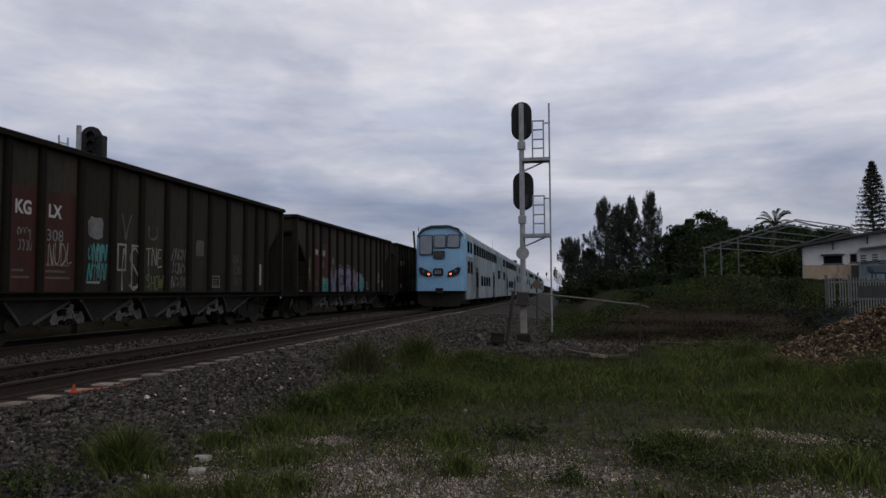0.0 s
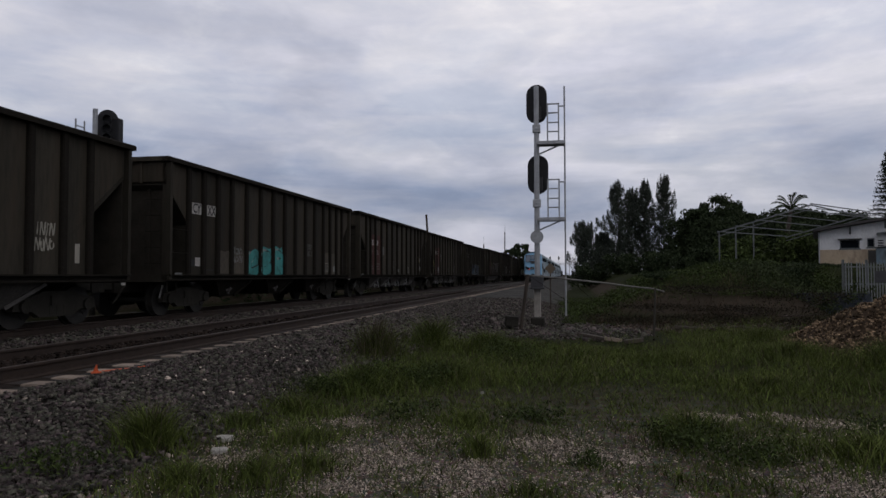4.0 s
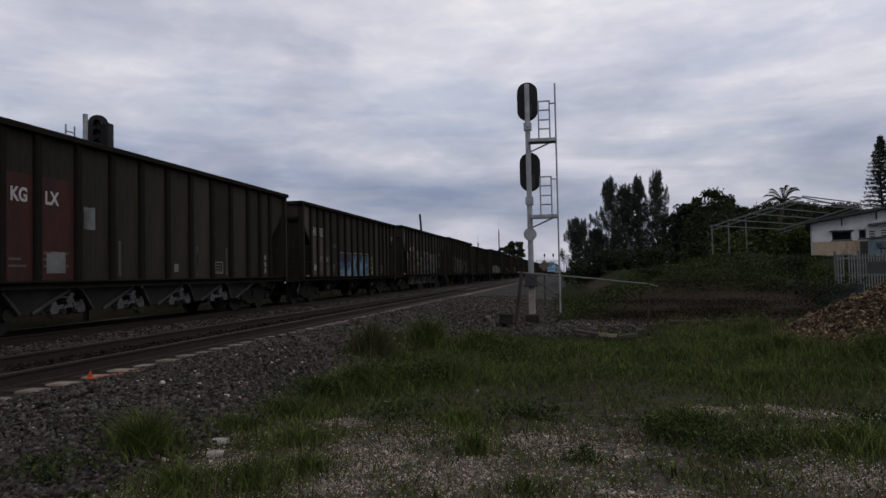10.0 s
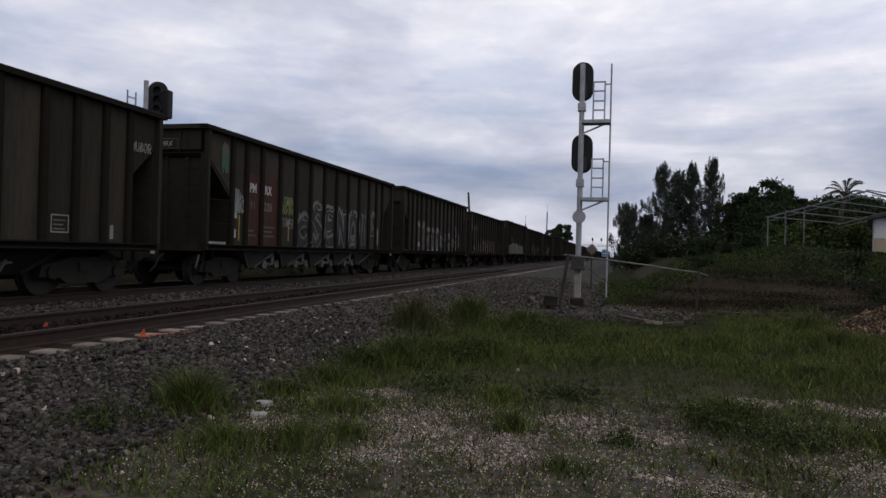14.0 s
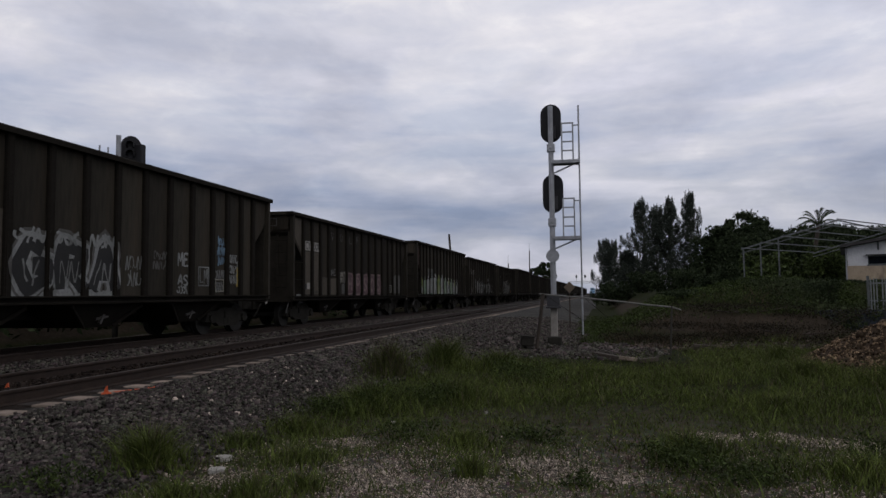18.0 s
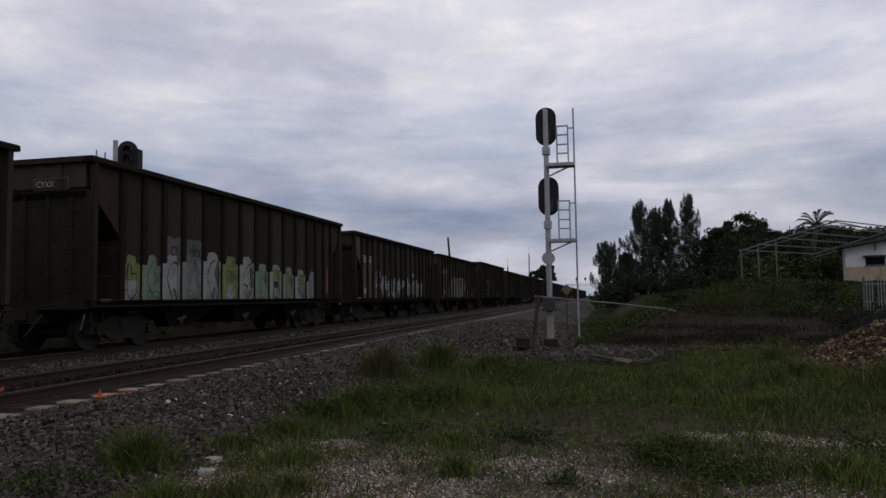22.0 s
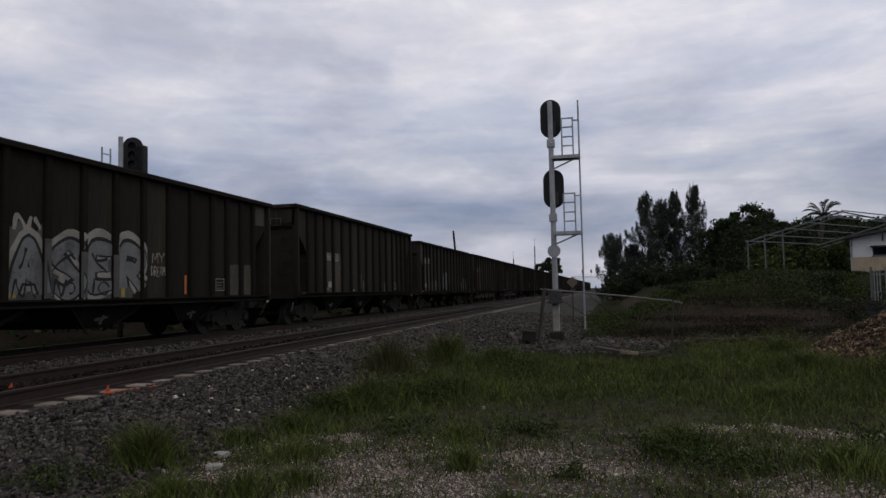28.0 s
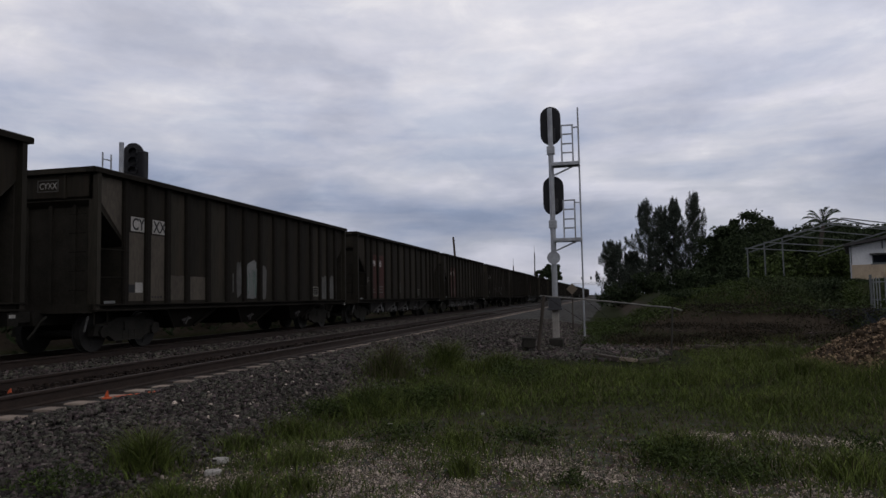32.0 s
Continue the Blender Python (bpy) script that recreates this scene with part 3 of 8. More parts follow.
    p = [(-1.34, -a, SILL - 0.1), (1.34, -a, SILL - 0.1), (1.34, a, SILL - 0.1), (-1.34, a, SILL - 0.1), (-1.05, -b, 0.42), (1.05, -b, 0.42), (1.05, b, 0.42), (-1.05, b, 0.42)]
    s.add(p, [(0, 1, 5, 4), (1, 2, 6, 5), (2, 3, 7, 6), (3, 0, 4, 7), (4, 5, 6, 7)])
    for g in (-1, 1):
        s.beam((1.36, g * (a - 0.08), SILL - 0.14), (1.10, g * (b + 0.03), 0.44), 0.05, 0.07)
    k["hopper_bay"] = s.mesh("hopper_bay", M_BAY if pale else M_RIB)
    s = Shape()
    if pale:
        for q in (-0.40, 0.40):
            s.plate([(q - 0.09, 0.40), (q + 0.09, 0.40), (q + 0.13, 0.48), (q + 0.04, 0.66), (q - 0.04, 0.66), (q - 0.13, 0.48)], "x", 1.06, 1.20)
        s.beam((1.18, -0.42, 0.52), (1.18, 0.42, 0.58), 0.05, 0.08)
        s.beam((1.20, -0.16, 0.48), (1.22, 0.10, 0.80), 0.06)
        s.beam((1.20, 0.22, 0.46), (1.22, 0.05, 0.72), 0.05)
        s.tube((1.10, -0.04, 0.66), (1.26, -0.04, 0.66), 0.09, n=10)
    else:
        s.beam((1.16, -0.2, 0.60), (1.16, 0.2, 0.66), 0.06)
        s.beam((1.18, -0.08, 0.50), (1.18, 0.05, 0.70), 0.06)
    k["gate"] = s.mesh("gate", M_GATE if pale else M_BAY)
    # running gear
    s = Shape()
    for x in (-0.99, 0.99):
        out = [(-1.18, 0.36), (-1.12, 0.58), (-0.62, 0.66), (-0.42, 0.74), (0.42, 0.74), (0.62, 0.66), (1.12, 0.58), (1.18, 0.36), (0.68, 0.34), (0.48, 0.22), (-0.48, 0.22), (-0.68, 0.34)]
        s.plate(out, "x", x - 0.07, x + 0.07)
        for yy in (-0.89, 0.89):
            s.tube((x - 0.12, yy, 0.44), (x + 0.13, yy, 0.44), 0.13, n=10)
        for q in (-0.2, 0, 0.2):
            s.tube((x, q, 0.26), (x, q, 0.56), 0.08, n=8)
    s.box(-1.1, 1.1, -0.2, 0.2, 0.45, 0.64)
    k["side_frame"] = s.mesh("side_frame", M_TRUCK)
    s = Shape()
    s.tube((-0.98, 0, 0), (0.98, 0, 0), 0.075, n=8)
    for x in (-0.755, 0.755):
        g = 1 if x > 0 else -1
        s.tube((x - 0.065, 0, 0), (x + 0.065, 0, 0), 0.42, n=20)
        s.tube((x - g * 0.11, 0, 0), (x - g * 0.065, 0, 0), 0.45, n=20)
        s.tube((x + g * 0.065, 0, 0), (x + g * 0.085, 0, 0), 0.16, n=10)
        s.beam((x + g * 0.07, -0.3, 0.05), (x + g * 0.07, 0.3, -0.05), 0.02, 0.05)
    k["wheelset"] = s.mesh("wheelset", M_WHEEL)
    s = Shape()
    s.box(-0.11, 0.11, -half - 0.60, -half - 0.15, 0.70, 0.92)
    s.plate([(-0.17, -half - 0.80), (0.13, -half - 0.80), (0.17, -half - 0.56), (-0.15, -half - 0.56)], "z", 0.64, 0.98)
    k["coupler"] = s.mesh("coupler", M_TRUCK)
    # brake hose and its bright glad hand beside the coupler
    s = Shape()
    hose = [(0.42, -half - 0.10, 0.80), (0.44, -half - 0.28, 0.70), (0.40, -half - 0.40, 0.50), (0.36, -half - 0.52, 0.36)]
    for a, b in zip(hose, hose[1:]):
        s.tube(a, b, 0.026, n=6)
    k["brake_hose"] = s.mesh("brake_hose", M_TRUCK)
    s = Shape()
    s.tube((SIDE - 0.14, -half - 0.03, 0.48), (SIDE - 0.05, -half - 0.03, 0.80), 0.022, n=8)
    k["release_rod"] = s.mesh("release_rod", M_GATE)
    return k


def mirrored(ob, turn):
    ob.rotation_euler = (0, 0, math.pi if turn else 0)
    return ob


STYLE = {}


def hopper_car(style):
    k = KIT[style]
    half, start, ribs = PLAN[style]
    car = thing("hopper_car", pose(FAR_TRACK, 0, RAIL), "grimy dark brown open hopper car with ribbed sides", "freight car", "cars of the freight train")
    # near side in single panels, far side in one sheet
    for a, b in zip(ribs, ribs[1:]):
        o = part("panel", k["panel"], None, car)
        o.location, o.scale = (SIDE - 0.02, a, 0), (1, b - a, 1)
    o = part("gusset", k["gusset"], None, car)
    o.location = (SIDE - 0.02, 0, 0)
    o = part("gusset", k["gusset"], None, car)
    o.location, o.scale = (SIDE - 0.02, 0, 0), (1, -1, 1)
    o = mirrored(part("side_sheet", k["side_sheet"], None, car), True)
    o.location = (-SIDE + 0.02, 0, 0)
    for turn in (False, True):
        g = -1 if turn else 1
        for name in ("top_chord", "side_sill"):
            o = mirrored(part(name, k[name], None, car), turn)
            o.location = (SIDE * g, 0, 0)
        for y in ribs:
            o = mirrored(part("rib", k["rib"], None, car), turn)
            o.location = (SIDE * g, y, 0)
        for name in ("slope_sheet", "end_sheet", "end_frame", "end_bulkhead", "step", "coupler", "brake_hose", "release_rod"):
            mirrored(part(name, k[name], None, car), turn)
        for name, heights in (("handrail", (1.62, 2.22)), ("rung", (1.35, 1.75, 2.15, 2.55, 2.95))):
            for z in heights:
                mirrored(part(name, k[name], None, car), turn).location.z = z
        for yy in (-half + 0.08, half - 0.05):
            o = mirrored(part("corner_post", k["corner_post"], None, car), turn)
            o.location = (SIDE * g, yy, 0)
    part("centre_sill", k["centre_sill"], None, car)
    for y in ((-4.42, -2.27, -0.12, 2.03, 4.18) if style == "four_bay" else (-3.4, 0.0, 3.4)):
        bay = part("hopper_bay", k["hopper_bay"], None, car, "pale worn steel discharge bay" if style == "four_bay" else "")
        bay.location = (0, y, 0)
        if y > 4:
            continue
        for turn in (False, True):
            o = mirrored(part("gate", k["gate"], None, bay), turn)
            o.location.y = 1.07 if style == "four_bay" else 0.0
    for y in (-half + 1.70, half - 1.70):
        truck = part("truck", k["side_frame"], None, car)
        truck.location = (0, y, 0)
        for q in (-0.89, 0.89):
            w = part("wheelset", k["wheelset"], None, truck)
            w.location = (0, q, 0.42)
    for o in car.children:
        if not o.name.startswith(("panel", "rib")):
            o.location.y += SHIFT[style]
    return car


def half_of(car):
    return PLAN[STYLE[car.name]][0] - SHIFT[STYLE[car.name]]


def panel_span(car, i):
    ribs = PLAN[STYLE[car.name]][2]
    return ribs[i] + 0.09, ribs[i + 1] - 0.09


def decal(name, me, car, y, z, lift=0.004, label=""):
    o = part(name, me, None, car, label)
    o.location = (SIDE + lift, y, z)
    return o


def patch(car, name, y0, y1, z0, z1, material, lift=0.003, ragged=0.0, seed=0, label=""):
    """Paint on one panel, with a ragged upper edge if asked."""
    rng = random.Random(seed)
    top = [(y1 + (y0 - y1) * i / 6, z1 + (rng.uniform(-ragged, ragged) if ragged else 0)) for i in range(7)]
    s = Shape()
    s.plate([(y0, z0), (y1, z0)] + top, "x", 0, 0.0015)
    return decal(name, s.mesh(name, material), car, 0, 0, lift, label)


def spray(name, c1, c2):
    """Sprayed paint, worn through to grime in places."""
    return mat(name, c1, c2, 0.7, 0, 2.2, 22, 0, grime=tuple(0.45 * v + 0.006 for v in c2))


PAINT = {
    "white": spray("graffiti_white", (0.25, 0.255, 0.245), (0.13, 0.135, 0.125)),
    "cream": spray("graffiti_cream", (0.30, 0.28, 0.23), (0.19, 0.175, 0.145)),
    "blue": spray("graffiti_blue", (0.045, 0.115, 0.21), (0.018, 0.05, 0.11)),
    "pale_blue": spray("graffiti_pale_blue", (0.16, 0.25, 0.32), (0.10, 0.16, 0.22)),
    "dark": spray("graffiti_dark", (0.017, 0.0165, 0.015), (0.010, 0.0095, 0.009)),
    "navy": spray("graffiti_navy", (0.020, 0.028, 0.055), (0.012, 0.016, 0.032)),
    "teal": spray("graffiti_teal", (0.045, 0.25, 0.23), (0.02, 0.13, 0.12)),
    "purple": spray("graffiti_mauve", (0.185, 0.165, 0.25), (0.11, 0.095, 0.15)),
    "dusk": spray("graffiti_dull_pink", (0.12, 0.085, 0.10), (0.06, 0.045, 0.055)),
    "lime": spray("graffiti_lime", (0.155, 0.19, 0.055), (0.08, 0.10, 0.028)),
    "mint": spray("graffiti_pale_green", (0.16, 0.20, 0.14), (0.09, 0.12, 0.08)),
    "green": spray("graffiti_green", (0.03, 0.11, 0.07), (0.018, 0.065, 0.04)),
    "pink": spray("graffiti_rust_pink", (0.085, 0.042, 0.045), (0.045, 0.024, 0.026)),
    "rose": spray("graffiti_pale_rose", (0.19, 0.135, 0.125), (0.11, 0.075, 0.07)),
    "yellow": spray("graffiti_yellow", (0.36, 0.26, 0.05), (0.21, 0.15, 0.03)),
    "orange": spray("reflective_orange", (0.48, 0.16, 0.03), (0.28, 0.09, 0.02)),
    "black": M_INK,
    "ghost": spray("scrubbed_grey_paint", (0.085, 0.082, 0.073), (0.052, 0.049, 0.043)),
    "grey": spray("graffiti_grey", (0.17, 0.172, 0.162), (0.095, 0.096, 0.09)),
}


def glide(pts, k=5):
    """A smooth line through the given points."""
    p = [np.array(q, float) for q in pts]
    p = [2 * p[0] - p[1]] + p + [2 * p[-1] - p[-2]]
    out = []
    for a, b, c, d in zip(p, p[1:], p[2:], p[3:]):
        for t in np.linspace(0, 1, k, endpoint=False):
            out.append(0.5 * (2 * b + (c - a) * t + (2 * a - 5 * b + 4 * c - d) * t * t + (3 * b - a - 3 * c + d) * t ** 3))
    return np.array(out + [p[-2]])


def ribbon(s, pts, w, lift=0.0, swell=0.3, flat=0.0):
    """A line of paint of uneven width lying on the side of a car; flat keeps corners sharp."""
    if flat:
        line = []
        for a, b in zip(pts, pts[1:]):
            line += [np.array(a) + (np.array(b) - np.array(a)) * f for f in (0.0, 0.12, 0.5, 0.88)]
        line = np.array(line + [np.array(pts[-1])], float)
    else:
        line = glide(pts)
    d = np.gradient(line, axis=0)
    d /= np.linalg.norm(d, axis=1)[:, None] + 1e-9
    nrm = np.stack([-d[:, 1], d[:, 0]], 1)
    n = len(line)
    half = (0.5 * w * (1 + swell * np.sin(np.arange(n) * 0.55 + 5 * pts[0][0])))[:, None]
    rise = lift + 0.0016 * np.arange(n) / n
    a, b = line + nrm * half, line - nrm * half
    verts = [(rise[i], q[i][0], q[i][1]) for i in range(n) for q in (a, b)]
    s.add(verts, [(2 * i, 2 * i + 1, 2 * i + 3, 2 * i + 2) for i in range(n - 1)])


GLYPHS = {"C": [[(0.95, 0.80), (0.6, 1.0), (0.1, 0.6), (0.2, 0.1), (0.6, 0.0), (1.0, 0.22)]], "S": [[(0.9, 0.85), (0.5, 1.0), (0.1, 0.75), (0.5, 0.52), (0.9, 0.25), (0.5, 0.0), (0.05, 0.12)]],
          "E": [[(0.9, 0.95), (0.2, 0.95), (0.1, 0.5), (0.15, 0.05), (0.95, 0.08)], [(0.15, 0.5), (0.75, 0.55)]], "M": [[(0.05, 0.0), (0.15, 0.95), (0.5, 0.35), (0.85, 1.0), (0.95, 0.0)]],
          "N": [[(0.1, 0.0), (0.15, 1.0), (0.85, 0.05), (0.9, 1.0)]], "O": [[(0.5, 1.0), (0.1, 0.6), (0.2, 0.1), (0.6, 0.0), (0.95, 0.45), (0.8, 0.9), (0.5, 1.0)]],
          "I": [[(0.5, 0.0), (0.45, 0.5), (0.55, 1.0)]], "V": [[(0.0, 1.0), (0.3, 0.45), (0.5, 0.0), (0.7, 0.5), (1.0, 1.0)]], "R": [[(0.15, 0.0), (0.1, 0.5), (0.2, 1.0), (0.85, 0.85), (0.7, 0.5), (0.3, 0.5), (0.95, 0.0)]],
          "H": [[(0.1, 0.0), (0.15, 0.5), (0.1, 1.0)], [(0.9, 0.0), (0.85, 0.5), (0.9, 1.0)], [(0.12, 0.5), (0.88, 0.52)]], "A": [[(0.05, 0.0), (0.3, 0.6), (0.5, 1.0), (0.7, 0.6), (0.95, 0.0)], [(0.25, 0.35), (0.75, 0.35)]],
          "B": [[(0.15, 0.0), (0.2, 1.0)], [(0.2, 1.0), (0.85, 0.8), (0.3, 0.52), (0.9, 0.25), (0.15, 0.0)]], "P": [[(0.2, 0.0), (0.15, 0.5), (0.2, 1.0), (0.85, 0.85), (0.75, 0.5), (0.2, 0.45)]],
          "K": [[(0.15, 0.0), (0.2, 0.5), (0.15, 1.0)], [(0.9, 1.0), (0.3, 0.5), (0.9, 0.0)]], "U": [[(0.1, 1.0), (0.15, 0.2), (0.55, 0.0), (0.9, 0.25), (0.9, 1.0)]], "W": [[(0.0, 1.0), (0.2, 0.0), (0.5, 0.7), (0.75, 0.0), (1.0, 1.0)]],
          "L": [[(0.2, 1.0), (0.1, 0.4), (0.2, 0.05), (0.95, 0.1)]], "F": [[(0.9, 0.95), (0.15, 0.95), (0.2, 0.0)], [(0.2, 0.5), (0.7, 0.5)]], "Y": [[(0.0, 1.0), (0.45, 0.5), (0.95, 1.0)], [(0.45, 0.5), (0.5, 0.0)]],
          "D": [[(0.2, 0.0), (0.15, 1.0), (0.85, 0.75), (0.9, 0.3), (0.2, 0.0)]], "T": [[(0.0, 0.95), (1.0, 1.0)], [(0.5, 0.95), (0.45, 0.0)]], "X": [[(0.05, 0.0), (0.95, 1.0)], [(0.05, 1.0), (0.95, 0.0)]], "G": [[(0.9, 0.85), (0.45, 1.0), (0.1, 0.5), (0.4, 0.0), (0.9, 0.2), (0.9, 0.5), (0.55, 0.5)]]}


def letter(s, ch, y0, y1, z0, z1, w, lift=0.0, lean=0.0, swell=0.3, flat=0.0):
    m = w * 0.30
    for j, stroke in enumerate(GLYPHS[ch]):
        ribbon(s, [(y0 + m + (y1 - y0 - 2 * m) * u + lean * v, z0 + m + (z1 - z0 - 2 * m) * v) for u, v in stroke], w, lift + 0.0007 * j, swell, flat)


def over_ribs(car, me, lift):
    """The same coat of paint where it runs over the faces of the ribs."""
    ys = [v.co.y for v in me.vertices]
    out = bmesh.new()
    for y in PLAN[STYLE[car.name]][2]:
        if min(ys) < y < max(ys):
            bm = bmesh.new()
            bm.from_mesh(me)
            for q, no in ((y - 0.052, -1), (y + 0.052, 1)):
                bmesh.ops.bisect_plane(bm, geom=bm.verts[:] + bm.edges[:] + bm.faces[:], plane_co=(0, q, 0), plane_no=(0, no, 0), clear_outer=True)
            tmp = bpy.data.meshes.new("tmp")
            bm.to_mesh(tmp)
            bm.free()
            out.from_mesh(tmp)
            bpy.data.meshes.remove(tmp)
    if out.faces:
        rib = bpy.data.meshes.new("rib_graffiti")
        out.to_mesh(rib)
        rib.materials.append(me.materials[0])
        decal("rib_graffiti", rib, car, 0, 0, 0.092 + lift)
    out.free()


def piece(car, body, boxes, layers, seed, flat=0.0):
    """Large letters, each in its own box, laid on in coats: layers of (colour, width)."""
    rng = random.Random(seed)
    leans = [rng.uniform(-0.06, 0.06) for _ in body]
    for j, (colour, w) in enumerate(layers):
        for ch, (y0, y1, z0, z1), lean in zip(body, boxes, leans):
            s = Shape()
            core = layers[-1][1]
            e = (w - core) / 2
            letter(s, ch, y0 - e * 0.3, y1 + e * 0.3, z0 - e * 0.3, z1 + e, w, 0.0, lean, 0.22, flat)
            me = s.mesh("graffiti", PAINT[colour])
            decal("graffiti", me, car, 0, 0, 0.0055 + 0.0028 * j)
            over_ribs(car, me, 0.0025 * j)


def hand(car, body, y0, y1, z0, z1, colour, w=0.03, seed=0, lift=0.014):
    """A quick tag in thin joined-up letters."""
    rng = random.Random(seed + 11)
    s = Shape()
    step = (y1 - y0) / len(body)
    for i, ch in enumerate(body):
        d = rng.uniform(-0.1, 0.1) * (z1 - z0)
        letter(s, ch, y0 + step * (i + 0.02), y0 + step * (i + 1.02), z0 + d, z1 + d * 0.6, w, 0.0006 * i, rng.uniform(-0.05, 0.1) * step)
    tagged(decal("graffiti_tag", s.mesh("graffiti", PAINT[colour]), car, 0, 0, lift), kind="stuff")


def scrawl(car, y0, y1, z0, z1, colour, n, seed, w=0.03, lift=0.012):
    """Thin loops, hooks and swings of spray paint."""
    rng = random.Random(seed)
    s = Shape()
    y = y0
    step = (y1 - y0) / n
    for j in range(n):
        cy, cz, ry, rz = y + step * 0.5, (z0 + z1) / 2, step * rng.uniform(0.3, 0.6), (z1 - z0) * rng.uniform(0.3, 0.5)
        kind = rng.randrange(3)
        if kind == 0:
            a0, turn = rng.uniform(0, 6.28), rng.choice((-1, 1)) * rng.uniform(3.2, 5.8)
            pts = [(cy + ry * math.cos(a0 + turn * q / 6), cz + rz * math.sin(a0 + turn * q / 6) * rng.uniform(0.85, 1.1)) for q in range(7)]
        elif kind == 1:
            tilt = rng.uniform(-0.5, 0.5) * step
            pts = [(cy + tilt * q + rng.uniform(-0.12, 0.12) * step, z0 + (z1 - z0) * (0.5 + 0.5 * q) + rng.uniform(-0.06, 0.06)) for q in (-1, -0.3, 0.4, 1)]
        else:
            zs = [z0, z1 - 0.1 * rz, cz + rng.uniform(-0.3, 0.3) * rz, z0 + 0.2 * rz, z1]
            pts = [(cy + (q - 2) * step * 0.28 + rng.uniform(-0.1, 0.1) * step, z) for q, z in enumerate(zs)]
        ribbon(s, pts, w * rng.uniform(0.8, 1.5), 0.0005 * j)
        y += step
    tagged(decal("graffiti_scrawl", s.mesh("graffiti", PAINT[colour]), car, 0, 0, lift), kind="stuff")


def scribble_block(car, y0, y1, z0, z1, colour, rows, seed, w=0.028):
    """A dense tag of several short lines one over another."""
    h = (z1 - z0) / rows
    for i in range(rows):
        scrawl(car, y0, y1, z0 + h * i + 0.02, z0 + h * (i + 1) - 0.02, colour, 4, seed * 10 + i, w)


def blob(car, y0, y1, z0, z1, colour, seed, lift=0.0045, power=0.6):
    """A rounded, uneven patch of sprayed paint."""
    rng = random.Random(seed)
    cy, cz, ry, rz = (y0 + y1) / 2, (z0 + z1) / 2, (y1 - y0) / 2, (z1 - z0) / 2
    s = Shape()
    pts = []
    for i in range(22):
        a = i * math.pi / 11
        k = 1.0 + rng.uniform(-0.14, 0.08)
        c, e = math.cos(a), math.sin(a)
        pts.append((cy + ry * k * math.copysign(abs(c) ** power, c), cz + rz * k * math.copysign(abs(e) ** power, e)))
    s.plate(pts, "x", 0, 0.0015)
    decal("graffiti", s.mesh("graffiti", PAINT[colour]), car, 0, 0, lift)


SHARDS = {
    "arch": [(0, 0.55), (0.32, 0.9), (0.62, 1.0), (0.95, 0.95), (1, 0.05), (0.85, 0), (0.6, 0.3), (0.5, 0), (0.25, 0.25)],
    "hook": [(0, 0.55), (0.3, 0.8), (0.75, 1), (0.8, 0.6), (1, 0.55), (0.9, 0.2), (0.55, 0), (0.3, 0.12), (0.5, 0.35), (0.05, 0.4)],
    "spear": [(0.1, 0.15), (0.4, 0.5), (0.3, 0.7), (0.75, 1.05), (0.7, 0.75), (1, 0.7), (0.75, 0.55), (1, 0.2), (0.8, 0), (0.4, 0)],
    "kite": [(0, 0.45), (0.1, 0.75), (0.5, 1.05), (0.8, 0.6), (1, 0.55), (0.65, 0.4), (0.5, 0), (0.3, 0.3)],
    "cup": [(0.1, 0.6), (0.2, 1), (0.45, 0.95), (0.5, 0.7), (0.9, 0.75), (0.95, 0.2), (0.6, 0), (0.2, 0.05)],
}


def shard(car, kind, y0, y1, z0, z1, fill, edge, w=0.05, lift=0.0055):
    """A pointed letter shape: a coat of paint and its outline."""
    pts = [(y0 + (y1 - y0) * u, z0 + (z1 - z0) * v) for u, v in SHARDS[kind]]
    coats = []
    if fill:
        s = Shape()
        s.plate(pts, "x", 0, 0.0015)
        coats.append((s, fill, lift))
    s = Shape()
    ribbon(s, pts + pts[:1], w, 0.0, 0.5, 1.0)
    coats.append((s, edge, lift + 0.0025))
    for s, colour, h in coats:
        me = s.mesh("graffiti", PAINT[colour])
        decal("graffiti", me, car, 0, 0, h)
        over_ribs(car, me, h - 0.0055)


def bar(car, y, z0, z1, colour, w=0.07):
    patch(car, "reflector", y, y + w, z0, z1, PAINT[colour], 0.005)


def rib_paint(car, q, z0, z1, colour):
    """Paint carried over the face of a rib between two panels."""
    s = Shape()
    s.plate([(0.06, -0.084), (0.0935, -0.057), (0.0935, 0.057), (0.06, 0.084)], "z", z0, z1)
    o = part("rib_paint", s, PAINT[colour], car)
    o.location = (SIDE, PLAN[STYLE[car.name]][2][q], 0)


def stroke_frame(car, y0, y1, z0, z1, colour, w=0.045):
    s = Shape()
    for a, b, g, e in ((y0, y1, z0, z0 + w), (y0, y1, z1 - w, z1), (y0, y0 + w, z0 + w, z1 - w), (y1 - w, y1, z0 + w, z1 - w)):
        s.box(0, 0.002, a, b, g, e)
    decal("painted_frame", s.mesh("painted_frame", PAINT[colour]), car, 0, 0, 0.0165)


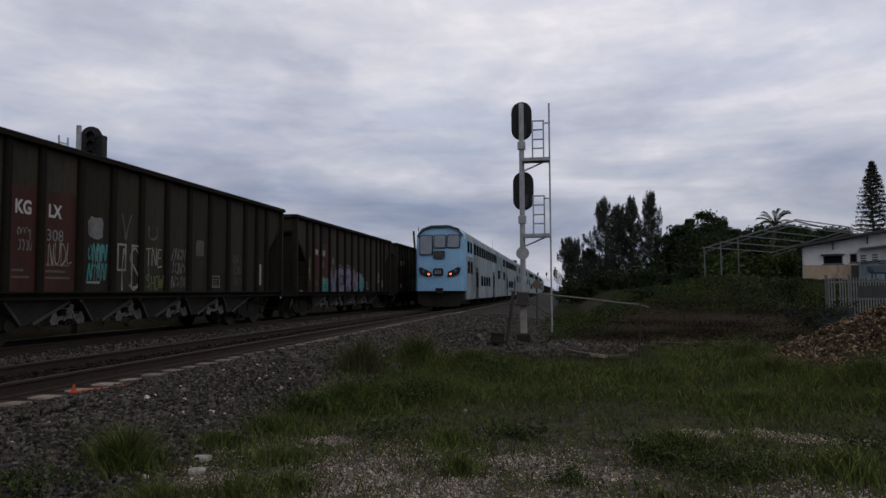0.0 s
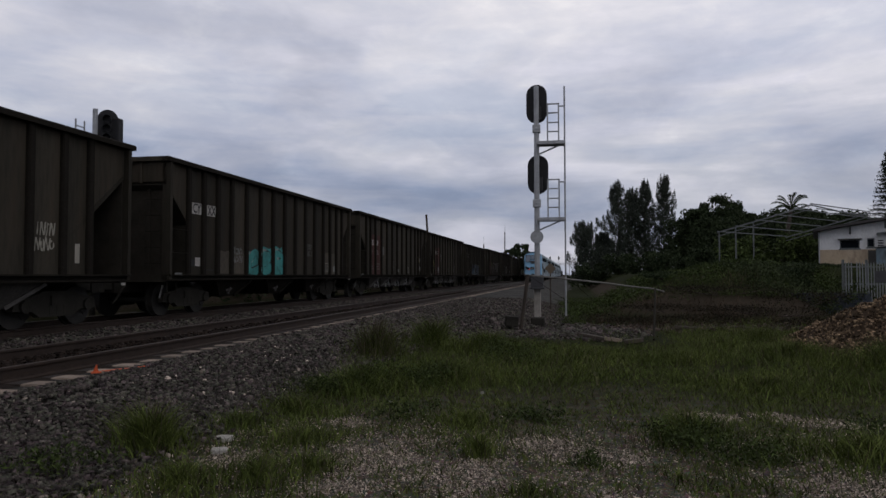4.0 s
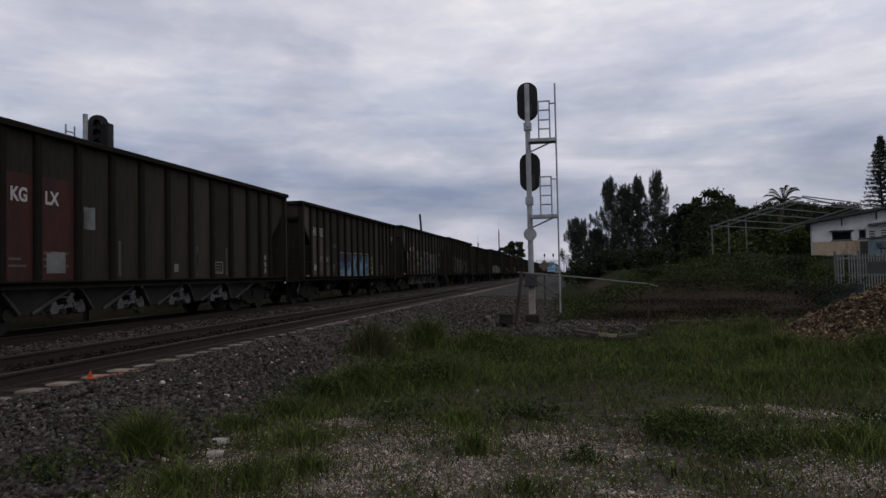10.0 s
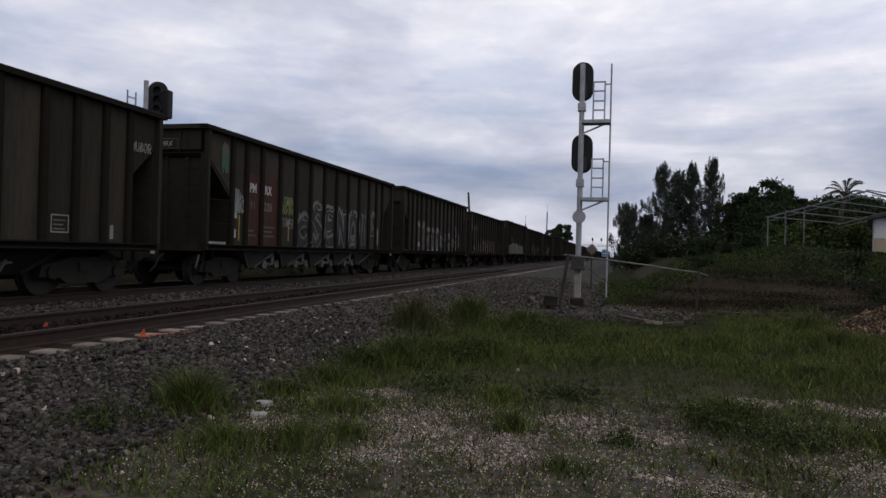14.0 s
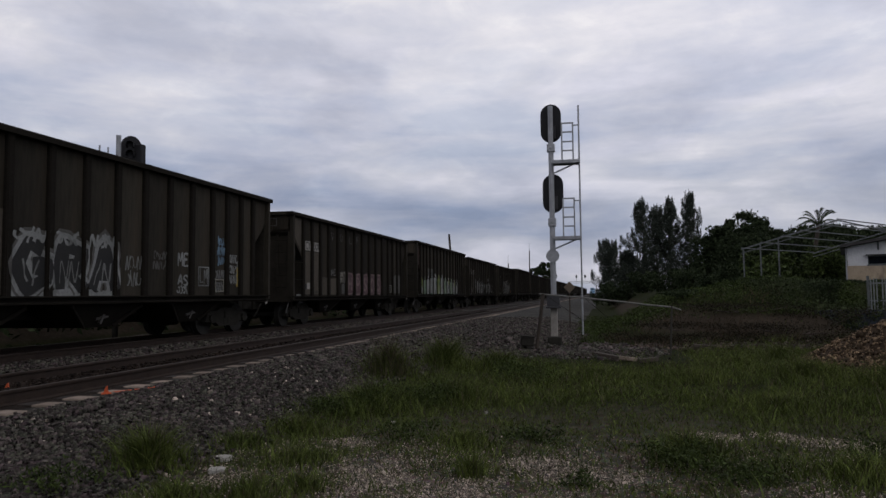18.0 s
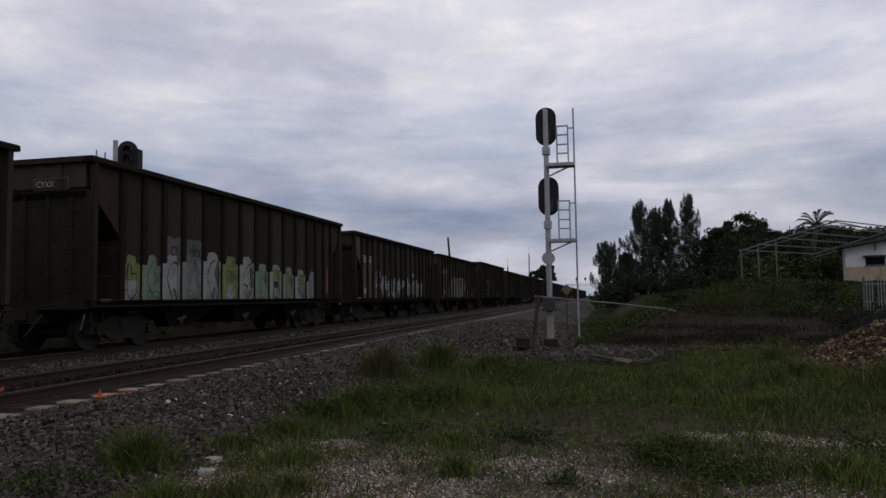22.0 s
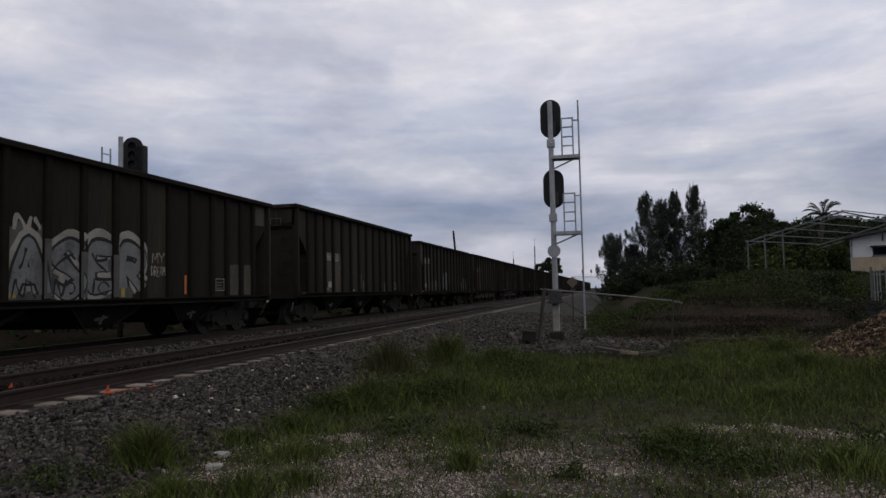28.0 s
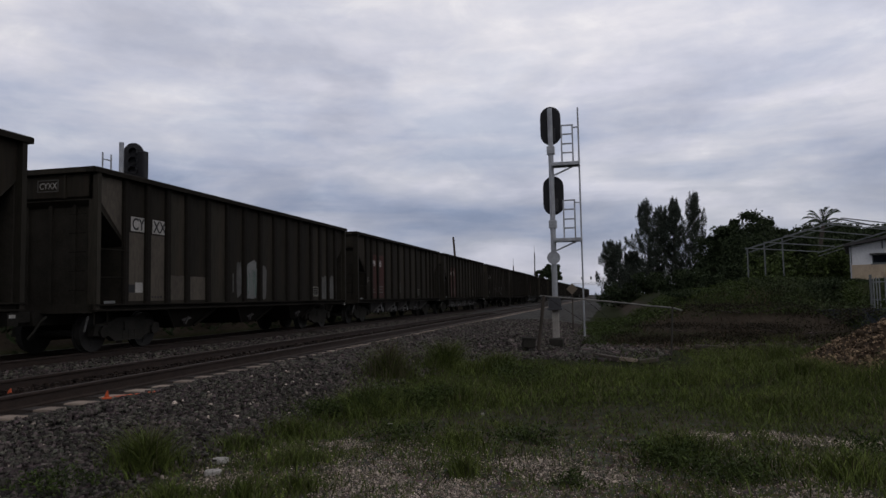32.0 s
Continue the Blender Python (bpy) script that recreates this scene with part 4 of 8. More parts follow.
def plate_pair(car, left, right, i, z=2.70, size=0.33, fill=True):
    """Owner's letters in black on two white plates, over tan painted panels."""
    for q, body in ((i, left), (i + 1, right)):
        a, b = panel_span(car, q)
        if fill:
            patch(car, "painted_panel", a, b, SILL + 0.08, 2.66, M_TAN, 0.003, label="faded tan panel")
        y0 = a + 0.13
        patch(car, "plate", y0, y0 + size * 1.58, z, z + size, M_PLATE, 0.0045, label="white plate")
        decal("lettering", text_mesh(body, size * 1.18, M_INK, 0.006, 0.86), car, y0 + 0.035, z + 0.035, 0.009)
    a, b = panel_span(car, i)
    patch(car, "data_card", a + 0.30, b - 0.04, 1.30, 1.53, M_PLATE, 0.007)
    patch(car, "data_card", a + 0.06, a + 0.28, 1.30, 1.48, M_INK, 0.007)
    a, b = panel_span(car, i + 1)
    bolt_row(car, a + 0.12, a + 0.45, 1.17)


def bolt_row(car, y0, y1, z):
    for j in range(4):
        y = y0 + (y1 - y0) * j / 3
        patch(car, "bolt", y, y + 0.05, z, z + 0.05, M_INK, 0.008)


def red_pair(car, left, right, number="", number2=""):
    """Owner's letters in white on two oxide red panels."""
    for q, body in ((1, left), (2, right)):
        a, b = panel_span(car, q)
        patch(car, "painted_panel", a, b, SILL + 0.06, 3.10, M_RED, 0.003, label="oxide red panel")
        decal("lettering", text_mesh(body, 0.36, M_MARK, 0.012, 0.86), car, a + 0.14, 2.58, 0.007)
        for j in range(2 if q == 1 else 3):
            patch(car, "small_print", a + 0.10, b - 0.16 - 0.14 * (j % 2), 1.34 + 0.13 * j, 1.385 + 0.13 * j, PAINT["ghost"], 0.007)
    if number:
        decal("lettering", text_mesh(number, 0.34, PAINT["grey"], 0.002, 0.98), car, panel_span(car, 2)[0] + 0.10, 2.10, 0.007)
    if number2:
        decal("lettering", text_mesh(number2, 0.34, PAINT["ghost"], 0.002, 1.0), car, panel_span(car, 1)[0] + 0.16, 2.10, 0.007)
    # small cards on the panel beside the end platform
    a, b = panel_span(car, 0)
    patch(car, "data_card", a + 0.02, a + 0.24, 1.80, 2.02, M_PLATE, 0.006)
    patch(car, "data_card", a + 0.02, a + 0.20, 1.27, 1.50, M_PLATE, 0.006)


def small_plates(car, seed):
    rng = random.Random(seed)
    a, b = panel_span(car, 11 if STYLE[car.name] == "three_bay" else 8)
    stroke_frame(car, a + 0.12, a + 0.56, 1.20, 1.54, "cream", 0.025)
    for j in range(3):
        patch(car, "small_print", a + 0.19, a + 0.48 - 0.05 * (j % 2), 1.26 + 0.08 * j, 1.285 + 0.08 * j, PAINT["grey"], 0.007)
    a, b = panel_span(car, rng.choice((5, 6, 7)))
    patch(car, "reflector", a + 0.25, a + 0.31, 1.20 + rng.random() * 0.2, 1.65 + rng.random() * 0.3, PAINT["ghost"], 0.005)
    half = half_of(car)
    far = half + 2 * SHIFT[STYLE[car.name]]
    patch(car, "tack_board", far - 0.4, far - 0.26, SILL - 0.20, SILL - 0.14, M_PLATE, 0.16)
    patch(car, "tack_board", -half + 0.2, -half + 0.55, SILL + 0.03, SILL + 0.09, PAINT["grey"], 0.14)


def end_mark(car, body, width=0.52):
    half = half_of(car)
    me = text_mesh(body, 0.19, M_PLATE, 0.0, 0.85)
    me.transform(Matrix.Rotation(-math.pi / 2, 4, "Z"))
    o = part("lettering", me, None, car)
    o.location = (0.16, -half - 0.070, 3.52)
    for x0, x1, z0, z1 in ((0.11, 0.11 + width, 3.46, 3.475), (0.11, 0.11 + width, 3.70, 3.715), (0.11, 0.125, 3.475, 3.70), (0.095 + width, 0.11 + width, 3.475, 3.70)):
        s = Shape()
        s.box(x0, x1, -half - 0.070, -half - 0.060, z0, z1)
        part("plate_border", s, PAINT["ghost"], car)


def tan_gusset(car, material=None):
    half, start, ribs = PLAN[STYLE[car.name]]
    s = Shape()
    half, start = half_of(car), -ribs[0]
    s.plate([(-half + 0.16, 3.32), (-start - 0.10, 2.56), (-start - 0.10, TOP - 0.16), (-half + 0.16, TOP - 0.16)], "x", 0, 0.0015)
    decal("painted_gusset", s.mesh("painted_gusset", material or M_TAN), car, 0, 0, 0.003, "faded tan gusset")


KIT = {style: hopper_meshes(style) for style in PLAN}
PITCH, SPEED, FIRST = 16.3, 6.535, 24.3 - 7.25
CARS = {}
# slack in the couplings: how far each car sits from even spacing
SLACK = {2: -0.22, 3: -0.26, 4: -0.22, 5: -0.42, 6: -0.05, 7: -0.12, 8: -0.25, 10: -0.12, 11: -0.10, 12: 0.06, 13: 0.05}
FOUR_BAY = (-1, 0, 1, 3, 4, 6, 14, 15, 18, 19, 23, 24, 28, 31)


def car_y(n):
    return FIRST + PITCH * n + SLACK.get(n, 0.0)


def build_freight_train():
    first = {}
    for n in range(-2, 36):
        style = "four_bay" if n in FOUR_BAY else "three_bay"
        m = pose(FAR_TRACK, car_y(n), RAIL)
        if style not in first:
            CARS[n] = first[style] = hopper_car(style)
            CARS[n].matrix_basis = m
        else:
            CARS[n] = copy_thing(first[style], m)
        STYLE[CARS[n].name] = style
    # a few cars stand taller than the rest
    for n, k in ((0, 1.03), (1, 1.02), (2, 1.02), (3, 1.03), (4, 1.02), (6, 1.03), (7, 1.05), (9, 1.05), (10, 1.015), (12, 1.06)):
        for o in CARS[n].children:
            if not o.name.startswith(("truck", "coupler", "hopper_bay", "centre_sill", "brake_hose", "release_rod", "handrail", "rung", "step")):
                o.scale[2] = k


def decorate():
    build_freight_train()
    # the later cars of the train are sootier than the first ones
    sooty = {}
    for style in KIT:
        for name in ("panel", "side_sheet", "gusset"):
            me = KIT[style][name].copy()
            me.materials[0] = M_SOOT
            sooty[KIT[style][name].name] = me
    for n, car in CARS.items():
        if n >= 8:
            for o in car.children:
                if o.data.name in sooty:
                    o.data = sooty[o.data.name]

    c = CARS[0]
    tagged(c, "grimy dark hopper car with oxide red panels and pale scrawled graffiti")
    red_pair(c, "KG", "LX", "308")
    hand(c, "NUDL", -4.50, -3.78, 1.62, 2.08, "cream", 0.022, 3)
    scribble_block(c, -5.30, -4.92, 1.85, 2.35, "grey", 2, 4, 0.018)
    blob(c, -3.28, -2.75, 2.24, 2.74, "grey", 3)
    scribble_block(c, -3.28, -2.66, 1.30, 2.16, "teal", 2, 5, 0.034)
    scrawl(c, -3.2, -2.7, 1.3, 2.1, "grey", 3, 6, 0.022)
    bar(c, -3.30, 1.26, 1.31, "cream", 0.45)
    for q, z0, z1 in ((-2.26, 1.16, 2.2), (-1.72, 1.16, 2.2)):
        stroke_frame(c, q, q + 0.34, z0 + 0.4 * (q < -2), z1, "cream", 0.05)
    hand(c, "IS", -2.3, -1.35, 1.15, 2.15, "cream", 0.045, 7)
    hand(c, "V", -2.15, -1.76, 2.28, 2.90, "ghost", 0.05, 8)
    hand(c, "U", -1.10, -0.62, 2.34, 2.70, "ghost", 0.05, 9)
    hand(c, "TNE", -1.14, -0.40, 1.70, 2.18, "cream", 0.03, 10)
    hand(c, "SHOW", -1.12, -0.34, 1.14, 1.50, "lime", 0.028, 11)
    scribble_block(c, 0.05, 0.72, 1.15, 2.25, "grey", 3, 12, 0.024)
    blob(c, 1.28, 1.75, 2.05, 2.55, "ghost", 13)
    scribble_block(c, 3.5, 4.1, 1.25, 2.25, "ghost", 3, 14, 0.024)
    bar(c, 5.50, 1.30, 2.00, "cream", 0.16)
    small_plates(c, 1)

    c = CARS[1]
    tagged(c, "grimy hopper car with mauve and teal block graffiti along its side")
    red_pair(c, "PM", "RX", "35")
    for q, hue, hi in ((2, "teal", 1.45), (3, "dusk", 1.30), (4, "dusk", 1.35), (5, "dusk", 1.40), (6, "dusk", 1.30), (7, "teal", 1.55)):
        a, b = panel_span(c, q)
        patch(c, "graffiti", a + (0.1 if q == 2 else 0), b - (0.2 if q == 7 else 0), 1.06, hi, PAINT[hue], 0.0035, 0.13, q + 80)
    blob(c, RIBS_A[6] + 0.3, RIBS_A[8] - 0.1, 1.06, 1.95, "teal", 84, 0.0040)
    blob(c, RIBS_A[2] + 0.2, RIBS_A[4] - 0.3, 1.06, 1.65, "teal", 85, 0.0038)
    boxes = [(RIBS_A[q] + 0.06, RIBS_A[q + 1] + 0.06, 1.08, 2.08) for q in (3, 4, 5, 6)]
    piece(c, "VERN", boxes, [("dusk", 0.52), ("black", 0.40), ("purple", 0.31)], 81)
    for q in (3, 4, 5, 6):
        a, b = panel_span(c, q)
        ends = Shape()
        ribbon(ends, [(a + 0.3, 1.2), (a + 0.5, 1.5), (a + 0.45, 1.9)], 0.05)
        ribbon(ends, [(a + 0.6, 1.15), (a + 0.72, 1.4)], 0.06)
        tagged(decal("graffiti_shading", ends.mesh("graffiti", PAINT["black"]), c, 0, 0, 0.0135), kind="stuff")
    for j in range(3):
        bar(c, -4.35, 1.12 + 0.11 * j, 1.15 + 0.11 * j, "navy", 0.62)
    hand(c, "E", 1.18, 1.5, 1.5, 1.85, "grey", 0.04, 34)
    scrawl(c, -0.9, 0.6, 2.12, 2.36, "ghost", 3, 33, 0.03)
    blob(c, -3.20, -2.86, 2.22, 2.56, "ghost", 35)
    scribble_block(c, 4.5, 5.0, 1.5, 2.1, "cream", 2, 11, 0.026)
    bar(c, 5.6, 1.3, 1.7, "cream", 0.14)
    bar(c, -5.98, 1.5, 2.45, "yellow", 0.05)
    hand(c, "A", -4.5, -4.2, 1.5, 1.72, "cream", 0.03, 36)
    hand(c, "ME", 1.25, 1.75, 1.55, 1.82, "cream", 0.03, 37)
    small_plates(c, 2)

    c = CARS[2]
    tagged(c, "dark hopper car with faint teal graffiti and patched tan panels")
    plate_pair(c, "CY", "XX", 0, 2.70, 0.30, False)
    for q in (2, 3):
        patch(c, "painted_patch", *panel_span(c, q), 1.10, 1.75, M_TAN, 0.0035, 0.02, q)
    for q, top in ((4, 1.85), (5, 1.98), (6, 2.02)):
        a, b = panel_span(c, q)
        blob(c, a, b, 1.06, top, "teal", q + 9, 0.0040, 0.4)
        blob(c, a + 0.1, b - 0.35, 1.45, top - 0.05, "white", q + 19, 0.0062)
    piece(c, "CBR", [(RIBS_B[q] + 0.1, RIBS_B[q + 1] + 0.02, 1.08, 1.85) for q in (4, 5, 6)], [("black", 0.30), ("teal", 0.24)], 15)
    scribble_block(c, -3.66, -3.1, 1.4, 1.9, "grey", 2, 12, 0.03)
    scribble_block(c, 2.2, 2.7, 1.75, 2.25, "ghost", 2, 13, 0.03)
    for q in (11, 12):
        patch(c, "painted_patch", *panel_span(c, q), 1.10, 1.95, M_TAN, 0.004, 0.02, q)
    bar(c, 5.2, 1.2, 1.42, "white", 0.2)
    small_plates(c, 3)

    c = CARS[3]
    tagged(c, "dark hopper car with white owner letters on oxide red panels")
    red_pair(c, "KG", "LX", "232", "91")
    patch(c, "painted_patch", -3.38, -2.95, 2.12, 2.60, PAINT["ghost"], 0.004, 0.1, 4)
    for y in (-2.28, 1.14):
        bar(c, y, 1.30, 1.95, "yellow", 0.07)
    bar(c, 0.05, 1.2, 1.38, "white", 0.20)
    bar(c, 4.52, 1.9, 2.6, "yellow", 0.14)
    bar(c, 5.42, 1.85, 2.25, "yellow", 0.30)
    bar(c, 5.78, 1.95, 2.12, "white", 0.22)
    bar(c, 5.78, 1.3, 1.6, "white", 0.20)
    small_plates(c, 4)

    c = CARS[4]
    tagged(c, "dark hopper car with white owner letters and yellow marks")
    red_pair(c, "KG", "LX", "")
    bar(c, -5.95, 1.75, 2.02, "yellow", 0.14)
    bar(c, -5.78, 1.15, 2.2, "lime", 0.03)
    patch(c, "painted_patch", -3.36, -3.00, 2.15, 2.62, PAINT["grey"], 0.004, 0.02)
    patch(c, "painted_patch", -4.45, -3.92, 1.22, 1.64, PAINT["grey"], 0.009, 0.03, 3)
    bar(c, 0.10, 1.25, 1.45, "grey", 0.20)
    for y in (-2.2, 1.2, 2.9):
        bar(c, y, 1.15, 1.95, "ghost", 0.09)
    for j in range(3):
        bar(c, 5.6, 1.2 + 0.22 * j, 1.36 + 0.22 * j, "white", 0.12)
    small_plates(c, 5)

    c = CARS[5]
    tagged(c, "dark hopper car with large blue block letters framed in cream")
    plate_pair(c, "CY", "XX", 0)
    end_mark(c, "CYXX")
    tan_gusset(c)
    hand(c, "HERO", -5.32, -4.86, 1.66, 1.90, "cream", 0.022, 17)
    hand(c, "ONLY", -4.52, -4.02, 1.62, 1.90, "cream", 0.022, 18)
    patch(c, "painted_patch", *panel_span(c, 2), 1.10, 1.52, M_TAN, 0.0035, 0.02, 3)
    hand(c, "A", -3.55, -3.05, 2.27, 2.45, "grey", 0.035, 19)
    hand(c, "EGGE", -3.74, -3.26, 1.40, 1.56, "lime", 0.024, 20)
    hand(c, "DEST", -3.72, -3.28, 1.22, 1.38, "lime", 0.024, 21)
    for q in range(4, 9):
        a, b = panel_span(c, q)
        patch(c, "graffiti", a, b, 1.06, 2.08, PAINT["navy" if q < 6 else "dark"], 0.0035)
        if q < 6:
            patch(c, "graffiti", a, b, 1.06, 1.70, PAINT["blue"], 0.0055, 0.03, q)
            patch(c, "graffiti", a, b, 1.06, 1.45, PAINT["pale_blue"], 0.0075, 0.06, q + 5)
            patch(c, "graffiti", a + 0.12, b - 0.28, 1.34, 1.48, PAINT["navy"], 0.0095)
            patch(c, "graffiti", a + 0.16, b - 0.32, 1.39, 1.43, PAINT["pale_blue"], 0.0115)
    piece(c, "KWH", [(panel_span(c, q)[0] + 0.1, panel_span(c, q)[1], 1.06, 2.02) for q in (6, 7, 8)], [("blue", 0.20), ("pale_blue", 0.11)], 5, 1.0)
    for q in (6, 7, 8):
        a, b = panel_span(c, q)
        blob(c, a + 0.05, b - 0.05, 1.06, 1.30, "blue", q + 70, 0.0050)
    stroke_frame(c, RIBS_B[4] + 0.10, RIBS_B[6] - 0.10, 1.06, 2.12, "cream", 0.03)
    stroke_frame(c, RIBS_B[6] + 0.10, RIBS_B[9] - 0.08, 1.06, 2.14, "cream", 0.03)
    scribble_block(c, 2.18, 2.70, 1.08, 2.02, "lime", 4, 18, 0.04)
    bar(c, 2.62, 1.1, 1.5, "yellow", 0.06)
    bar(c, 5.72, 1.12, 1.40, "white", 0.10)
    hand(c, "AUBOR", 6.28, 6.95, 3.00, 3.22, "white", 0.03, 22)
    small_plates(c, 6)

    c = CARS[6]
    tagged(c, "dark hopper car with oxide red panels and white outline letters")
    red_pair(c, "PM", "RX", "228", "91")
    end_mark(c, "PMRX", 0.62)
    blob(c, -6.24, -5.88, 2.1, 2.62, "grey", 22)
    hand(c, "WPC", -6.24, -5.66, 1.95, 2.30, "white", 0.04, 23)
    bar(c, -6.20, 1.85, 1.95, "white", 0.20)
    scrawl(c, -6.22, -5.7, 1.9, 2.5, "white", 3, 122, 0.035)
    bar(c, -5.92, 1.2, 1.9, "yellow", 0.05)
    scribble_block(c, -3.36, -2.66, 2.06, 2.58, "lime", 2, 23, 0.05)
    scrawl(c, -3.36, -2.70, 2.3, 2.62, "lime", 5, 24, 0.05)
    hand(c, "TOWER", -3.36, -2.60, 1.66, 1.96, "white", 0.032, 25)
    bar(c, -2.93, 1.25, 1.68, "yellow", 0.05)
    boxes = [(-2.30, -1.50, 1.12, 2.05), (-1.18, -0.42, 1.12, 2.50), (-0.05, 0.70, 1.15, 2.50), (1.08, 1.90, 1.08, 2.45), (2.30, 3.05, 1.10, 2.45), (3.48, 4.15, 1.10, 2.50), (4.58, 5.10, 1.65, 2.55)]
    piece(c, "CSENOIL", [(a - 0.12, b + 0.14, z, e) for a, b, z, e in boxes], [("ghost", 0.46), ("grey", 0.38), ("dark", 0.28)], 6)
    for y0, y1, z0, z1 in boxes:
        scrawl(c, y0 + 0.1, y1 - 0.1, z0 + 0.1, z0 + 0.5, "ghost", 2, int(90 + y0 * 10), 0.03, 0.016)
        scrawl(c, y0, y1, z1 - 0.15, z1 + 0.12, "white", 2, int(190 + y0 * 10), 0.03, 0.016)
    bar(c, -0.58, 1.42, 1.86, "yellow", 0.22)
    bar(c, 0.18, 1.28, 1.42, "white", 0.30)
    stroke_frame(c, 2.42, 2.90, 1.24, 1.60, "white", 0.03)
    bar(c, 5.48, 1.28, 1.95, "white", 0.14)
    blob(c, -6.85, -6.48, 3.05, 3.75, "ghost", 8)
    scrawl(c, -6.9, -6.5, 2.9, 3.6, "green", 2, 126, 0.08)
    bar(c, -6.42, 3.1, 3.8, "grey", 0.06)
    bar(c, -7.4, SILL + 0.03, SILL + 0.12, "cream", 0.85)
    small_plates(c, 7)

    c = CARS[7]
    tagged(c, "dark hopper car with dark letters in white glow and small tags")
    plate_pair(c, "CY", "XX", 2, 2.32, 0.27)
    letters = [(RIBS_B[q] + 0.12, RIBS_B[q + 1] + 0.08, 1.14, 2.20) for q in (4, 5, 6)]
    for q in (4, 5, 6):
        a, b = panel_span(c, q)
        patch(c, "graffiti", a, b, 1.06, 1.22, PAINT["white"], 0.0035, 0.06, q)
    piece(c, "GRA", letters, [("ghost", 0.60), ("white", 0.48), ("dark", 0.30)], 113, 1.0)
    for q in (4, 5, 6):
        a, b = panel_span(c, q)
        scrawl(c, a + 0.2, b - 0.1, 1.35, 1.8, "grey", 2, q + 90, 0.028, 0.017)
        scrawl(c, a + 0.05, b, 2.12, 2.38, "white", 3, q + 95, 0.05, 0.017)
    bar(c, -0.12, 1.25, 1.70, "yellow", 0.12)
    scribble_block(c, 0.40, 0.92, 1.28, 2.02, "grey", 2, 27, 0.030)
    scribble_block(c, 1.40, 1.88, 1.70, 2.18, "ghost", 2, 26, 0.034)
    hand(c, "ME", 2.36, 2.84, 1.84, 2.20, "white", 0.055, 28)
    hand(c, "AS", 2.36, 2.84, 1.36, 1.64, "white", 0.05, 29)
    scribble_block(c, 2.36, 2.82, 1.12, 1.36, "white", 1, 30, 0.032)
    stroke_frame(c, 3.30, 3.82, 1.34, 1.86, "white", 0.035)
    hand(c, "LM", 3.36, 3.76, 1.40, 1.82, "white", 0.035, 31)
    scribble_block(c, 4.26, 4.60, 1.92, 2.72, "pale_blue", 3, 32, 0.045)
    scribble_block(c, 4.10, 4.58, 1.15, 1.82, "grey", 2, 33, 0.030)
    scribble_block(c, 4.90, 5.36, 1.40, 2.28, "white", 3, 34, 0.030)
    bar(c, 5.30, 1.35, 1.9, "yellow", 0.08)
    small_plates(c, 8)

    c = CARS[8]
    tagged(c, "dark hopper car with white plates and faded rust-pink graffiti")
    plate_pair(c, "CY", "XX", 0)
    end_mark(c, "CYXX", 0.85)
    tan_gusset(c)
    for ch, y0, y1, z in (("V", -3.50, -3.30, 3.20), ("U", -2.58, -2.28, 3.22), ("L", -1.53, -1.18, 3.18), ("F", -0.60, -0.34, 3.24)):
        hand(c, ch, y0, y1, z, z + 0.33, "ghost", 0.03, 35)
    for q in (2, 3):
        a, b = panel_span(c, q)
        patch(c, "painted_patch", a + 0.06, b, 1.10, 1.74, M_TAN, 0.0035, 0.02, q + 3)
    hand(c, "ME", -3.52, -3.04, 1.84, 2.10, "grey", 0.03, 36)
    hand(c, "BYO", -2.52, -1.98, 1.54, 2.02, "cream", 0.042, 37)
    blob(c, -2.36, -2.0, 1.10, 1.56, "ghost", 38)
    for q, ch in zip((5, 6, 7, 8, 9), "HPSOS"):
        a, b = panel_span(c, q)
        blob(c, a + 0.02, b, 1.08, 2.02, "rose", q + 33, 0.0040, 0.35)
        blob(c, a + 0.06, b - 0.03, 1.10, 1.97, "pink", q + 43, 0.0062, 0.35)
        s = Shape()
        letter(s, ch, a + 0.16, b - 0.14, 1.24, 1.84, 0.11)
        decal("graffiti", s.mesh("graffiti", PAINT["rose"]), c, 0, 0, 0.0090)
    for q in (12, 13):
        a, b = panel_span(c, q)
        patch(c, "painted_patch", a + 0.1, b, 1.14, 2.05, PAINT["ghost"], 0.0035, 0.04, q)
    small_plates(c, 9)

    c = CARS[9]
    tagged(c, "dark hopper car covered in white and lime green graffiti")
    # owner's plates show above the paint
    for q, body in ((2, "CY"), (3, "XX")):
        a, b = panel_span(c, q)
        patch(c, "painted_panel", a, b, 2.0, 2.66, PAINT["ghost"], 0.003, 0.03, q)
        decal("lettering", text_mesh(body, 0.33, M_INK, 0.008, 0.86), c, b - 0.44, 2.20, 0.009)
    hues = ((0, "lime", 2.00, "cup"), (1, "mint", 2.05, "kite"), (2, "white", 2.12, "arch"), (3, "grey", 2.20, "spear"), (4, "white", 2.26, "arch"), (5, "lime", 2.22, "kite"), (6, "white", 2.25, "hook"), (7, "mint", 2.08, "cup"), (8, "white", 2.10, "spear"), (9, "mint", 2.05, "cup"), (10, "white", 2.00, "arch"), (11, "grey", 1.85, "hook"))
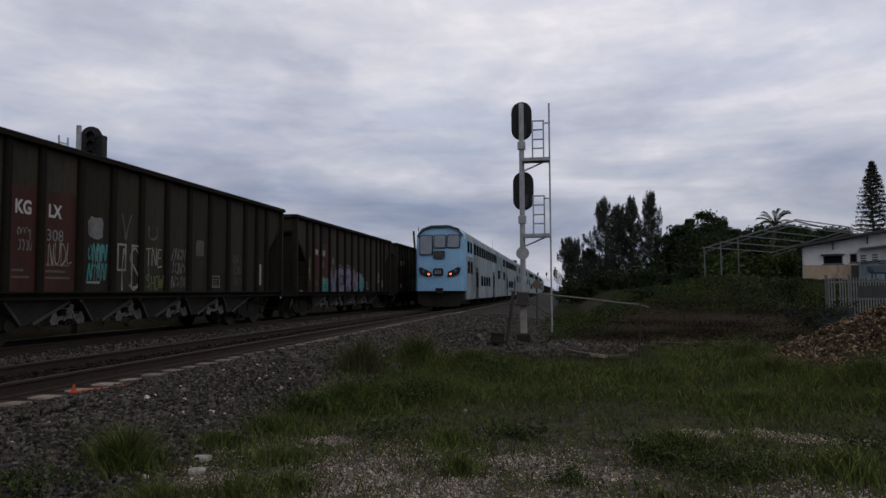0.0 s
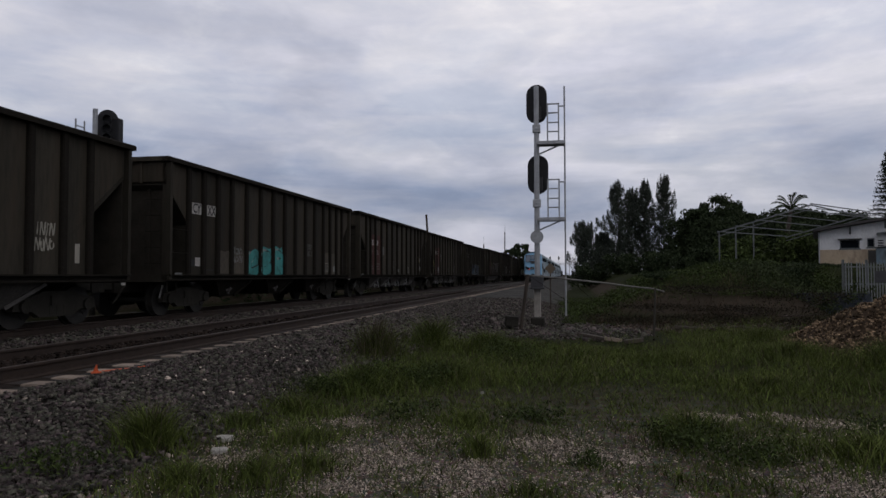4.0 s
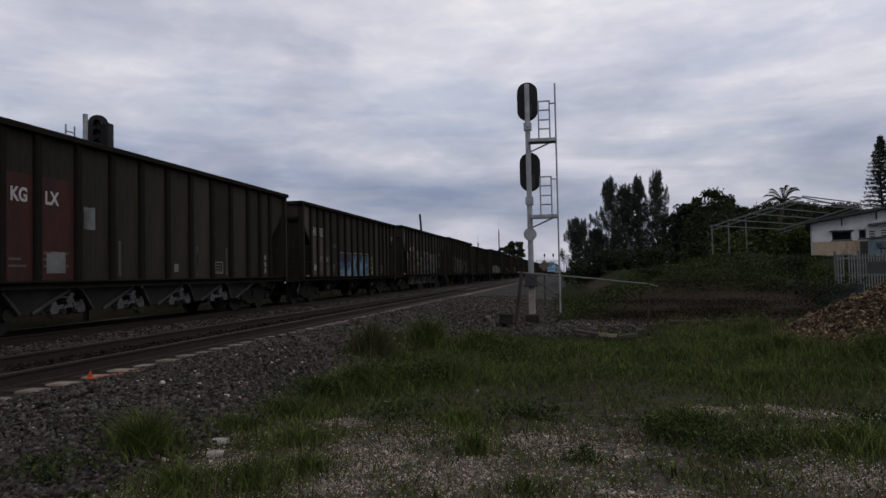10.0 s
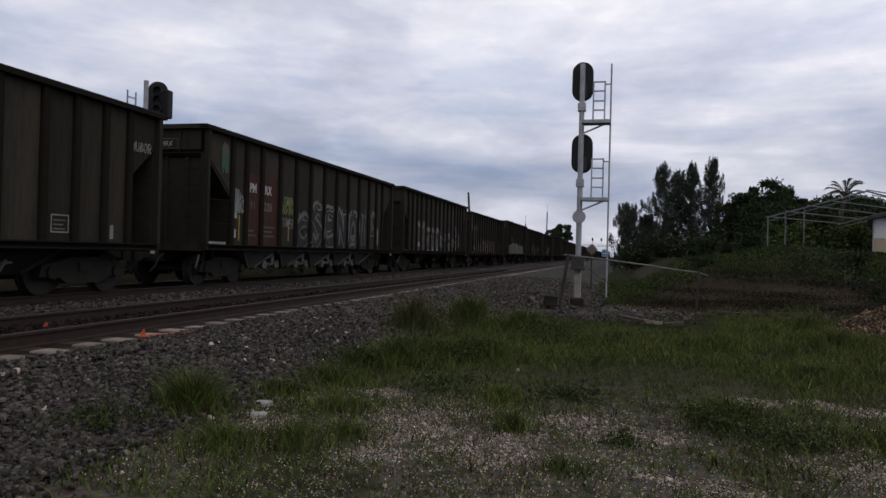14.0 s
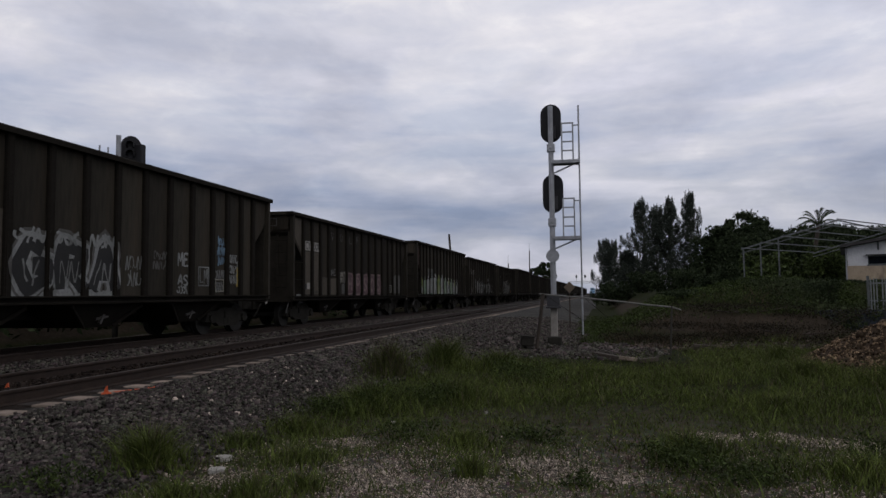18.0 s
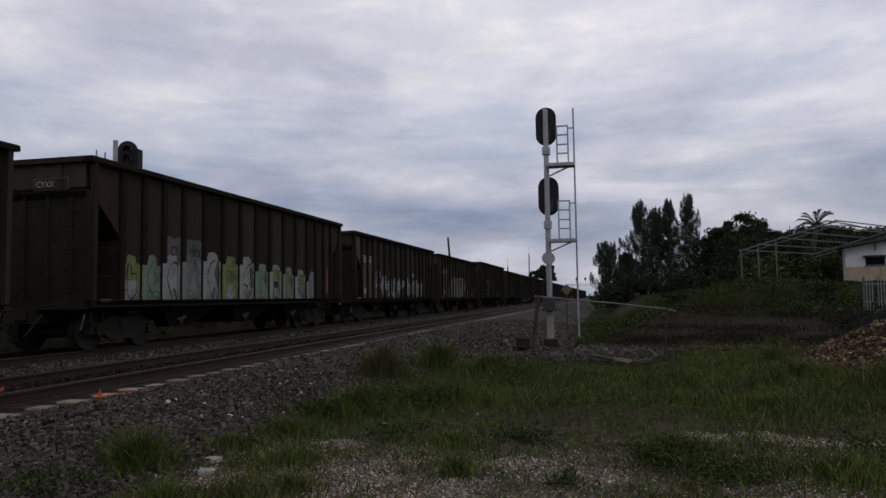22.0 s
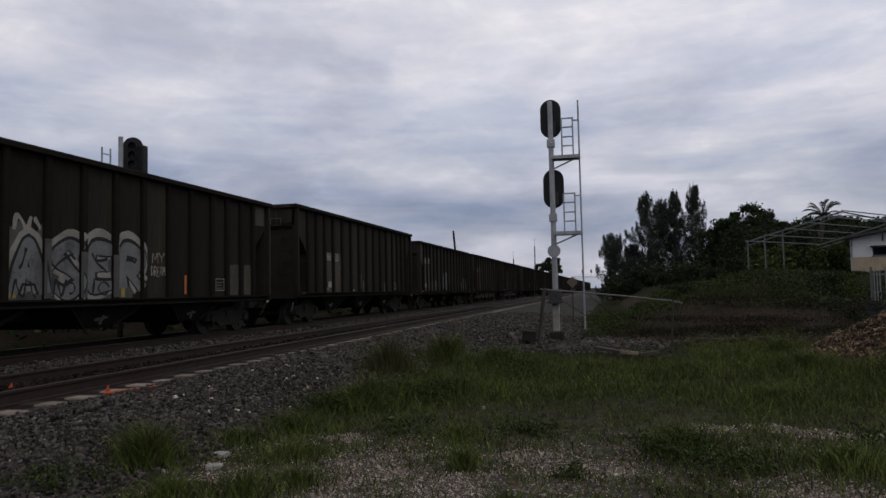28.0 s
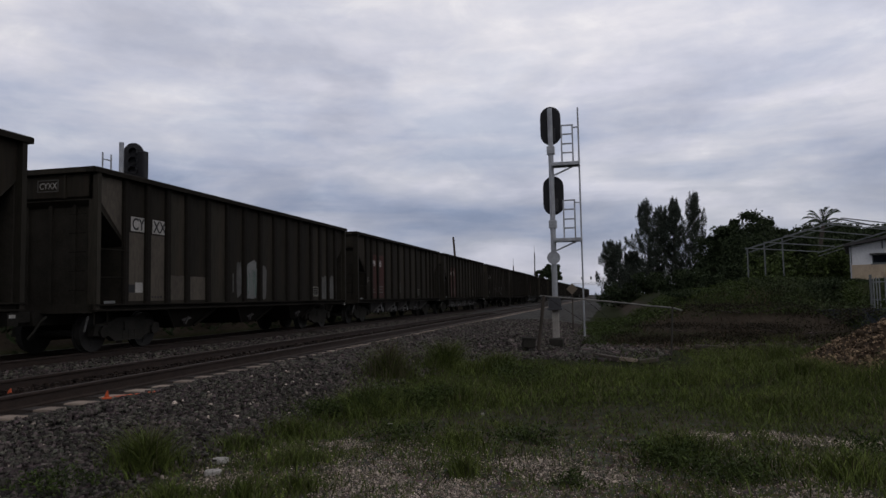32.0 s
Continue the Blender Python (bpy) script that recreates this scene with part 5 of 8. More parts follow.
    for q, hue, top, kind in hues:
        a, b = panel_span(c, q)
        patch(c, "graffiti", a, b, 1.05, top - 0.10, PAINT[hue], 0.0035, 0.08, q + 40)
        blob(c, a + 0.10, b - 0.15, top - 0.35, top + 0.12, hue, q + 60, 0.0052)
        if hue == "lime":
            blob(c, a + 0.02, a + 0.55, 1.07, 1.55, "white", q + 90, 0.0068)
        elif q in (8, 10):
            blob(c, a + 0.05 + 0.3 * (q == 10), b - 0.05, top - 0.45, top - 0.02, "lime", q + 90, 0.0068)
        if q != 5:
            shard(c, kind, a + 0.08, b - 0.10, 1.12, top - 0.08, None, "green" if q % 2 else "black", 0.034, 0.0078)
        if q in (4, 6, 7, 9):
            shard(c, "spear" if q == 6 else "kite", a + 0.5, b - 0.04, 1.45, top - 0.15, "ghost" if q % 4 else "green", "black", 0.03, 0.0078)
        scrawl(c, a + 0.05, b - 0.05, 1.10, 1.35, "green" if q % 3 else "ghost", 2, q + 145, 0.022)
        if q:
            rib_paint(c, q, 1.06, top - 0.14, hue)
    hand(c, "TOP", RIBS_B[5] + 0.16, RIBS_B[6] - 0.12, 1.62, 1.92, "green", 0.04, 44)
    stroke_frame(c, 1.28, 1.72, 1.40, 1.72, "white", 0.03)
    patch(c, "data_plate", 1.33, 1.67, 1.45, 1.67, M_INK, 0.012)
    scribble_block(c, 4.30, 4.60, 1.3, 2.1, "white", 2, 46, 0.03)
    bar(c, 5.90, 1.28, 2.30, "orange", 0.07)
    tan_gusset(c, M_RUSTY)
    end_mark(c, "CYXX", 0.85)
    small_plates(c, 10)

    c = CARS[10]
    tagged(c, "dark hopper car with white plates and white bubble letter graffiti")
    plate_pair(c, "CY", "XX", 0)
    end_mark(c, "CYXX")
    tan_gusset(c)
    patch(c, "painted_patch", *panel_span(c, 2), 1.10, 1.95, M_TAN, 0.0035, 0.02, 3)
    scrawl(c, -4.30, -3.98, 1.78, 2.36, "grey", 2, 49, 0.026)
    blob(c, -4.20, -3.90, 1.60, 1.78, "white", 59)
    blob(c, -3.56, -3.38, 2.05, 2.36, "white", 57)
    boxes = [(-3.45, -2.62, 1.10, 2.15), (-2.58, -1.78, 1.10, 2.12), (-1.58, -0.80, 1.08, 2.16), (-0.62, 0.16, 1.08, 2.16), (1.26, 1.90, 1.12, 2.18), (2.30, 2.88, 1.10, 2.12), (3.20, 3.84, 1.10, 2.14), (4.14, 4.64, 1.12, 2.16)]
    for j, (kind, (a, b, z, e)) in enumerate(zip(("arch", "hook", "spear", "kite", "cup", "arch", "cup", "spear"), boxes)):
        shard(c, kind, a - 0.05, b + 0.12, z, e + 0.05 * (-1) ** j, "white", "black", 0.065)
        if j in (1, 2, 5):
            shard(c, "kite", b - 0.20, b + 0.36, z, e - 0.10, "grey", "black", 0.055, 0.0105)
    blob(c, -2.05, -1.62, 2.16, 2.46, "black", 58, 0.010)
    blob(c, -2.00, -1.70, 2.18, 2.42, "white", 60, 0.0125)
    blob(c, 0.40, 0.78, 1.65, 2.0, "white", 61)
    blob(c, 2.46, 2.86, 2.22, 2.44, "white", 64)
    for j, (y0, y1, z0, z1) in enumerate(boxes):
        hand(c, "XVYTVLYI"[j], y0 + 0.22, y0 + 0.50, z0 + 0.25, z0 + 0.62, "black", 0.03, 160 + j, 0.0165)
        hand(c, "I", y1 - 0.24, y1 - 0.05, z0 + 0.04, z0 + 0.40, "black", 0.05, 180 + j, 0.0165)
    bar(c, 5.62, 1.15, 1.95, "pink", 0.22)
    bar(c, -6.06, 1.35, 2.35, "cream", 0.045)
    small_plates(c, 11)

    c = CARS[11]
    tagged(c, "dark hopper car with white plates and cream block letter graffiti")
    plate_pair(c, "CY", "XX", 0)
    end_mark(c, "CYXX")
    for q in (2, 3):
        patch(c, "painted_patch", *panel_span(c, q), 1.10, 1.75, M_TAN, 0.0035, 0.02, q)
    blob(c, -3.28, -2.97, 1.92, 2.38, "grey", 62)
    blob(c, -3.42, -3.12, 1.80, 1.98, "cream", 63)
    blob(c, -3.28, -2.98, 1.10, 1.56, "grey", 65)
    blob(c, -3.52, -3.40, 1.31, 1.44, "cream", 66)
    for q, top in ((4, 2.42), (5, 2.22), (6, 2.20), (7, 2.05)):
        a, b = panel_span(c, q)
        patch(c, "graffiti", a, b - (0.25 if q == 7 else 0), 1.06, top, PAINT["ghost"], 0.0035, 0.12, q + 50)
        if q < 7:
            rib_paint(c, q + 1, 1.08, top - 0.2, "ghost")
    scrawl(c, -2.62, -1.9, 2.35, 2.62, "cream", 2, 114, 0.07)
    piece(c, "ASER", [(RIBS_B[q] + 0.10, RIBS_B[q + 1] + 0.06, 1.10 + 0.1 * (q > 5), 2.22) for q in (4, 5, 6, 7)], [("cream", 0.58), ("black", 0.36), ("grey", 0.25)], 112)
    for q in (4, 5, 6):
        a, b = panel_span(c, q)
        scrawl(c, a + 0.1, b - 0.1, 1.10, 1.45, "black", 2, q + 115, 0.04, 0.0165)
        scrawl(c, a + 0.05, b - 0.05, 1.6, 2.0, "black", 1, q + 117, 0.035, 0.0165)
    bar(c, -2.72, 1.1, 1.72, "yellow", 0.16)
    bar(c, 0.30, 1.08, 1.52, "yellow", 0.12)
    hand(c, "MY", 1.36, 1.86, 1.86, 2.12, "cream", 0.026, 52)
    hand(c, "DREAM", 1.32, 1.88, 1.56, 1.80, "cream", 0.024, 53)
    bar(c, 2.70, 1.12, 1.60, "orange", 0.09)
    for q in (12, 13):
        patch(c, "painted_patch", *panel_span(c, q), 1.08, 1.95, M_TAN, 0.0035, 0.02, q)
    patch(c, "painted_patch", 6.36, 7.0, 3.2, 3.85, M_TAN, 0.004, 0.05, 8)
    small_plates(c, 12)

    c = CARS[12]
    tagged(c, "plain dark hopper car with white plates on tan panels")
    plate_pair(c, "CY", "XX", 2, 2.34, 0.27)
    for y, z0, z1 in ((-6.05, 1.3, 2.5), (-2.7, 1.15, 1.55), (-0.3, 1.1, 1.6), (2.67, 1.1, 1.5), (5.75, 1.3, 2.0)):
        bar(c, y, z0, z1, "grey", 0.06)
    bar(c, -1.6, 1.14, 1.22, "grey", 0.25)
    bar(c, -4.5, 1.2, 1.3, "grey", 0.3)
    small_plates(c, 13)
    end_mark(c, "CYXX", 0.85)

    c = CARS[13]
    tagged(c, "dark hopper car with white plates and a scrubbed white patch")
    plate_pair(c, "CY", "XX", 0)
    for q in (2, 3):
        patch(c, "painted_patch", *panel_span(c, q), 1.12, 1.72, M_TAN, 0.0035, 0.01, q)
    blob(c, -1.32, -1.02, 1.15, 2.22, "ghost", 70)
    blob(c, -0.76, -0.08, 1.08, 2.26, "grey", 71, 0.0045, 0.4)
    blob(c, 0.20, 0.55, 1.10, 2.16, "ghost", 72)
    scrawl(c, -0.70, -0.15, 1.2, 2.0, "green", 3, 71, 0.02)
    for q in (12, 13):
        a, b = panel_span(c, q)
        patch(c, "painted_patch", a + 0.1, b, 1.10, 1.95, PAINT["ghost"], 0.0035, 0.06, q)
    bar(c, 5.70, 1.13, 1.76, "white", 0.07)
    tan_gusset(c)
    small_plates(c, 14)
    end_mark(c, "CYXX")

    # the cars still far down the line
    for n in range(14, 36):
        c = CARS[n]
        rng = random.Random(n)
        tagged(c, "grimy dark hopper car far down the line" if n % 2 else "dark hopper car with faint pale markings down the line")
        if STYLE[c.name] == "four_bay":
            red_pair(c, "PM", "RX")
        else:
            plate_pair(c, "CY", "XX", 0, 2.70, 0.30, n % 3 == 0)
        ribs = PLAN[STYLE[c.name]][2]
        for q in rng.sample(range(3, len(ribs) - 2), 5):
            a, b = panel_span(c, q)
            patch(c, "painted_patch", a, a + rng.uniform(0.06, 0.3), 1.15, 1.6 + rng.random() * 0.6, PAINT[rng.choice(("ghost", "grey", "ghost"))], 0.004, 0.04, n)
        if n % 4 == 0:
            scrawl(c, ribs[4], ribs[9], 1.2, 2.0, "grey", 9, n, 0.04)
        small_plates(c, n)


decorate()


# ---- double-deck commuter train ----
M_SKY = mat("pale_blue_body_paint", (0.22, 0.42, 0.60), (0.14, 0.31, 0.50), 0.45, 0, 0.8, 12, 0.03, 0.5)
M_SILVER = mat("silver_grey_body_paint", (0.29, 0.335, 0.36), (0.155, 0.185, 0.20), 0.75, 0.0, 0.5, 5, 0.05, 0.12, grime=(0.10, 0.135, 0.14))
M_TEAL = mat("teal_stripe_paint", (0.035, 0.16, 0.17), (0.02, 0.10, 0.11), 0.5, 0, 1, 12, 0.03)
M_GLASS = mat("dark_tinted_glass", (0.010, 0.012, 0.015), (0.006, 0.008, 0.010), 0.6, 0, 2, 10, 0.0, 0.0)
M_PALEGLASS = mat("sky_lit_cab_glass", (0.10, 0.13, 0.17), (0.07, 0.09, 0.12), 0.06, 0, 2, 10, 0.0, 0.8)
M_ROOF = mat("dark_grey_roof", (0.05, 0.055, 0.06), (0.03, 0.033, 0.036), 0.7, 0, 2, 20, 0.1)
M_LAMP = mat("red_tail_lamp_glow", (1.0, 0.09, 0.03), (0.9, 0.07, 0.02), 0.3, 0, 2, 10, 0.0, 0.5, emit=3.5)
M_LOCO = mat("grey_locomotive_paint", (0.11, 0.12, 0.12), (0.06, 0.065, 0.065), 0.6, 0.1, 1, 12, 0.05)
SECTION = [(-1.48, 0.42), (1.48, 0.42), (1.50, 0.9), (1.50, 4.22), (1.41, 4.55), (1.08, 4.84), (0.5, 4.98), (-0.5, 4.98), (-1.08, 4.84), (-1.41, 4.55), (-1.50, 4.22), (-1.50, 0.9)]


def bar_line(s, x0, x1, z0, z1, n, y):
    w = (x1 - x0) / n
    for i in range(n):
        s.box(x0 + i * w + w * 0.18, x0 + (i + 1) * w - w * 0.18, y - 0.012, y, z0, z1)


def passenger_truck(car, y):
    s = Shape()
    for x in (-1.1, 1.1):
        s.plate([(-1.7, 0.36), (-1.5, 0.62), (-0.5, 0.72), (0.5, 0.72), (1.5, 0.62), (1.7, 0.36), (0.6, 0.28), (-0.6, 0.28)], "x", x - 0.08, x + 0.08)
    truck = part("truck", s, M_TRUCK, car)
    truck.location = (0, y, 0)
    for q in (-1.25, 1.25):
        w = part("wheelset", KIT["three_bay"]["wheelset"], None, truck)
        w.location = (0, q, 0.42)


def coach(name, label, cab):
    car = thing(name, pose(NEAR_TRACK, 0, RAIL), label, "passenger car", "commuter train")
    length = 25.6
    s = Shape()
    sec = [(a, max(b, 0.55)) for a, b in SECTION]
    s.plate(sec, "y", 0.9 if cab else 0.15, length - 0.15)
    part("body", s, M_SILVER, car)
    s = Shape()
    s.plate([(-1.1, 4.80), (1.1, 4.80), (0.5, 5.02), (-0.5, 5.02)], "y", 0.9, length - 0.3)
    part("roof", s, M_ROOF, car)
    # side windows, doors and stripes on both sides
    for g in (-1, 1):
        def on_side(nm, y0, y1, z0, z1, material, proud=0.012):
            s = Shape()
            s.box(min(1.44 * g, (1.50 + proud) * g), max(1.44 * g, (1.50 + proud) * g), y0, y1, z0, z1)
            return part(nm, s, material, car)
        if cab:
            on_side("blue_band", 0.95, 4.0, 3.20, 4.20, M_SKY, 0.006)
        for y in (1.3, 2.6):
            on_side("upper_window", y, y + 1.0, 3.42, 4.14, M_GLASS)
        y = 4.5
        while y < 20.5:
            on_side("upper_window", y, y + 1.12, 3.46, 4.14, M_GLASS)
            y += 1.48
        for y in (8.6, 10.3, 12.0, 13.7):
            on_side("lower_window", y, y + 1.25, 1.42, 2.12, M_GLASS)
        for y in (1.5, 2.8, length - 3.8, length - 2.5):
            on_side("side_window", y, y + 0.95, 2.15, 2.90, M_GLASS)
        for y in (5.6, 17.2):
            d = on_side("door", y, y + 1.35, 0.58, 2.65, M_BLACK, 0.008)
            s = Shape()
            for q in (y + 0.2, y + 0.85):
                s.box(min(1.5 * g, 1.525 * g), max(1.5 * g, 1.525 * g), q, q + 0.4, 1.35, 2.3)
            part("door_window", s, M_GLASS, d)
        on_side("stripe", 20.9, 22.0, 2.95, 4.15, M_TEAL, 0.006)
        on_side("stripe", length - 1.3, length - 0.3, 2.2, 4.15, M_TEAL, 0.006)
    for y in (3.6, length - 3.6):
        passenger_truck(car, y)
    if cab:
        # moulded cab end: a slightly leaning, rounded blue nose
        rings = []
        for y, k, lift in ((0.95, 1.0, 0.0), (0.45, 0.995, 0.0), (0.16, 0.97, 0.0), (0.02, 0.90, 0.02), (0.0, 0.80, 0.04)):
            rings.append([(a * k, y + 0.10 * max(0, (b - 2.6)) * (1 if y < 0.5 else 0), 2.6 + (b - 2.6) * (0.5 + 0.5 * k) if b > 2.6 else max(b, 1.08)) for a, b in SECTION])
        s = Shape()
        n = len(SECTION)
        for r in rings:
            s.v += r
        for j in range(len(rings) - 1):
            s.f += [(j * n + i, j * n + (i + 1) % n, (j + 1) * n + (i + 1) % n, (j + 1) * n + i) for i in range(n)]
        s.f.append(tuple((len(rings) - 1) * n + i for i in range(n)))
        part("nose", s, M_SKY, car, "smooth pale blue cab front")
        def face(nm, x0, x1, z0, z1, material, lean=0.0, parent=car, d=0.0, r=0.07):
            yy = lambda z: 0.10 * max(0, z - 2.6) - 0.02 - d
            s = Shape()
            out = [(x0 + r, z0), (x1 - r, z0), (x1, z0 + r), (x1 + lean, z1 - r), (x1 + lean - r, z1), (x0 + lean + r, z1), (x0 + lean, z1 - r), (x0, z0 + r)]
            k = len(out)
            s.add([(a, yy(b) - 0.015, b) for a, b in out] + [(a, yy(b) + 0.09, b) for a, b in out], [tuple(range(k))] + [(i, (i + 1) % k, k + (i + 1) % k, k + i) for i in range(k)])
            return part(nm, s, material, parent)
        for x0, x1, z0 in ((-1.20, -0.48, 3.28), (-0.33, 0.33, 3.68), (0.48, 1.18, 3.68)):
            f = face("window_frame", x0 - 0.05, x1 + 0.05, z0 - 0.05, 4.45, M_BLACK)
            face("window_pane", x0, x1, z0, 4.40, M_PALEGLASS, parent=f, d=0.012)
        f = face("destination_sign", -0.40, 0.32, 3.00, 3.48, M_GREYBOX)
        s = Shape()
        bar_line(s, -0.30, 0.22, 3.14, 3.36, 4, 0.0)
        part("sign_text", s, PAINT["ghost"], f)
        f = face("number_panel", -0.40, 0.22, 1.98, 2.42, M_BLACK, d=0.0)
        s = Shape()
        bar_line(s, -0.30, 0.12, 2.08, 2.32, 3, -0.05)
        part("sign_text", s, PAINT["white"], f)
        for g in (-1, 1):
            s = Shape()
            out = [(g * 0.46, 1.94), (g * 0.52, 2.20), (g * 1.14, 2.50), (g * 1.26, 2.44), (g * 1.18, 2.10), (g * 0.78, 1.93)]
            s.plate(out if g > 0 else out[::-1], "y", -0.04, 0.10)
            f = part("lamp_cluster", s, M_BLACK, car)
            s = Shape()
            s.tube((g * 0.66, -0.07, 2.08), (g * 0.66, 0.0, 2.08), 0.062, n=12)
            part("tail_lamp", s, M_LAMP, f, "glowing red tail lamp")
            s = Shape()
            s.tube((g * 0.96, -0.06, 2.26), (g * 0.96, 0.0, 2.26), 0.10, n=12)
            part("head_lamp", s, M_PALEGLASS, f)
        s = Shape()
        s.plate([(-1.42, 0.32), (1.42, 0.32), (1.42, 1.12), (-1.42, 1.12)], "y", 0.35, 0.9)
        s.plate([(-1.1, 0.16), (1.1, 0.16), (1.3, 0.5), (-1.3, 0.5)], "y", 0.2, 0.5)
        part("pilot", s, M_TRUCK, car)
        s = Shape()
        s.box(-0.2, 0.2, -0.35, 0.1, 0.95, 1.25)
        part("coupler", s, M_BLACK, car)
        s = Shape()
        s.plate([(-1.42, 4.36), (-1.10, 4.82), (-0.5, 5.01), (0.5, 5.01), (1.10, 4.82), (1.42, 4.36), (1.36, 4.32), (1.02, 4.72), (0.5, 4.88), (-0.5, 4.88), (-1.02, 4.72), (-1.36, 4.32)], "y", 0.10, 1.2)
        part("roof_visor", s, M_ROOF, car)
        s = Shape()
        s.tube((-1.35, 0.6, 4.3), (-1.40, 0.6, 5.0), 0.02, n=6)
        s.tube((0.3, 2.5, 4.9), (0.3, 2.5, 5.2), 0.05, n=6)
        part("antenna", s, M_BLACK, car)
    return car


PASSENGER = []


def build_commuter_train():
    first = coach("cab_car", "double-deck cab car with pale blue front and red tail lamps", True)
    PASSENGER.append((first, 0.0))
    mid = coach("coach", "silver grey double-deck coach with teal stripes", False)
    PASSENGER.append((mid, 26.0))
    for i in (2, 3, 4, 5):
        PASSENGER.append((copy_thing(mid, pose(NEAR_TRACK, 26.0 * i, RAIL)), 26.0 * i))
    loco = thing("locomotive", pose(NEAR_TRACK, 104, RAIL), "grey and dark diesel locomotive at the head", "locomotive", "commuter train")
    s = Shape()
    s.plate([(-1.5, 1.1), (1.5, 1.1), (1.5, 3.7), (1.1, 4.35), (-1.1, 4.35), (-1.5, 3.7)], "y", 0.5, 16.0)
    s.plate([(-1.5, 1.1), (1.5, 1.1), (1.5, 2.6), (-1.5, 2.6)], "y", 16.0, 18.0)
    part("body", s, M_LOCO, loco)
    s = Shape()
    s.box(-1.2, 1.2, 1.0, 13.0, 4.35, 4.55)
    for y in (3, 6, 9):
        s.tube((0, y, 4.5), (0, y, 4.8), 0.5, n=12)
    part("roof", s, M_ROOF, loco)
    s = Shape()
    s.box(-1.5, 1.5, 0.2, 18.3, 0.85, 1.10)
    s.box(-1.1, 1.1, 6.0, 12.0, 0.35, 0.85)
    part("frame", s, M_BLACK, loco)
    for y in (3.6, 14.4):
        passenger_truck(loco, y)
    PASSENGER.append((loco, 156.2))


build_commuter_train()


# ---- trackside signal mast, seen from behind ----
def oval(w, h, n=10):
    r = w / 2
    k = h / 2 - r
    return [(r * math.cos(math.pi * i / n), k + r * math.sin(math.pi * i / n)) for i in range(n + 1)] + [(-r * math.cos(math.pi * i / n), -k - r * math.sin(math.pi * i / n)) for i in range(n + 1)]


def signal_mast():
    g = 0.30
    t = thing("signal_mast", pose(-1.22, 22.0, g), "silver railway signal mast with two black oval heads and ladder platforms", "railway signal")
    top = 7.45 - g
    s = Shape()
    s.tube((0, 0, 0.9), (0, 0, top), 0.088, 0.078, n=14)
    part("mast", s, M_GALV, t, smooth=False)
    s = Shape()
    s.box(-0.10, 0.10, -0.09, 0.09, 0.0, 1.0)
    part("base_post", s, M_CONC, t, "pale concrete stub post", bevel=0.015)
    s = Shape()
    s.plate([(-0.20, -0.2), (0.20, -0.2), (0.22, 0.2), (-0.22, 0.2)], "z", -0.35, -0.01)
    part("footing", s, M_TRUCK, t, bevel=0.03)
    for zc, dx in ((6.94 - g, 0.0), (4.72 - g, 0.03)):
        s = Shape()
        s.plate([(a + dx, b + zc) for a, b in oval(0.64, 1.22)], "y", 0.16, 0.19)
        head = part("background", s, M_BLACK, t, "black oval signal background")
        s = Shape()
        s.box(dx - 0.15, dx + 0.15, 0.19, 0.40, zc - 0.42, zc + 0.42)
        for q in (-0.30, 0, 0.30):
            s.tube((dx, 0.38, zc + q), (dx, 0.68, zc + q - 0.03), 0.12, 0.13, n=12)
        part("lamp_housing", s, M_BLACK, head)
        s = Shape()
        s.box(dx - 0.02, dx + 0.14, 0.07, 0.17, zc - 0.5, zc - 0.1)
        part("relay_box", s, M_GREYBOX, head)
    for z in (6.12 - g, 3.80 - g):
        s = Shape()
        s.box(-0.12, 0.12, -0.11, 0.11, z - 0.12, z + 0.12)
        s.tube((0, -0.13, z), (0, -0.10, z), 0.04, n=8)
        part("bracket", s, M_GALV, t, bevel=0.01)
    for z in (5.68 - g, 3.33 - g):
        s = Shape()
        s.box(0.05, 0.88, -0.22, 0.22, z - 0.02, z + 0.02)
        s.beam((0.05, -0.22, z - 0.03), (0.88, -0.22, z - 0.03), 0.04, 0.10)
        s.beam((0.05, 0.22, z - 0.03), (0.88, 0.22, z - 0.03), 0.04, 0.10)
        platform = part("platform", s, M_GALV, t)
        s = Shape()
        s.beam((0.05, 0, z - 0.36), (0.78, 0, z - 0.05), 0.045)
        part("brace", s, M_GALV, platform)
        s = Shape()
        for x in (0.34, 0.68):
            s.beam((x, -0.02, z), (x, -0.02, z + 1.22), 0.045)
        for q in (0.34, 0.62, 0.92, 1.20):
            s.beam((0.34, -0.02, z + q), (0.68, -0.02, z + q), 0.04)
        s.beam((0.68, -0.02, z + 1.12), (0.86, -0.02, z + 1.12), 0.035)
        part("guard_frame", s, M_GALV, platform)
    s = Shape()
    s.tube((0.86, -0.02, 0.05), (0.86, -0.02, 7.42 - g), 0.026, n=8)
    part("conduit_pole", s, M_GALV, t)
    s = Shape()
    s.tube((0, -0.13, 2.76 - g), (0, -0.10, 2.76 - g), 0.20, n=20)
    part("marker_disc", s, M_GALV, t, "round grey marker plate")
    s = Shape()
    s.box(-0.19, 0.19, -0.28, -0.06, 0.92, 1.28)
    s.box(-0.23, 0.23, -0.30, -0.04, 0.86, 0.92)
    part("control_box", s, M_GREYBOX, t, "dark control box", bevel=0.01)
    return t


signal_mast()


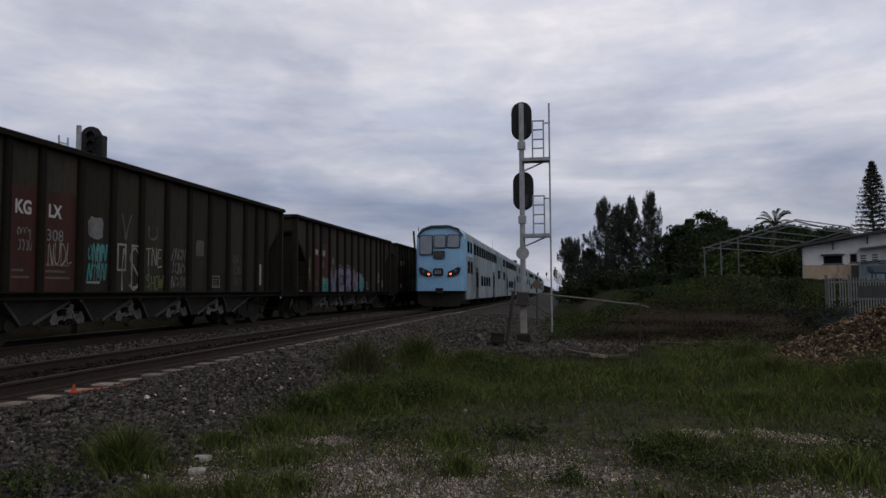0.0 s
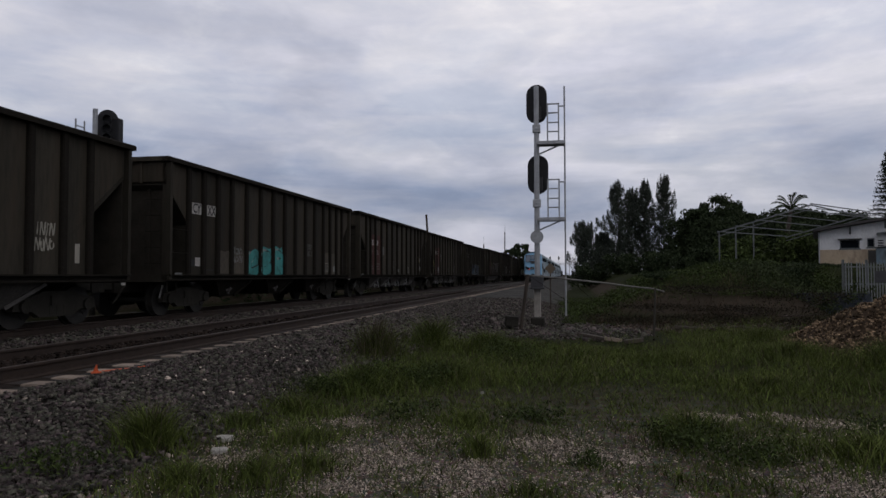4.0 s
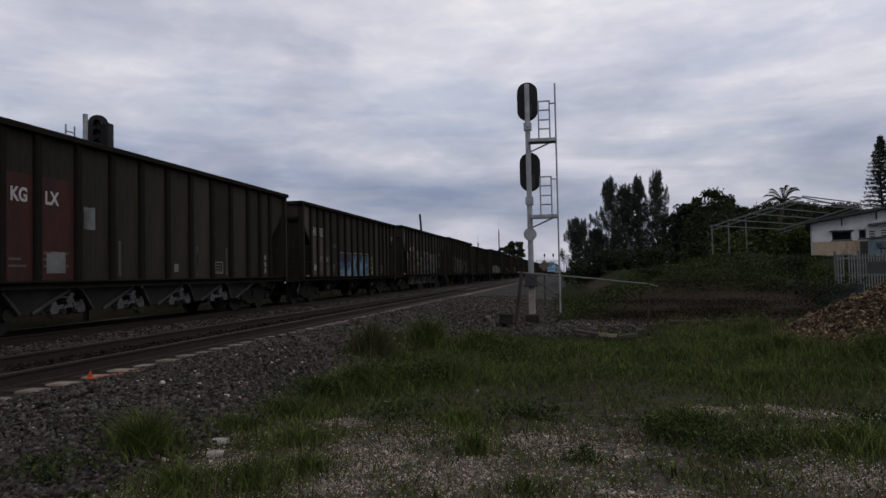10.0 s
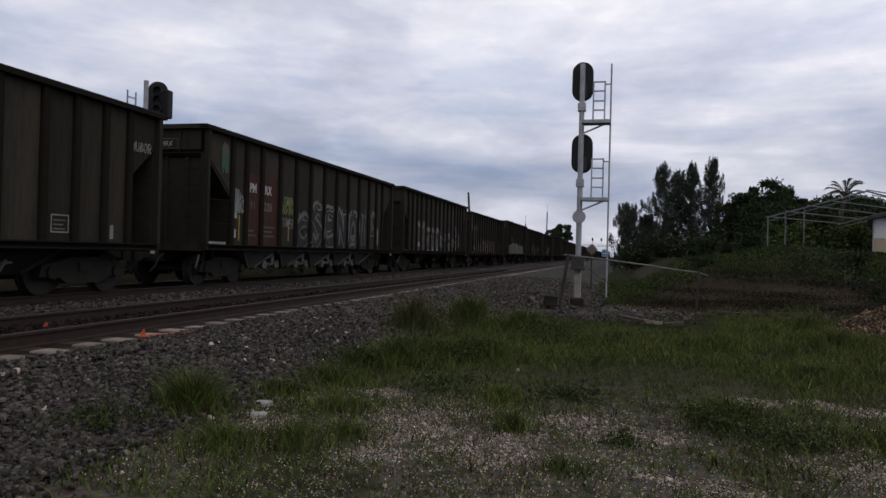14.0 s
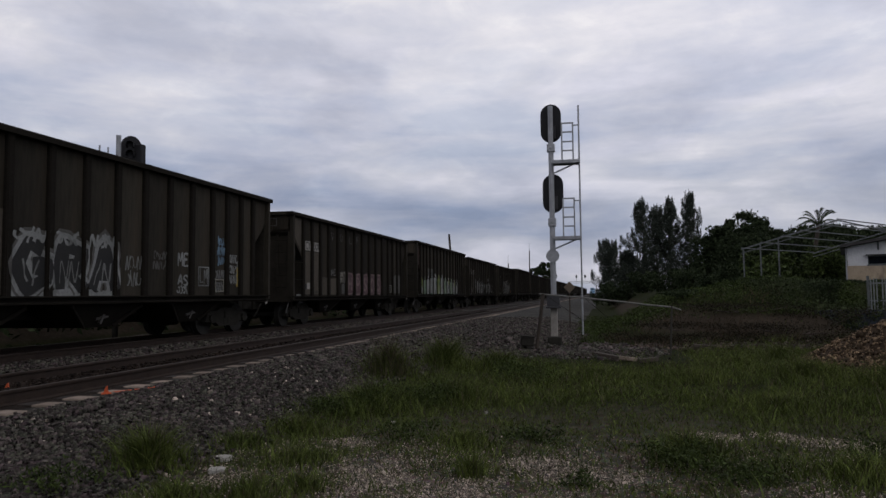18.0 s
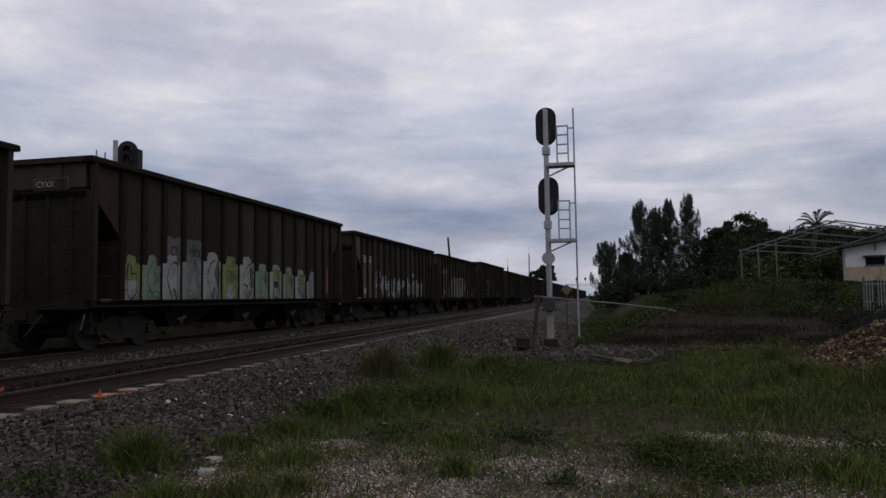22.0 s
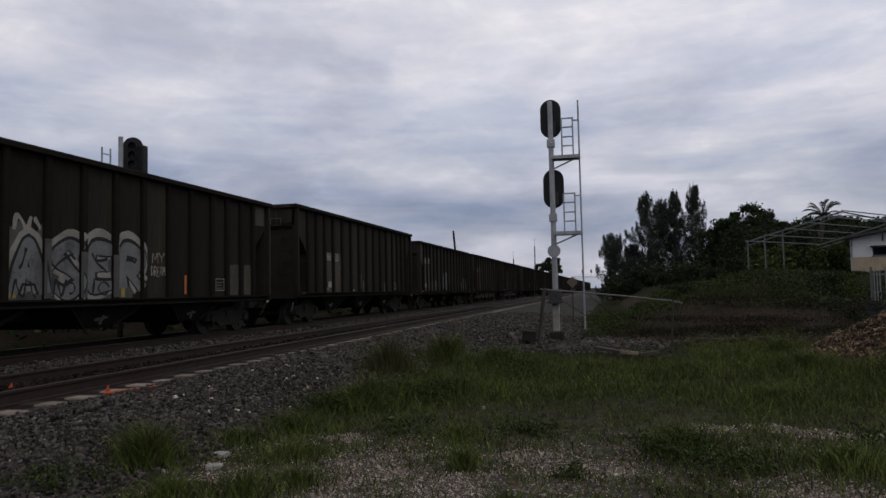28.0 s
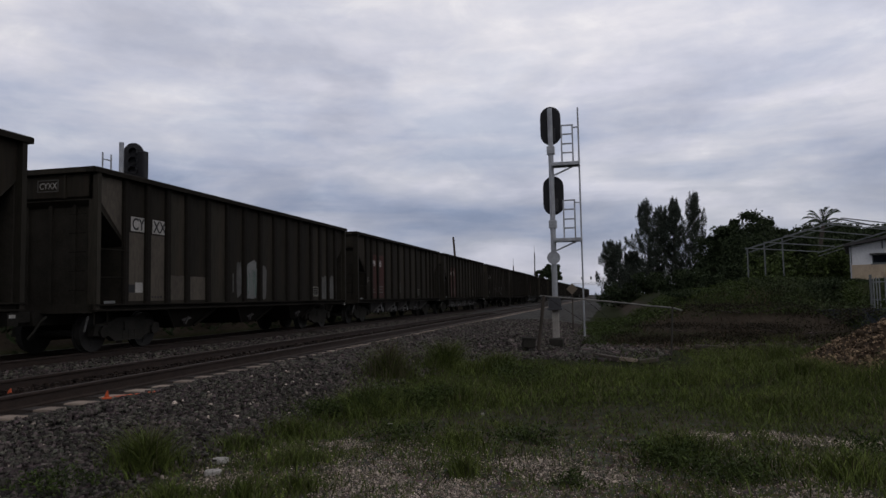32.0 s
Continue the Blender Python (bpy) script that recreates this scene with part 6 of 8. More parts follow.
def far_signal():
    t = thing("signal", pose(-14.6, 19.36, 0.0), "black colour-light signal head beyond the freight train", "railway signal")
    s = Shape()
    s.tube((0, 0, 2.6), (0, 0, 6.74), 0.075, n=12)
    part("mast", s, M_GALV, t)
    # lower mast coloured dark so it does not show under the cars
    s = Shape()
    s.tube((0, 0, 0), (0, 0, 2.6), 0.09, n=12)
    part("mast_foot", s, M_TRUCK, t, "darker lower part of the mast")
    s = Shape()
    zc = 6.22
    s.plate([(a, b + zc) for a, b in oval(0.60, 1.22)], "y", -0.03, 0.03)
    plate = part("background", s, M_BLACK, t)
    plate.location, plate.rotation_euler = (0.06, 0.52, 0), (0, 0, radians(28))
    for q in (-0.30, 0.0, 0.30):
        s = Shape()
        n = 14
        ring = [(math.cos(a), math.sin(a)) for a in [math.pi * (-0.15 + 1.3 * i / n) for i in range(n + 1)]]
        for (a, b), (c, d) in zip(ring, ring[1:]):
            s.add([(a * 0.13, -0.02, zc + q + b * 0.13), (c * 0.13, -0.02, zc + q + d * 0.13), (c * 0.12, -0.26, zc + q + d * 0.13 - 0.02), (a * 0.12, -0.26, zc + q + b * 0.13 - 0.02)], [(0, 1, 2, 3)])
        hood = part("hood", s, M_GREYBOX, plate)
        s = Shape()
        s.tube((0, -0.05, zc + q), (0, -0.035, zc + q), 0.105, n=16)
        part("lens", s, M_GREYBOX, plate, "unlit signal lens")
    s = Shape()
    s.box(0.16, 0.44, 0.52, 0.78, 5.66, 6.56)
    part("relay_case", s, M_BLACK, t, bevel=0.03)
    s = Shape()
    for y in (-0.86, -0.48):
        s.beam((0, y, 5.4), (0, y, 6.26), 0.035)
    s.beam((0, -0.86, 6.06), (0, -0.48, 6.06), 0.03)
    s.beam((0, -0.86, 5.62), (0, -0.0, 5.62), 0.05)
    part("guard_frame", s, M_GALV, t)
    s = Shape()
    s.box(-0.3, 0.3, -0.3, 0.3, -0.3, 0.12)
    part("footing", s, M_GREYBOX, t)


far_signal()


M_FRAMEPIPE = mat("dull_weathered_pipe", (0.17, 0.165, 0.15), (0.10, 0.095, 0.085), 0.7, 0.2, 4, 30, 0.1)


# ---- broken fence, timbers and small things by the mast ----
def sagging_fence():
    t = thing("broken_fence", pose(0, 20.0, 0), "broken fence with leaning posts and one long sagging top rail", "fence")
    z0 = lambda x, y: float(ground_z(x, 20.0 + y))
    s = Shape()
    s.tube((-1.62, 0, z0(-1.62, 0) - 0.2), (-1.38, 0, 1.60), 0.055, 0.05, n=8)
    part("post", s, M_BARK, t, "leaning weathered post")
    s = Shape()
    s.tube((1.84, -1.6, z0(1.84, -1.6) - 0.2), (2.05, -0.1, 1.22), 0.026, n=8)
    part("post", s, M_TRUCK, t, "leaning weathered post")
    s = Shape()
    pts = [(-1.5, 0.0, 1.60), (-0.4, 0, 1.49), (0.8, 0, 1.36), (1.5, 0, 1.265), (2.05, 0, 1.21), (2.3, 0.05, 1.13)]
    for a, b in zip(pts, pts[1:]):
        s.tube(a, b, 0.022, n=8, caps=True)
    part("top_rail", s, M_FRAMEPIPE, t, "bent galvanised pipe")
    s = Shape()
    for a, b in ((-1.3, 0.4), (-0.2, 1.0)):
        s.tube((a, 0.0, 1.55 - 0.1 * (a + 1.3)), (b, 0.5, 0.35), 0.006, n=5)
    part("wire", s, M_RIB, t)


sagging_fence()


def crate():
    t = thing("relay_crate", pose(-1.86, 20.0, 0.16, 4, 5, 12), "dark broken box lying by the mast", "box")
    s = Shape()
    s.box(-0.18, 0.18, -0.16, 0.16, 0.0, 0.25)
    part("body", s, M_TRUCK, t, bevel=0.02)
    s = Shape()
    s.box(-0.19, 0.19, -0.17, 0.17, 0.252, 0.28)
    part("lid", s, M_TRUCK, t)


crate()


def timber(x, y, turn, length, tilt, label, material=M_WOODROT):
    t = thing("old_timber", pose(x, y, float(ground_z(x, y)) + 0.02, 0, tilt, turn), label, "timber", "scrap timbers by the fence")
    s = Shape()
    s.plate([(-length / 2, -0.09), (length / 2 - 0.1, -0.08), (length / 2, 0.02), (length / 2 - 0.05, 0.09), (-length / 2 + 0.06, 0.10)], "z", 0.0, 0.09)
    part("beam", s, material, t, bevel=0.012)


timber(0.35, 17.9, -38, 0.9, 5, "grey rotten sleeper lying in the grass")
timber(1.25, 17.0, 12, 0.5, -6, "split rotten plank lying in the grass")
timber(0.80, 17.3, 24, 0.5, 8, "short broken timber end", M_TIE)


def diamond_sign():
    t = thing("track_sign", pose(-1.10, 30.0, 0.35), "small buff diamond sign on a thin post", "sign")
    s = Shape()
    s.tube((0, 0, -0.2), (0, 0, 1.5), 0.03, n=8)
    part("post", s, M_WOODROT, t)
    s = Shape()
    s.plate([(0, 1.27), (0.24, 1.51), (0, 1.75), (-0.24, 1.51)], "y", -0.05, -0.03)
    part("plate", s, mat("faded_buff_sign", (0.13, 0.10, 0.07), (0.08, 0.062, 0.045), 0.7, 0, 3, 20, 0.05), t)


diamond_sign()


def marker(x, y, turn, label):
    t = thing("survey_marker", pose(x, y, RAIL - 0.172, 0, 0, turn), label, "marker", "orange survey markers on the near track")
    s = Shape()
    s.plate([(-0.04, 0.0), (0.04, 0.0), (0.018, 0.045), (0.012, 0.105), (-0.010, 0.085), (-0.024, 0.045)], "y", -0.02, 0.02)
    part("flag", s, M_ORANGE, t, "orange spike")
    s = Shape()
    s.box(-0.06, 0.06, -0.05, 0.05, 0.0, 0.015)
    part("foot", s, M_ORANGE, t)


marker(-5.99, 7.97, 38, "small orange survey marker standing on a sleeper end")
marker(-7.58, 8.05, 30, "small orange survey marker between the rails")


def paint_stroke():
    s = Shape()
    s.plate([(-6.02, 8.12), (-5.94, 8.08), (-5.70, 8.66), (-5.78, 8.72), (-5.86, 8.45)], "z", RAIL - 0.168, RAIL - 0.164)
    ob = part("paint_mark", s, M_ORANGE)
    tagged(ob, "orange paint stroke sprayed across sleeper ends", "paint mark")


paint_stroke()


# ---- lot on the bank: steel frame, house, shed, fence ----
M_FRAME = mat("dull_grey_steel_frame", (0.12, 0.13, 0.13), (0.07, 0.075, 0.075), 0.6, 0.3, 3, 30, 0.08)
M_WHITEWALL = mat("stained_white_render", (0.62, 0.62, 0.62), (0.46, 0.46, 0.46), 0.85, 0, 0.9, 18, 0.2, 0.2, grime=(0.40, 0.39, 0.37), stretch=(1, 1, 0.4))
M_CREAM = mat("stained_cream_wall", (0.42, 0.34, 0.24), (0.26, 0.20, 0.14), 0.85, 0, 1.2, 18, 0.2, 0.2, grime=(0.16, 0.12, 0.09), stretch=(1, 1, 0.5))
M_BLUEWALL = mat("faded_blue_sheeting", (0.20, 0.28, 0.33), (0.13, 0.19, 0.23), 0.6, 0.2, 1.2, 18, 0.1, grime=(0.10, 0.12, 0.13))
M_ROOFDARK = mat("dark_bitumen_roof", (0.05, 0.048, 0.046), (0.03, 0.028, 0.027), 0.85, 0, 2, 25, 0.3)
M_PICKET = mat("grey_painted_pickets", (0.19, 0.20, 0.205), (0.09, 0.095, 0.10), 0.7, 0, 3, 30, 0.1)
M_TANK = mat("slate_blue_tank", (0.07, 0.095, 0.11), (0.045, 0.06, 0.07), 0.6, 0, 2, 20, 0.1)


def steel_frame():
    t = thing("steel_frame", pose(0, 0, 0), "bare grey steel roof frame of an unfinished shelter on posts", "shelter frame")
    a, b = Vector((8.63, 46.4, 4.20)), Vector((14.05, 46.4, 5.82))
    d = Vector((5.9, 7.0, 0.0))
    ground = lambda p: float(ground_z(p.x, p.y)) - 0.3

    def bar(name, p, q, w, h=None):
        s = Shape()
        s.beam(p, q, w * 0.62, (h or w) * 0.62)
        part(name, s, M_FRAME, t)
    for off in (Vector((0, 0, 0)), d):
        bar("rafter", a + off, b + off, 0.11, 0.14)
        bar("rafter", a + off + Vector((0, 0, -0.24)), b + off + Vector((0, 0, -0.24)), 0.08)
    bar("rafter", b, b + Vector((6.0, 0, -1.6)), 0.10, 0.12)
    bar("rafter", b + d, b + d + Vector((6.0, 0, -1.6)), 0.10, 0.12)
    for k in (0.0, 0.2, 0.42, 0.62, 0.82, 1.0):
        p = a.lerp(b, k)
        bar("purlin", p + Vector((0, 0, 0.08)), p + d + Vector((0, 0, 0.08)), 0.07, 0.10)
    bar("purlin", b + Vector((0.3, 0, -0.22)), b + d + Vector((0.3, 0, -0.22)), 0.06, 0.08)
    for off in (Vector((0, 0, 0)), d):
        for k in (0.02, 0.2, 0.39):
            p = a.lerp(b, k) + off
            if off.length:
                continue
            bar("post", Vector((p.x, p.y, ground(p))), p, 0.11)
    return t


steel_frame()


def slab():
    s = Shape()
    s.box(7.3, 11.2, 44.4, 45.0, 1.3, 2.02)
    tagged(part("low_wall", s, M_CONC, None, bevel=0.03), "low grey concrete kerb wall beside the steel frame", "wall")


slab()


def house():
    t = thing("house", pose(13.45, 42.9, 1.7, 0, 0, -17), "single-storey house with stained white upper and cream lower walls", "house")

    def bit(name, box, material, parent=t, label="", bevel=0.0):
        s = Shape()
        s.box(*box)
        return part(name, s, material, parent, label, bevel)
    # front wall with the window openings left through it
    s = Shape()
    def top(x):
        return 2.30 + 0.165 * x
    cuts = [(0.95, 1.90, 1.30, 1.78), (2.25, 2.60, 1.36, 1.86)]
    xs = [0.0, 0.95, 1.90, 2.25, 2.60, 9.0]
    for x0, x1 in zip(xs, xs[1:]):
        hole = [c for c in cuts if c[0] == x0]
        if hole:
            c = hole[0]
            s.plate([(x0, 1.26), (x1, 1.26), (x1, c[2]), (x0, c[2])], "y", 0, 0.2)
            s.plate([(x0, c[3]), (x1, c[3]), (x1, top(x1)), (x0, top(x0))], "y", 0, 0.2)
        else:
            s.plate([(x0, 1.26), (x1, 1.26), (x1, top(x1)), (x0, top(x0))], "y", 0, 0.2)
    s.box(0.0, 0.2, 0.2, 9.0, 0.0, 2.3)
    s.box(8.8, 9.0, 0.2, 9.0, 0.0, 3.7)
    s.plate([(0.2, 0.0), (8.8, 0.0), (8.8, top(8.8)), (0.2, top(0.2))], "y", 8.8, 9.0)
    part("wall", s, M_WHITEWALL, t)
    bit("lower_wall", (-0.06, 2.75, -0.05, 0.2, 0.0, 1.26), M_CREAM, label="stained cream lower wall", bevel=0.01)
    bit("lower_wall", (2.75, 9.0, -0.03, 0.2, 0.0, 1.26), M_BLUEWALL, label="faded blue lower wall")
    bit("door", (2.28, 2.70, -0.075, -0.052, 0.05, 1.20), M_ROOFDARK)
    bit("pipe", (-0.10, -0.03, -0.12, -0.06, 0.0, 2.25), M_GALV)
    for c in cuts:
        s = Shape()
        for bx in ((c[0], c[1], 0.03, 0.10, c[2], c[2] + 0.05), (c[0], c[1], 0.03, 0.10, c[3] - 0.05, c[3]), (c[0], c[0] + 0.05, 0.03, 0.10, c[2] + 0.05, c[3] - 0.05), (c[1] - 0.05, c[1], 0.03, 0.10, c[2] + 0.05, c[3] - 0.05)):
            s.box(*bx)
        w = part("window", s, M_FRAME, t)
        bit("pane", (c[0] + 0.05, c[1] - 0.05, 0.06, 0.08, c[2] + 0.05, c[3] - 0.05), M_GLASS, w)
        bit("sill", (c[0] - 0.06, c[1] + 0.06, -0.06, 0.05, c[2] - 0.06, c[2]), M_FRAME, w)
    bit("awning", (0.85, 2.0, -0.30, 0.0, 1.80, 1.85), M_ROOFDARK)
    for x0, z0 in ((2.75, 1.42), (3.30, 1.46)):
        s = Shape()
        for j in range(3):
            s.box(x0, x0 + 0.26, -0.02, 0.0, z0 + 0.13 * j, z0 + 0.13 * j + 0.07)
        part("vent", s, M_ROOFDARK, t)
    s = Shape()
    s.plate([(2.7, 2.06), (6.0, 2.42), (6.0, 2.50), (2.7, 2.13)], "y", -0.55, 0.0)
    part("canopy", s, M_FRAME, t)
    s = Shape()
    s.plate([(-0.35, 2.27), (9.2, 3.84), (9.2, 3.98), (-0.35, 2.41)], "y", -0.55, 9.3)
    roof = part("roof", s, M_ROOFDARK, t)
    for x in (1.45, 3.10, 4.9):
        s = Shape()
        s.beam((x, -0.02, top(x) - 0.42), (x, -0.45, top(x) - 0.06), 0.06)
        s.beam((x, -0.02, top(x) - 0.45), (x, -0.02, top(x) - 0.05), 0.06)
        part("bracket", s, M_FRAME, roof)
    return t


house()


def blue_shed():
    t = thing("blue_shed", pose(15.45, 38.2, 1.80), "low shed of faded blue corrugated sheeting", "shed")
    s = Shape()
    x = 0.0
    wave = [(0.10 * i, 0.0 if i % 2 == 0 else -0.03) for i in range(47)]
    s.plate(wave + [(a, b + 0.012) for a, b in reversed(wave)], "z", 0.0, 1.22)
    part("front_sheeting", s, M_BLUEWALL, t)
    s = Shape()
    s.box(0, 0.05, 0.03, 2.5, 0, 1.15)
    s.box(4.55, 4.6, 0.03, 2.5, 0, 1.28)
    s.box(0.05, 4.55, 2.45, 2.5, 0, 1.2)
    part("wall", s, M_BLUEWALL, t)
    s = Shape()
    s.plate([(-0.1, 1.18), (4.7, 1.33), (4.7, 1.38), (-0.1, 1.23)], "y", -0.12, 2.6)
    part("roof", s, M_FRAME, t)


blue_shed()


def tank():
    t = thing("water_tank", pose(15.0, 37.0, 2.15), "small slate-blue tank on a stand", "tank")
    s = Shape()
    s.plate([(-0.50, 0.45), (-0.42, 0.22), (0.30, 0.18), (0.50, 0.38), (0.52, 0.62), (-0.50, 0.60)], "y", -0.3, 0.3)
    part("body", s, M_TANK, t, bevel=0.04)
    s = Shape()
    for x in (-0.3, 0.3):
        for y in (-0.2, 0.2):
            s.beam((x, y, -0.5), (x, y, 0.3), 0.06)
    part("stand", s, M_FRAME, t)
    s = Shape()
    s.tube((0.1, 0, 0.62), (0.1, 0, 0.70), 0.16, n=12)
    part("lid", s, M_TANK, t)


tank()


def picket_fence():
    t = thing("picket_fence", pose(0, 27.5, 0), "grey metal picket fence with two rails behind the rubble", "fence")
    for z in (0.55, 1.25, 1.86):
        s = Shape()
        s.beam((9.35, 0.03, z), (16.0, 0.03, z), 0.03, 0.04)
        part("rail", s, M_PICKET, t)
    s = Shape()
    s.plate([(0.0, 0.0), (0.036, 0.0), (0.036, 1.95), (0.018, 2.03), (0.0, 1.95)], "y", -0.012, 0.008)
    me = s.mesh("picket", M_PICKET)
    rng = random.Random(5)
    x = 9.40
    while x < 16.0:
        if rng.random() > 0.06:
            o = part("picket", me, None, t)
            o.location = (x, 0, 0.0 + rng.uniform(-0.02, 0.02))
        x += 0.092
    for x in (9.35, 10.12, 12.6, 15.2):
        s = Shape()
        s.beam((x, 0.06, 0.0), (x, 0.06, 2.12), 0.07)
        part("post", s, M_FRAME, t)
    s = Shape()
    s.box(10.35, 12.1, -0.02, -0.014, 1.30, 1.72)
    part("dark_sheet", s, M_GREYBOX, t, "dark sheet wired to the pickets")


picket_fence()


# ---- poles and the signal gantry down the line ----
def utility_pole(x, y, h, lean, arms, label, rod=True):
    t = thing("utility_pole", pose(x, y, 0, 0, lean, 0), label, "pole", "poles along the line")
    s = Shape()
    s.tube((0, 0, -0.3), (0, 0, h), 0.16, 0.11, n=9)
    part("pole", s, M_BARK, t)
    if arms:
        s = Shape()
        s.beam((-0.9, 0, h - 0.6), (0.9, 0, h - 0.6), 0.10)
        for q in (-0.8, -0.3, 0.3, 0.8):
            s.tube((q, 0, h - 0.55), (q, 0, h - 0.35), 0.04, n=6)
        part("crossarm", s, M_BARK, t)
    elif rod:
        s = Shape()
        s.tube((0, 0, h), (0, 0, h + 1.6), 0.03, n=6)
        part("aerial", s, M_GALV, t)


utility_pole(-15.55, 76.0, 8.25, -4.0, False, "short leaning timber pole beyond the freight train", False)
utility_pole(-15.6, 158.0, 11.2, 0.5, False, "slim timber pole with an aerial rod")
utility_pole(-18.2, 143.0, 7.8, -1.0, False, "low timber pole far down the line")


def gantry():
    t = thing("signal_gantry", pose(0, 420, 0), "distant grey signal gantry spanning the tracks", "signal gantry")
    for x in (-19.5, -3.5):
        for y in (0, 1.2):
            s = Shape()
            s.beam((x, y, 0), (x, y, 8.4), 0.35)
            part("leg", s, M_GALV, t)
    s = Shape()
    for z in (7.5, 8.4):
        s.beam((-19.7, 0, z), (-3.3, 0, z), 0.2)
    for i in range(9):
        s.beam((-19.5 + 2 * i, 0, 7.5), (-18.5 + 2 * i, 0, 8.4), 0.12)
    part("bridge", s, M_GALV, t)
    for x in (-14.6, -9.6, -5.2):
        s = Shape()
        s.beam((x, -0.3, 8.4), (x, -0.3, 12.2), 0.2)
        m = part("signal_post", s, M_GALV, t)
        s = Shape()
        s.plate([(a + x, b + 11.4) for a, b in oval(0.9, 1.9)], "y", -0.6, -0.4)
        part("signal_head", s, M_BLACK, m)


gantry()


# ---- trees ----
def leaf_cloud(name, centres, spread, n, size, rng, material, long=1.0, droop=0.0, parent=None, label=""):
    """Many small leaf faces scattered round the given clump centres."""
    centres = np.asarray(centres, float)
    spread = np.broadcast_to(np.asarray(spread, float), centres.shape)
    idx = rng.integers(0, len(centres), n)
    p = centres[idx] + np.clip(rng.normal(0, 1, (n, 3)), -1.7, 1.7) * spread[idx] * 0.5
    u = rng.normal(0, 1, (n, 3))
    u[:, 2] -= droop * 3
    u /= np.linalg.norm(u, axis=1)[:, None]
    w = np.cross(u, rng.normal(0, 1, (n, 3)))
    w /= np.linalg.norm(w, axis=1)[:, None]
    s = size * rng.uniform(0.6, 1.4, n)[:, None]
    a = p - u * s * long
    b = p + u * s * long
    verts = np.stack([a, p + w * s * 0.5, b, p - w * s * 0.5], 1).reshape(-1, 3)
    quads = np.arange(4 * n).reshape(-1, 4)
    return part(name, mesh_arrays(name, verts, quads, material), None, parent, label)


def trunk_and_limbs(t, h, r, limbs, rng, base=-0.3):
    s = Shape()
    pts = [Vector((rng.normal(0, 0.05) * i, rng.normal(0, 0.05) * i, base + (h - base) * i / 5)) for i in range(6)]
    for i, (a, b) in enumerate(zip(pts, pts[1:])):
        s.tube(a, b, r * (1 - 0.16 * i), r * (1 - 0.16 * (i + 1)), n=8)
    part("trunk", s, M_BARK, t)
    for a, b in limbs:
        s = Shape()
        m = Vector(a).lerp(Vector(b), 0.5) + Vector((0, 0, 0.15))
        s.tube(a, m, r * 0.42, r * 0.28, n=6)
        s.tube(m, b, r * 0.28, r * 0.08, n=6)
        part("limb", s, M_BARK, t)


def casuarina(x, y, h, wide, seed, label, round_top=False):
    """Upswept plumes of fine needles on thin limbs, with gaps between them."""
    rng = np.random.default_rng(seed)
    z = float(ground_z(x, y))
    t = thing("casuarina_tree", pose(x, y, z), label, "tree", "casuarinas beside the line")
    limbs, centres, spread = [], [], []
    for i in range(74):
        k = 0.06 + 0.88 * i / 73
        a = rng.uniform(0, 2 * math.pi)
        taper = math.sqrt(max(0.0, 1 - k ** 3)) if round_top else min(1.0, 1.45 * (1.0 - k) ** 0.75)
        reach = wide * taper * rng.uniform(0.30, 1.0)
        base = Vector((0, 0, h * k * 0.93))
        end = Vector((math.cos(a) * reach, math.sin(a) * reach, h * k + reach * 0.35))
        tip = end + Vector((math.cos(a) * 0.2 * reach, math.sin(a) * 0.2 * reach, rng.uniform(0.3, 0.9)))
        tip.z = min(tip.z, h)
        if i % 4 == 0:
            limbs.append((base[:], end[:]))
        for f in (0.35, 0.6, 0.85):
            side = Vector((rng.normal(0, 0.18), rng.normal(0, 0.18), rng.normal(0, 0.12)))
            centres.append((base.lerp(end, f) + side)[:])
            spread.append((0.34, 0.34, 0.46))
        for f in (0.1, 0.5, 0.9):
            centres.append(end.lerp(tip, f)[:])
            q = 0.34 * (1 - 0.7 * f)
            spread.append((q, q, 0.40))
    for k in np.linspace(0.86, 1.0, 6):
        centres.append((rng.normal(0, 0.05), rng.normal(0, 0.05), h * k))
        spread.append((0.06 + 1.9 * (1 - k), 0.06 + 1.9 * (1 - k), 0.45))
    trunk_and_limbs(t, h * 0.97, 0.15, limbs, rng)
    leaf_cloud("crown", centres, spread, 22000, 0.040, rng, M_NEEDLE, 4.2, -0.35, t, "feathery grey-green needle crown")


def broadleaf(x, y, h, wide, seed, label, n=15000, low=0.12, leaf=0.135):
    rng = np.random.default_rng(seed)
    z = float(ground_z(x, y))
    t = thing("broadleaf_tree", pose(x, y, z), label, "tree", "dark trees behind the lot")
    centres, spread, limbs = [], [], []
    for i in range(64):
        a = rng.uniform(0, 2 * math.pi)
        k = rng.uniform(low, 0.97)
        reach = wide * math.sqrt(max(0.05, 1 - ((k - 0.50) / 0.54) ** 2)) * rng.uniform(0.45, 1.12)
        c = (math.cos(a) * reach, math.sin(a) * reach, h * k + rng.normal(0, 0.15))
        centres.append(c)
        q = rng.uniform(0.35, 0.95)
        spread.append((q * 1.3, q * 1.3, q * 0.75))
        if i % 10 == 0:
            limbs.append(((0, 0, h * k * 0.6), c))
    trunk_and_limbs(t, h * 0.7, 0.28, limbs, rng)
    leaf_cloud("crown", centres, spread, n, leaf, rng, M_LEAF, 1.0, 0.1, t, "dense dark leaf crown")


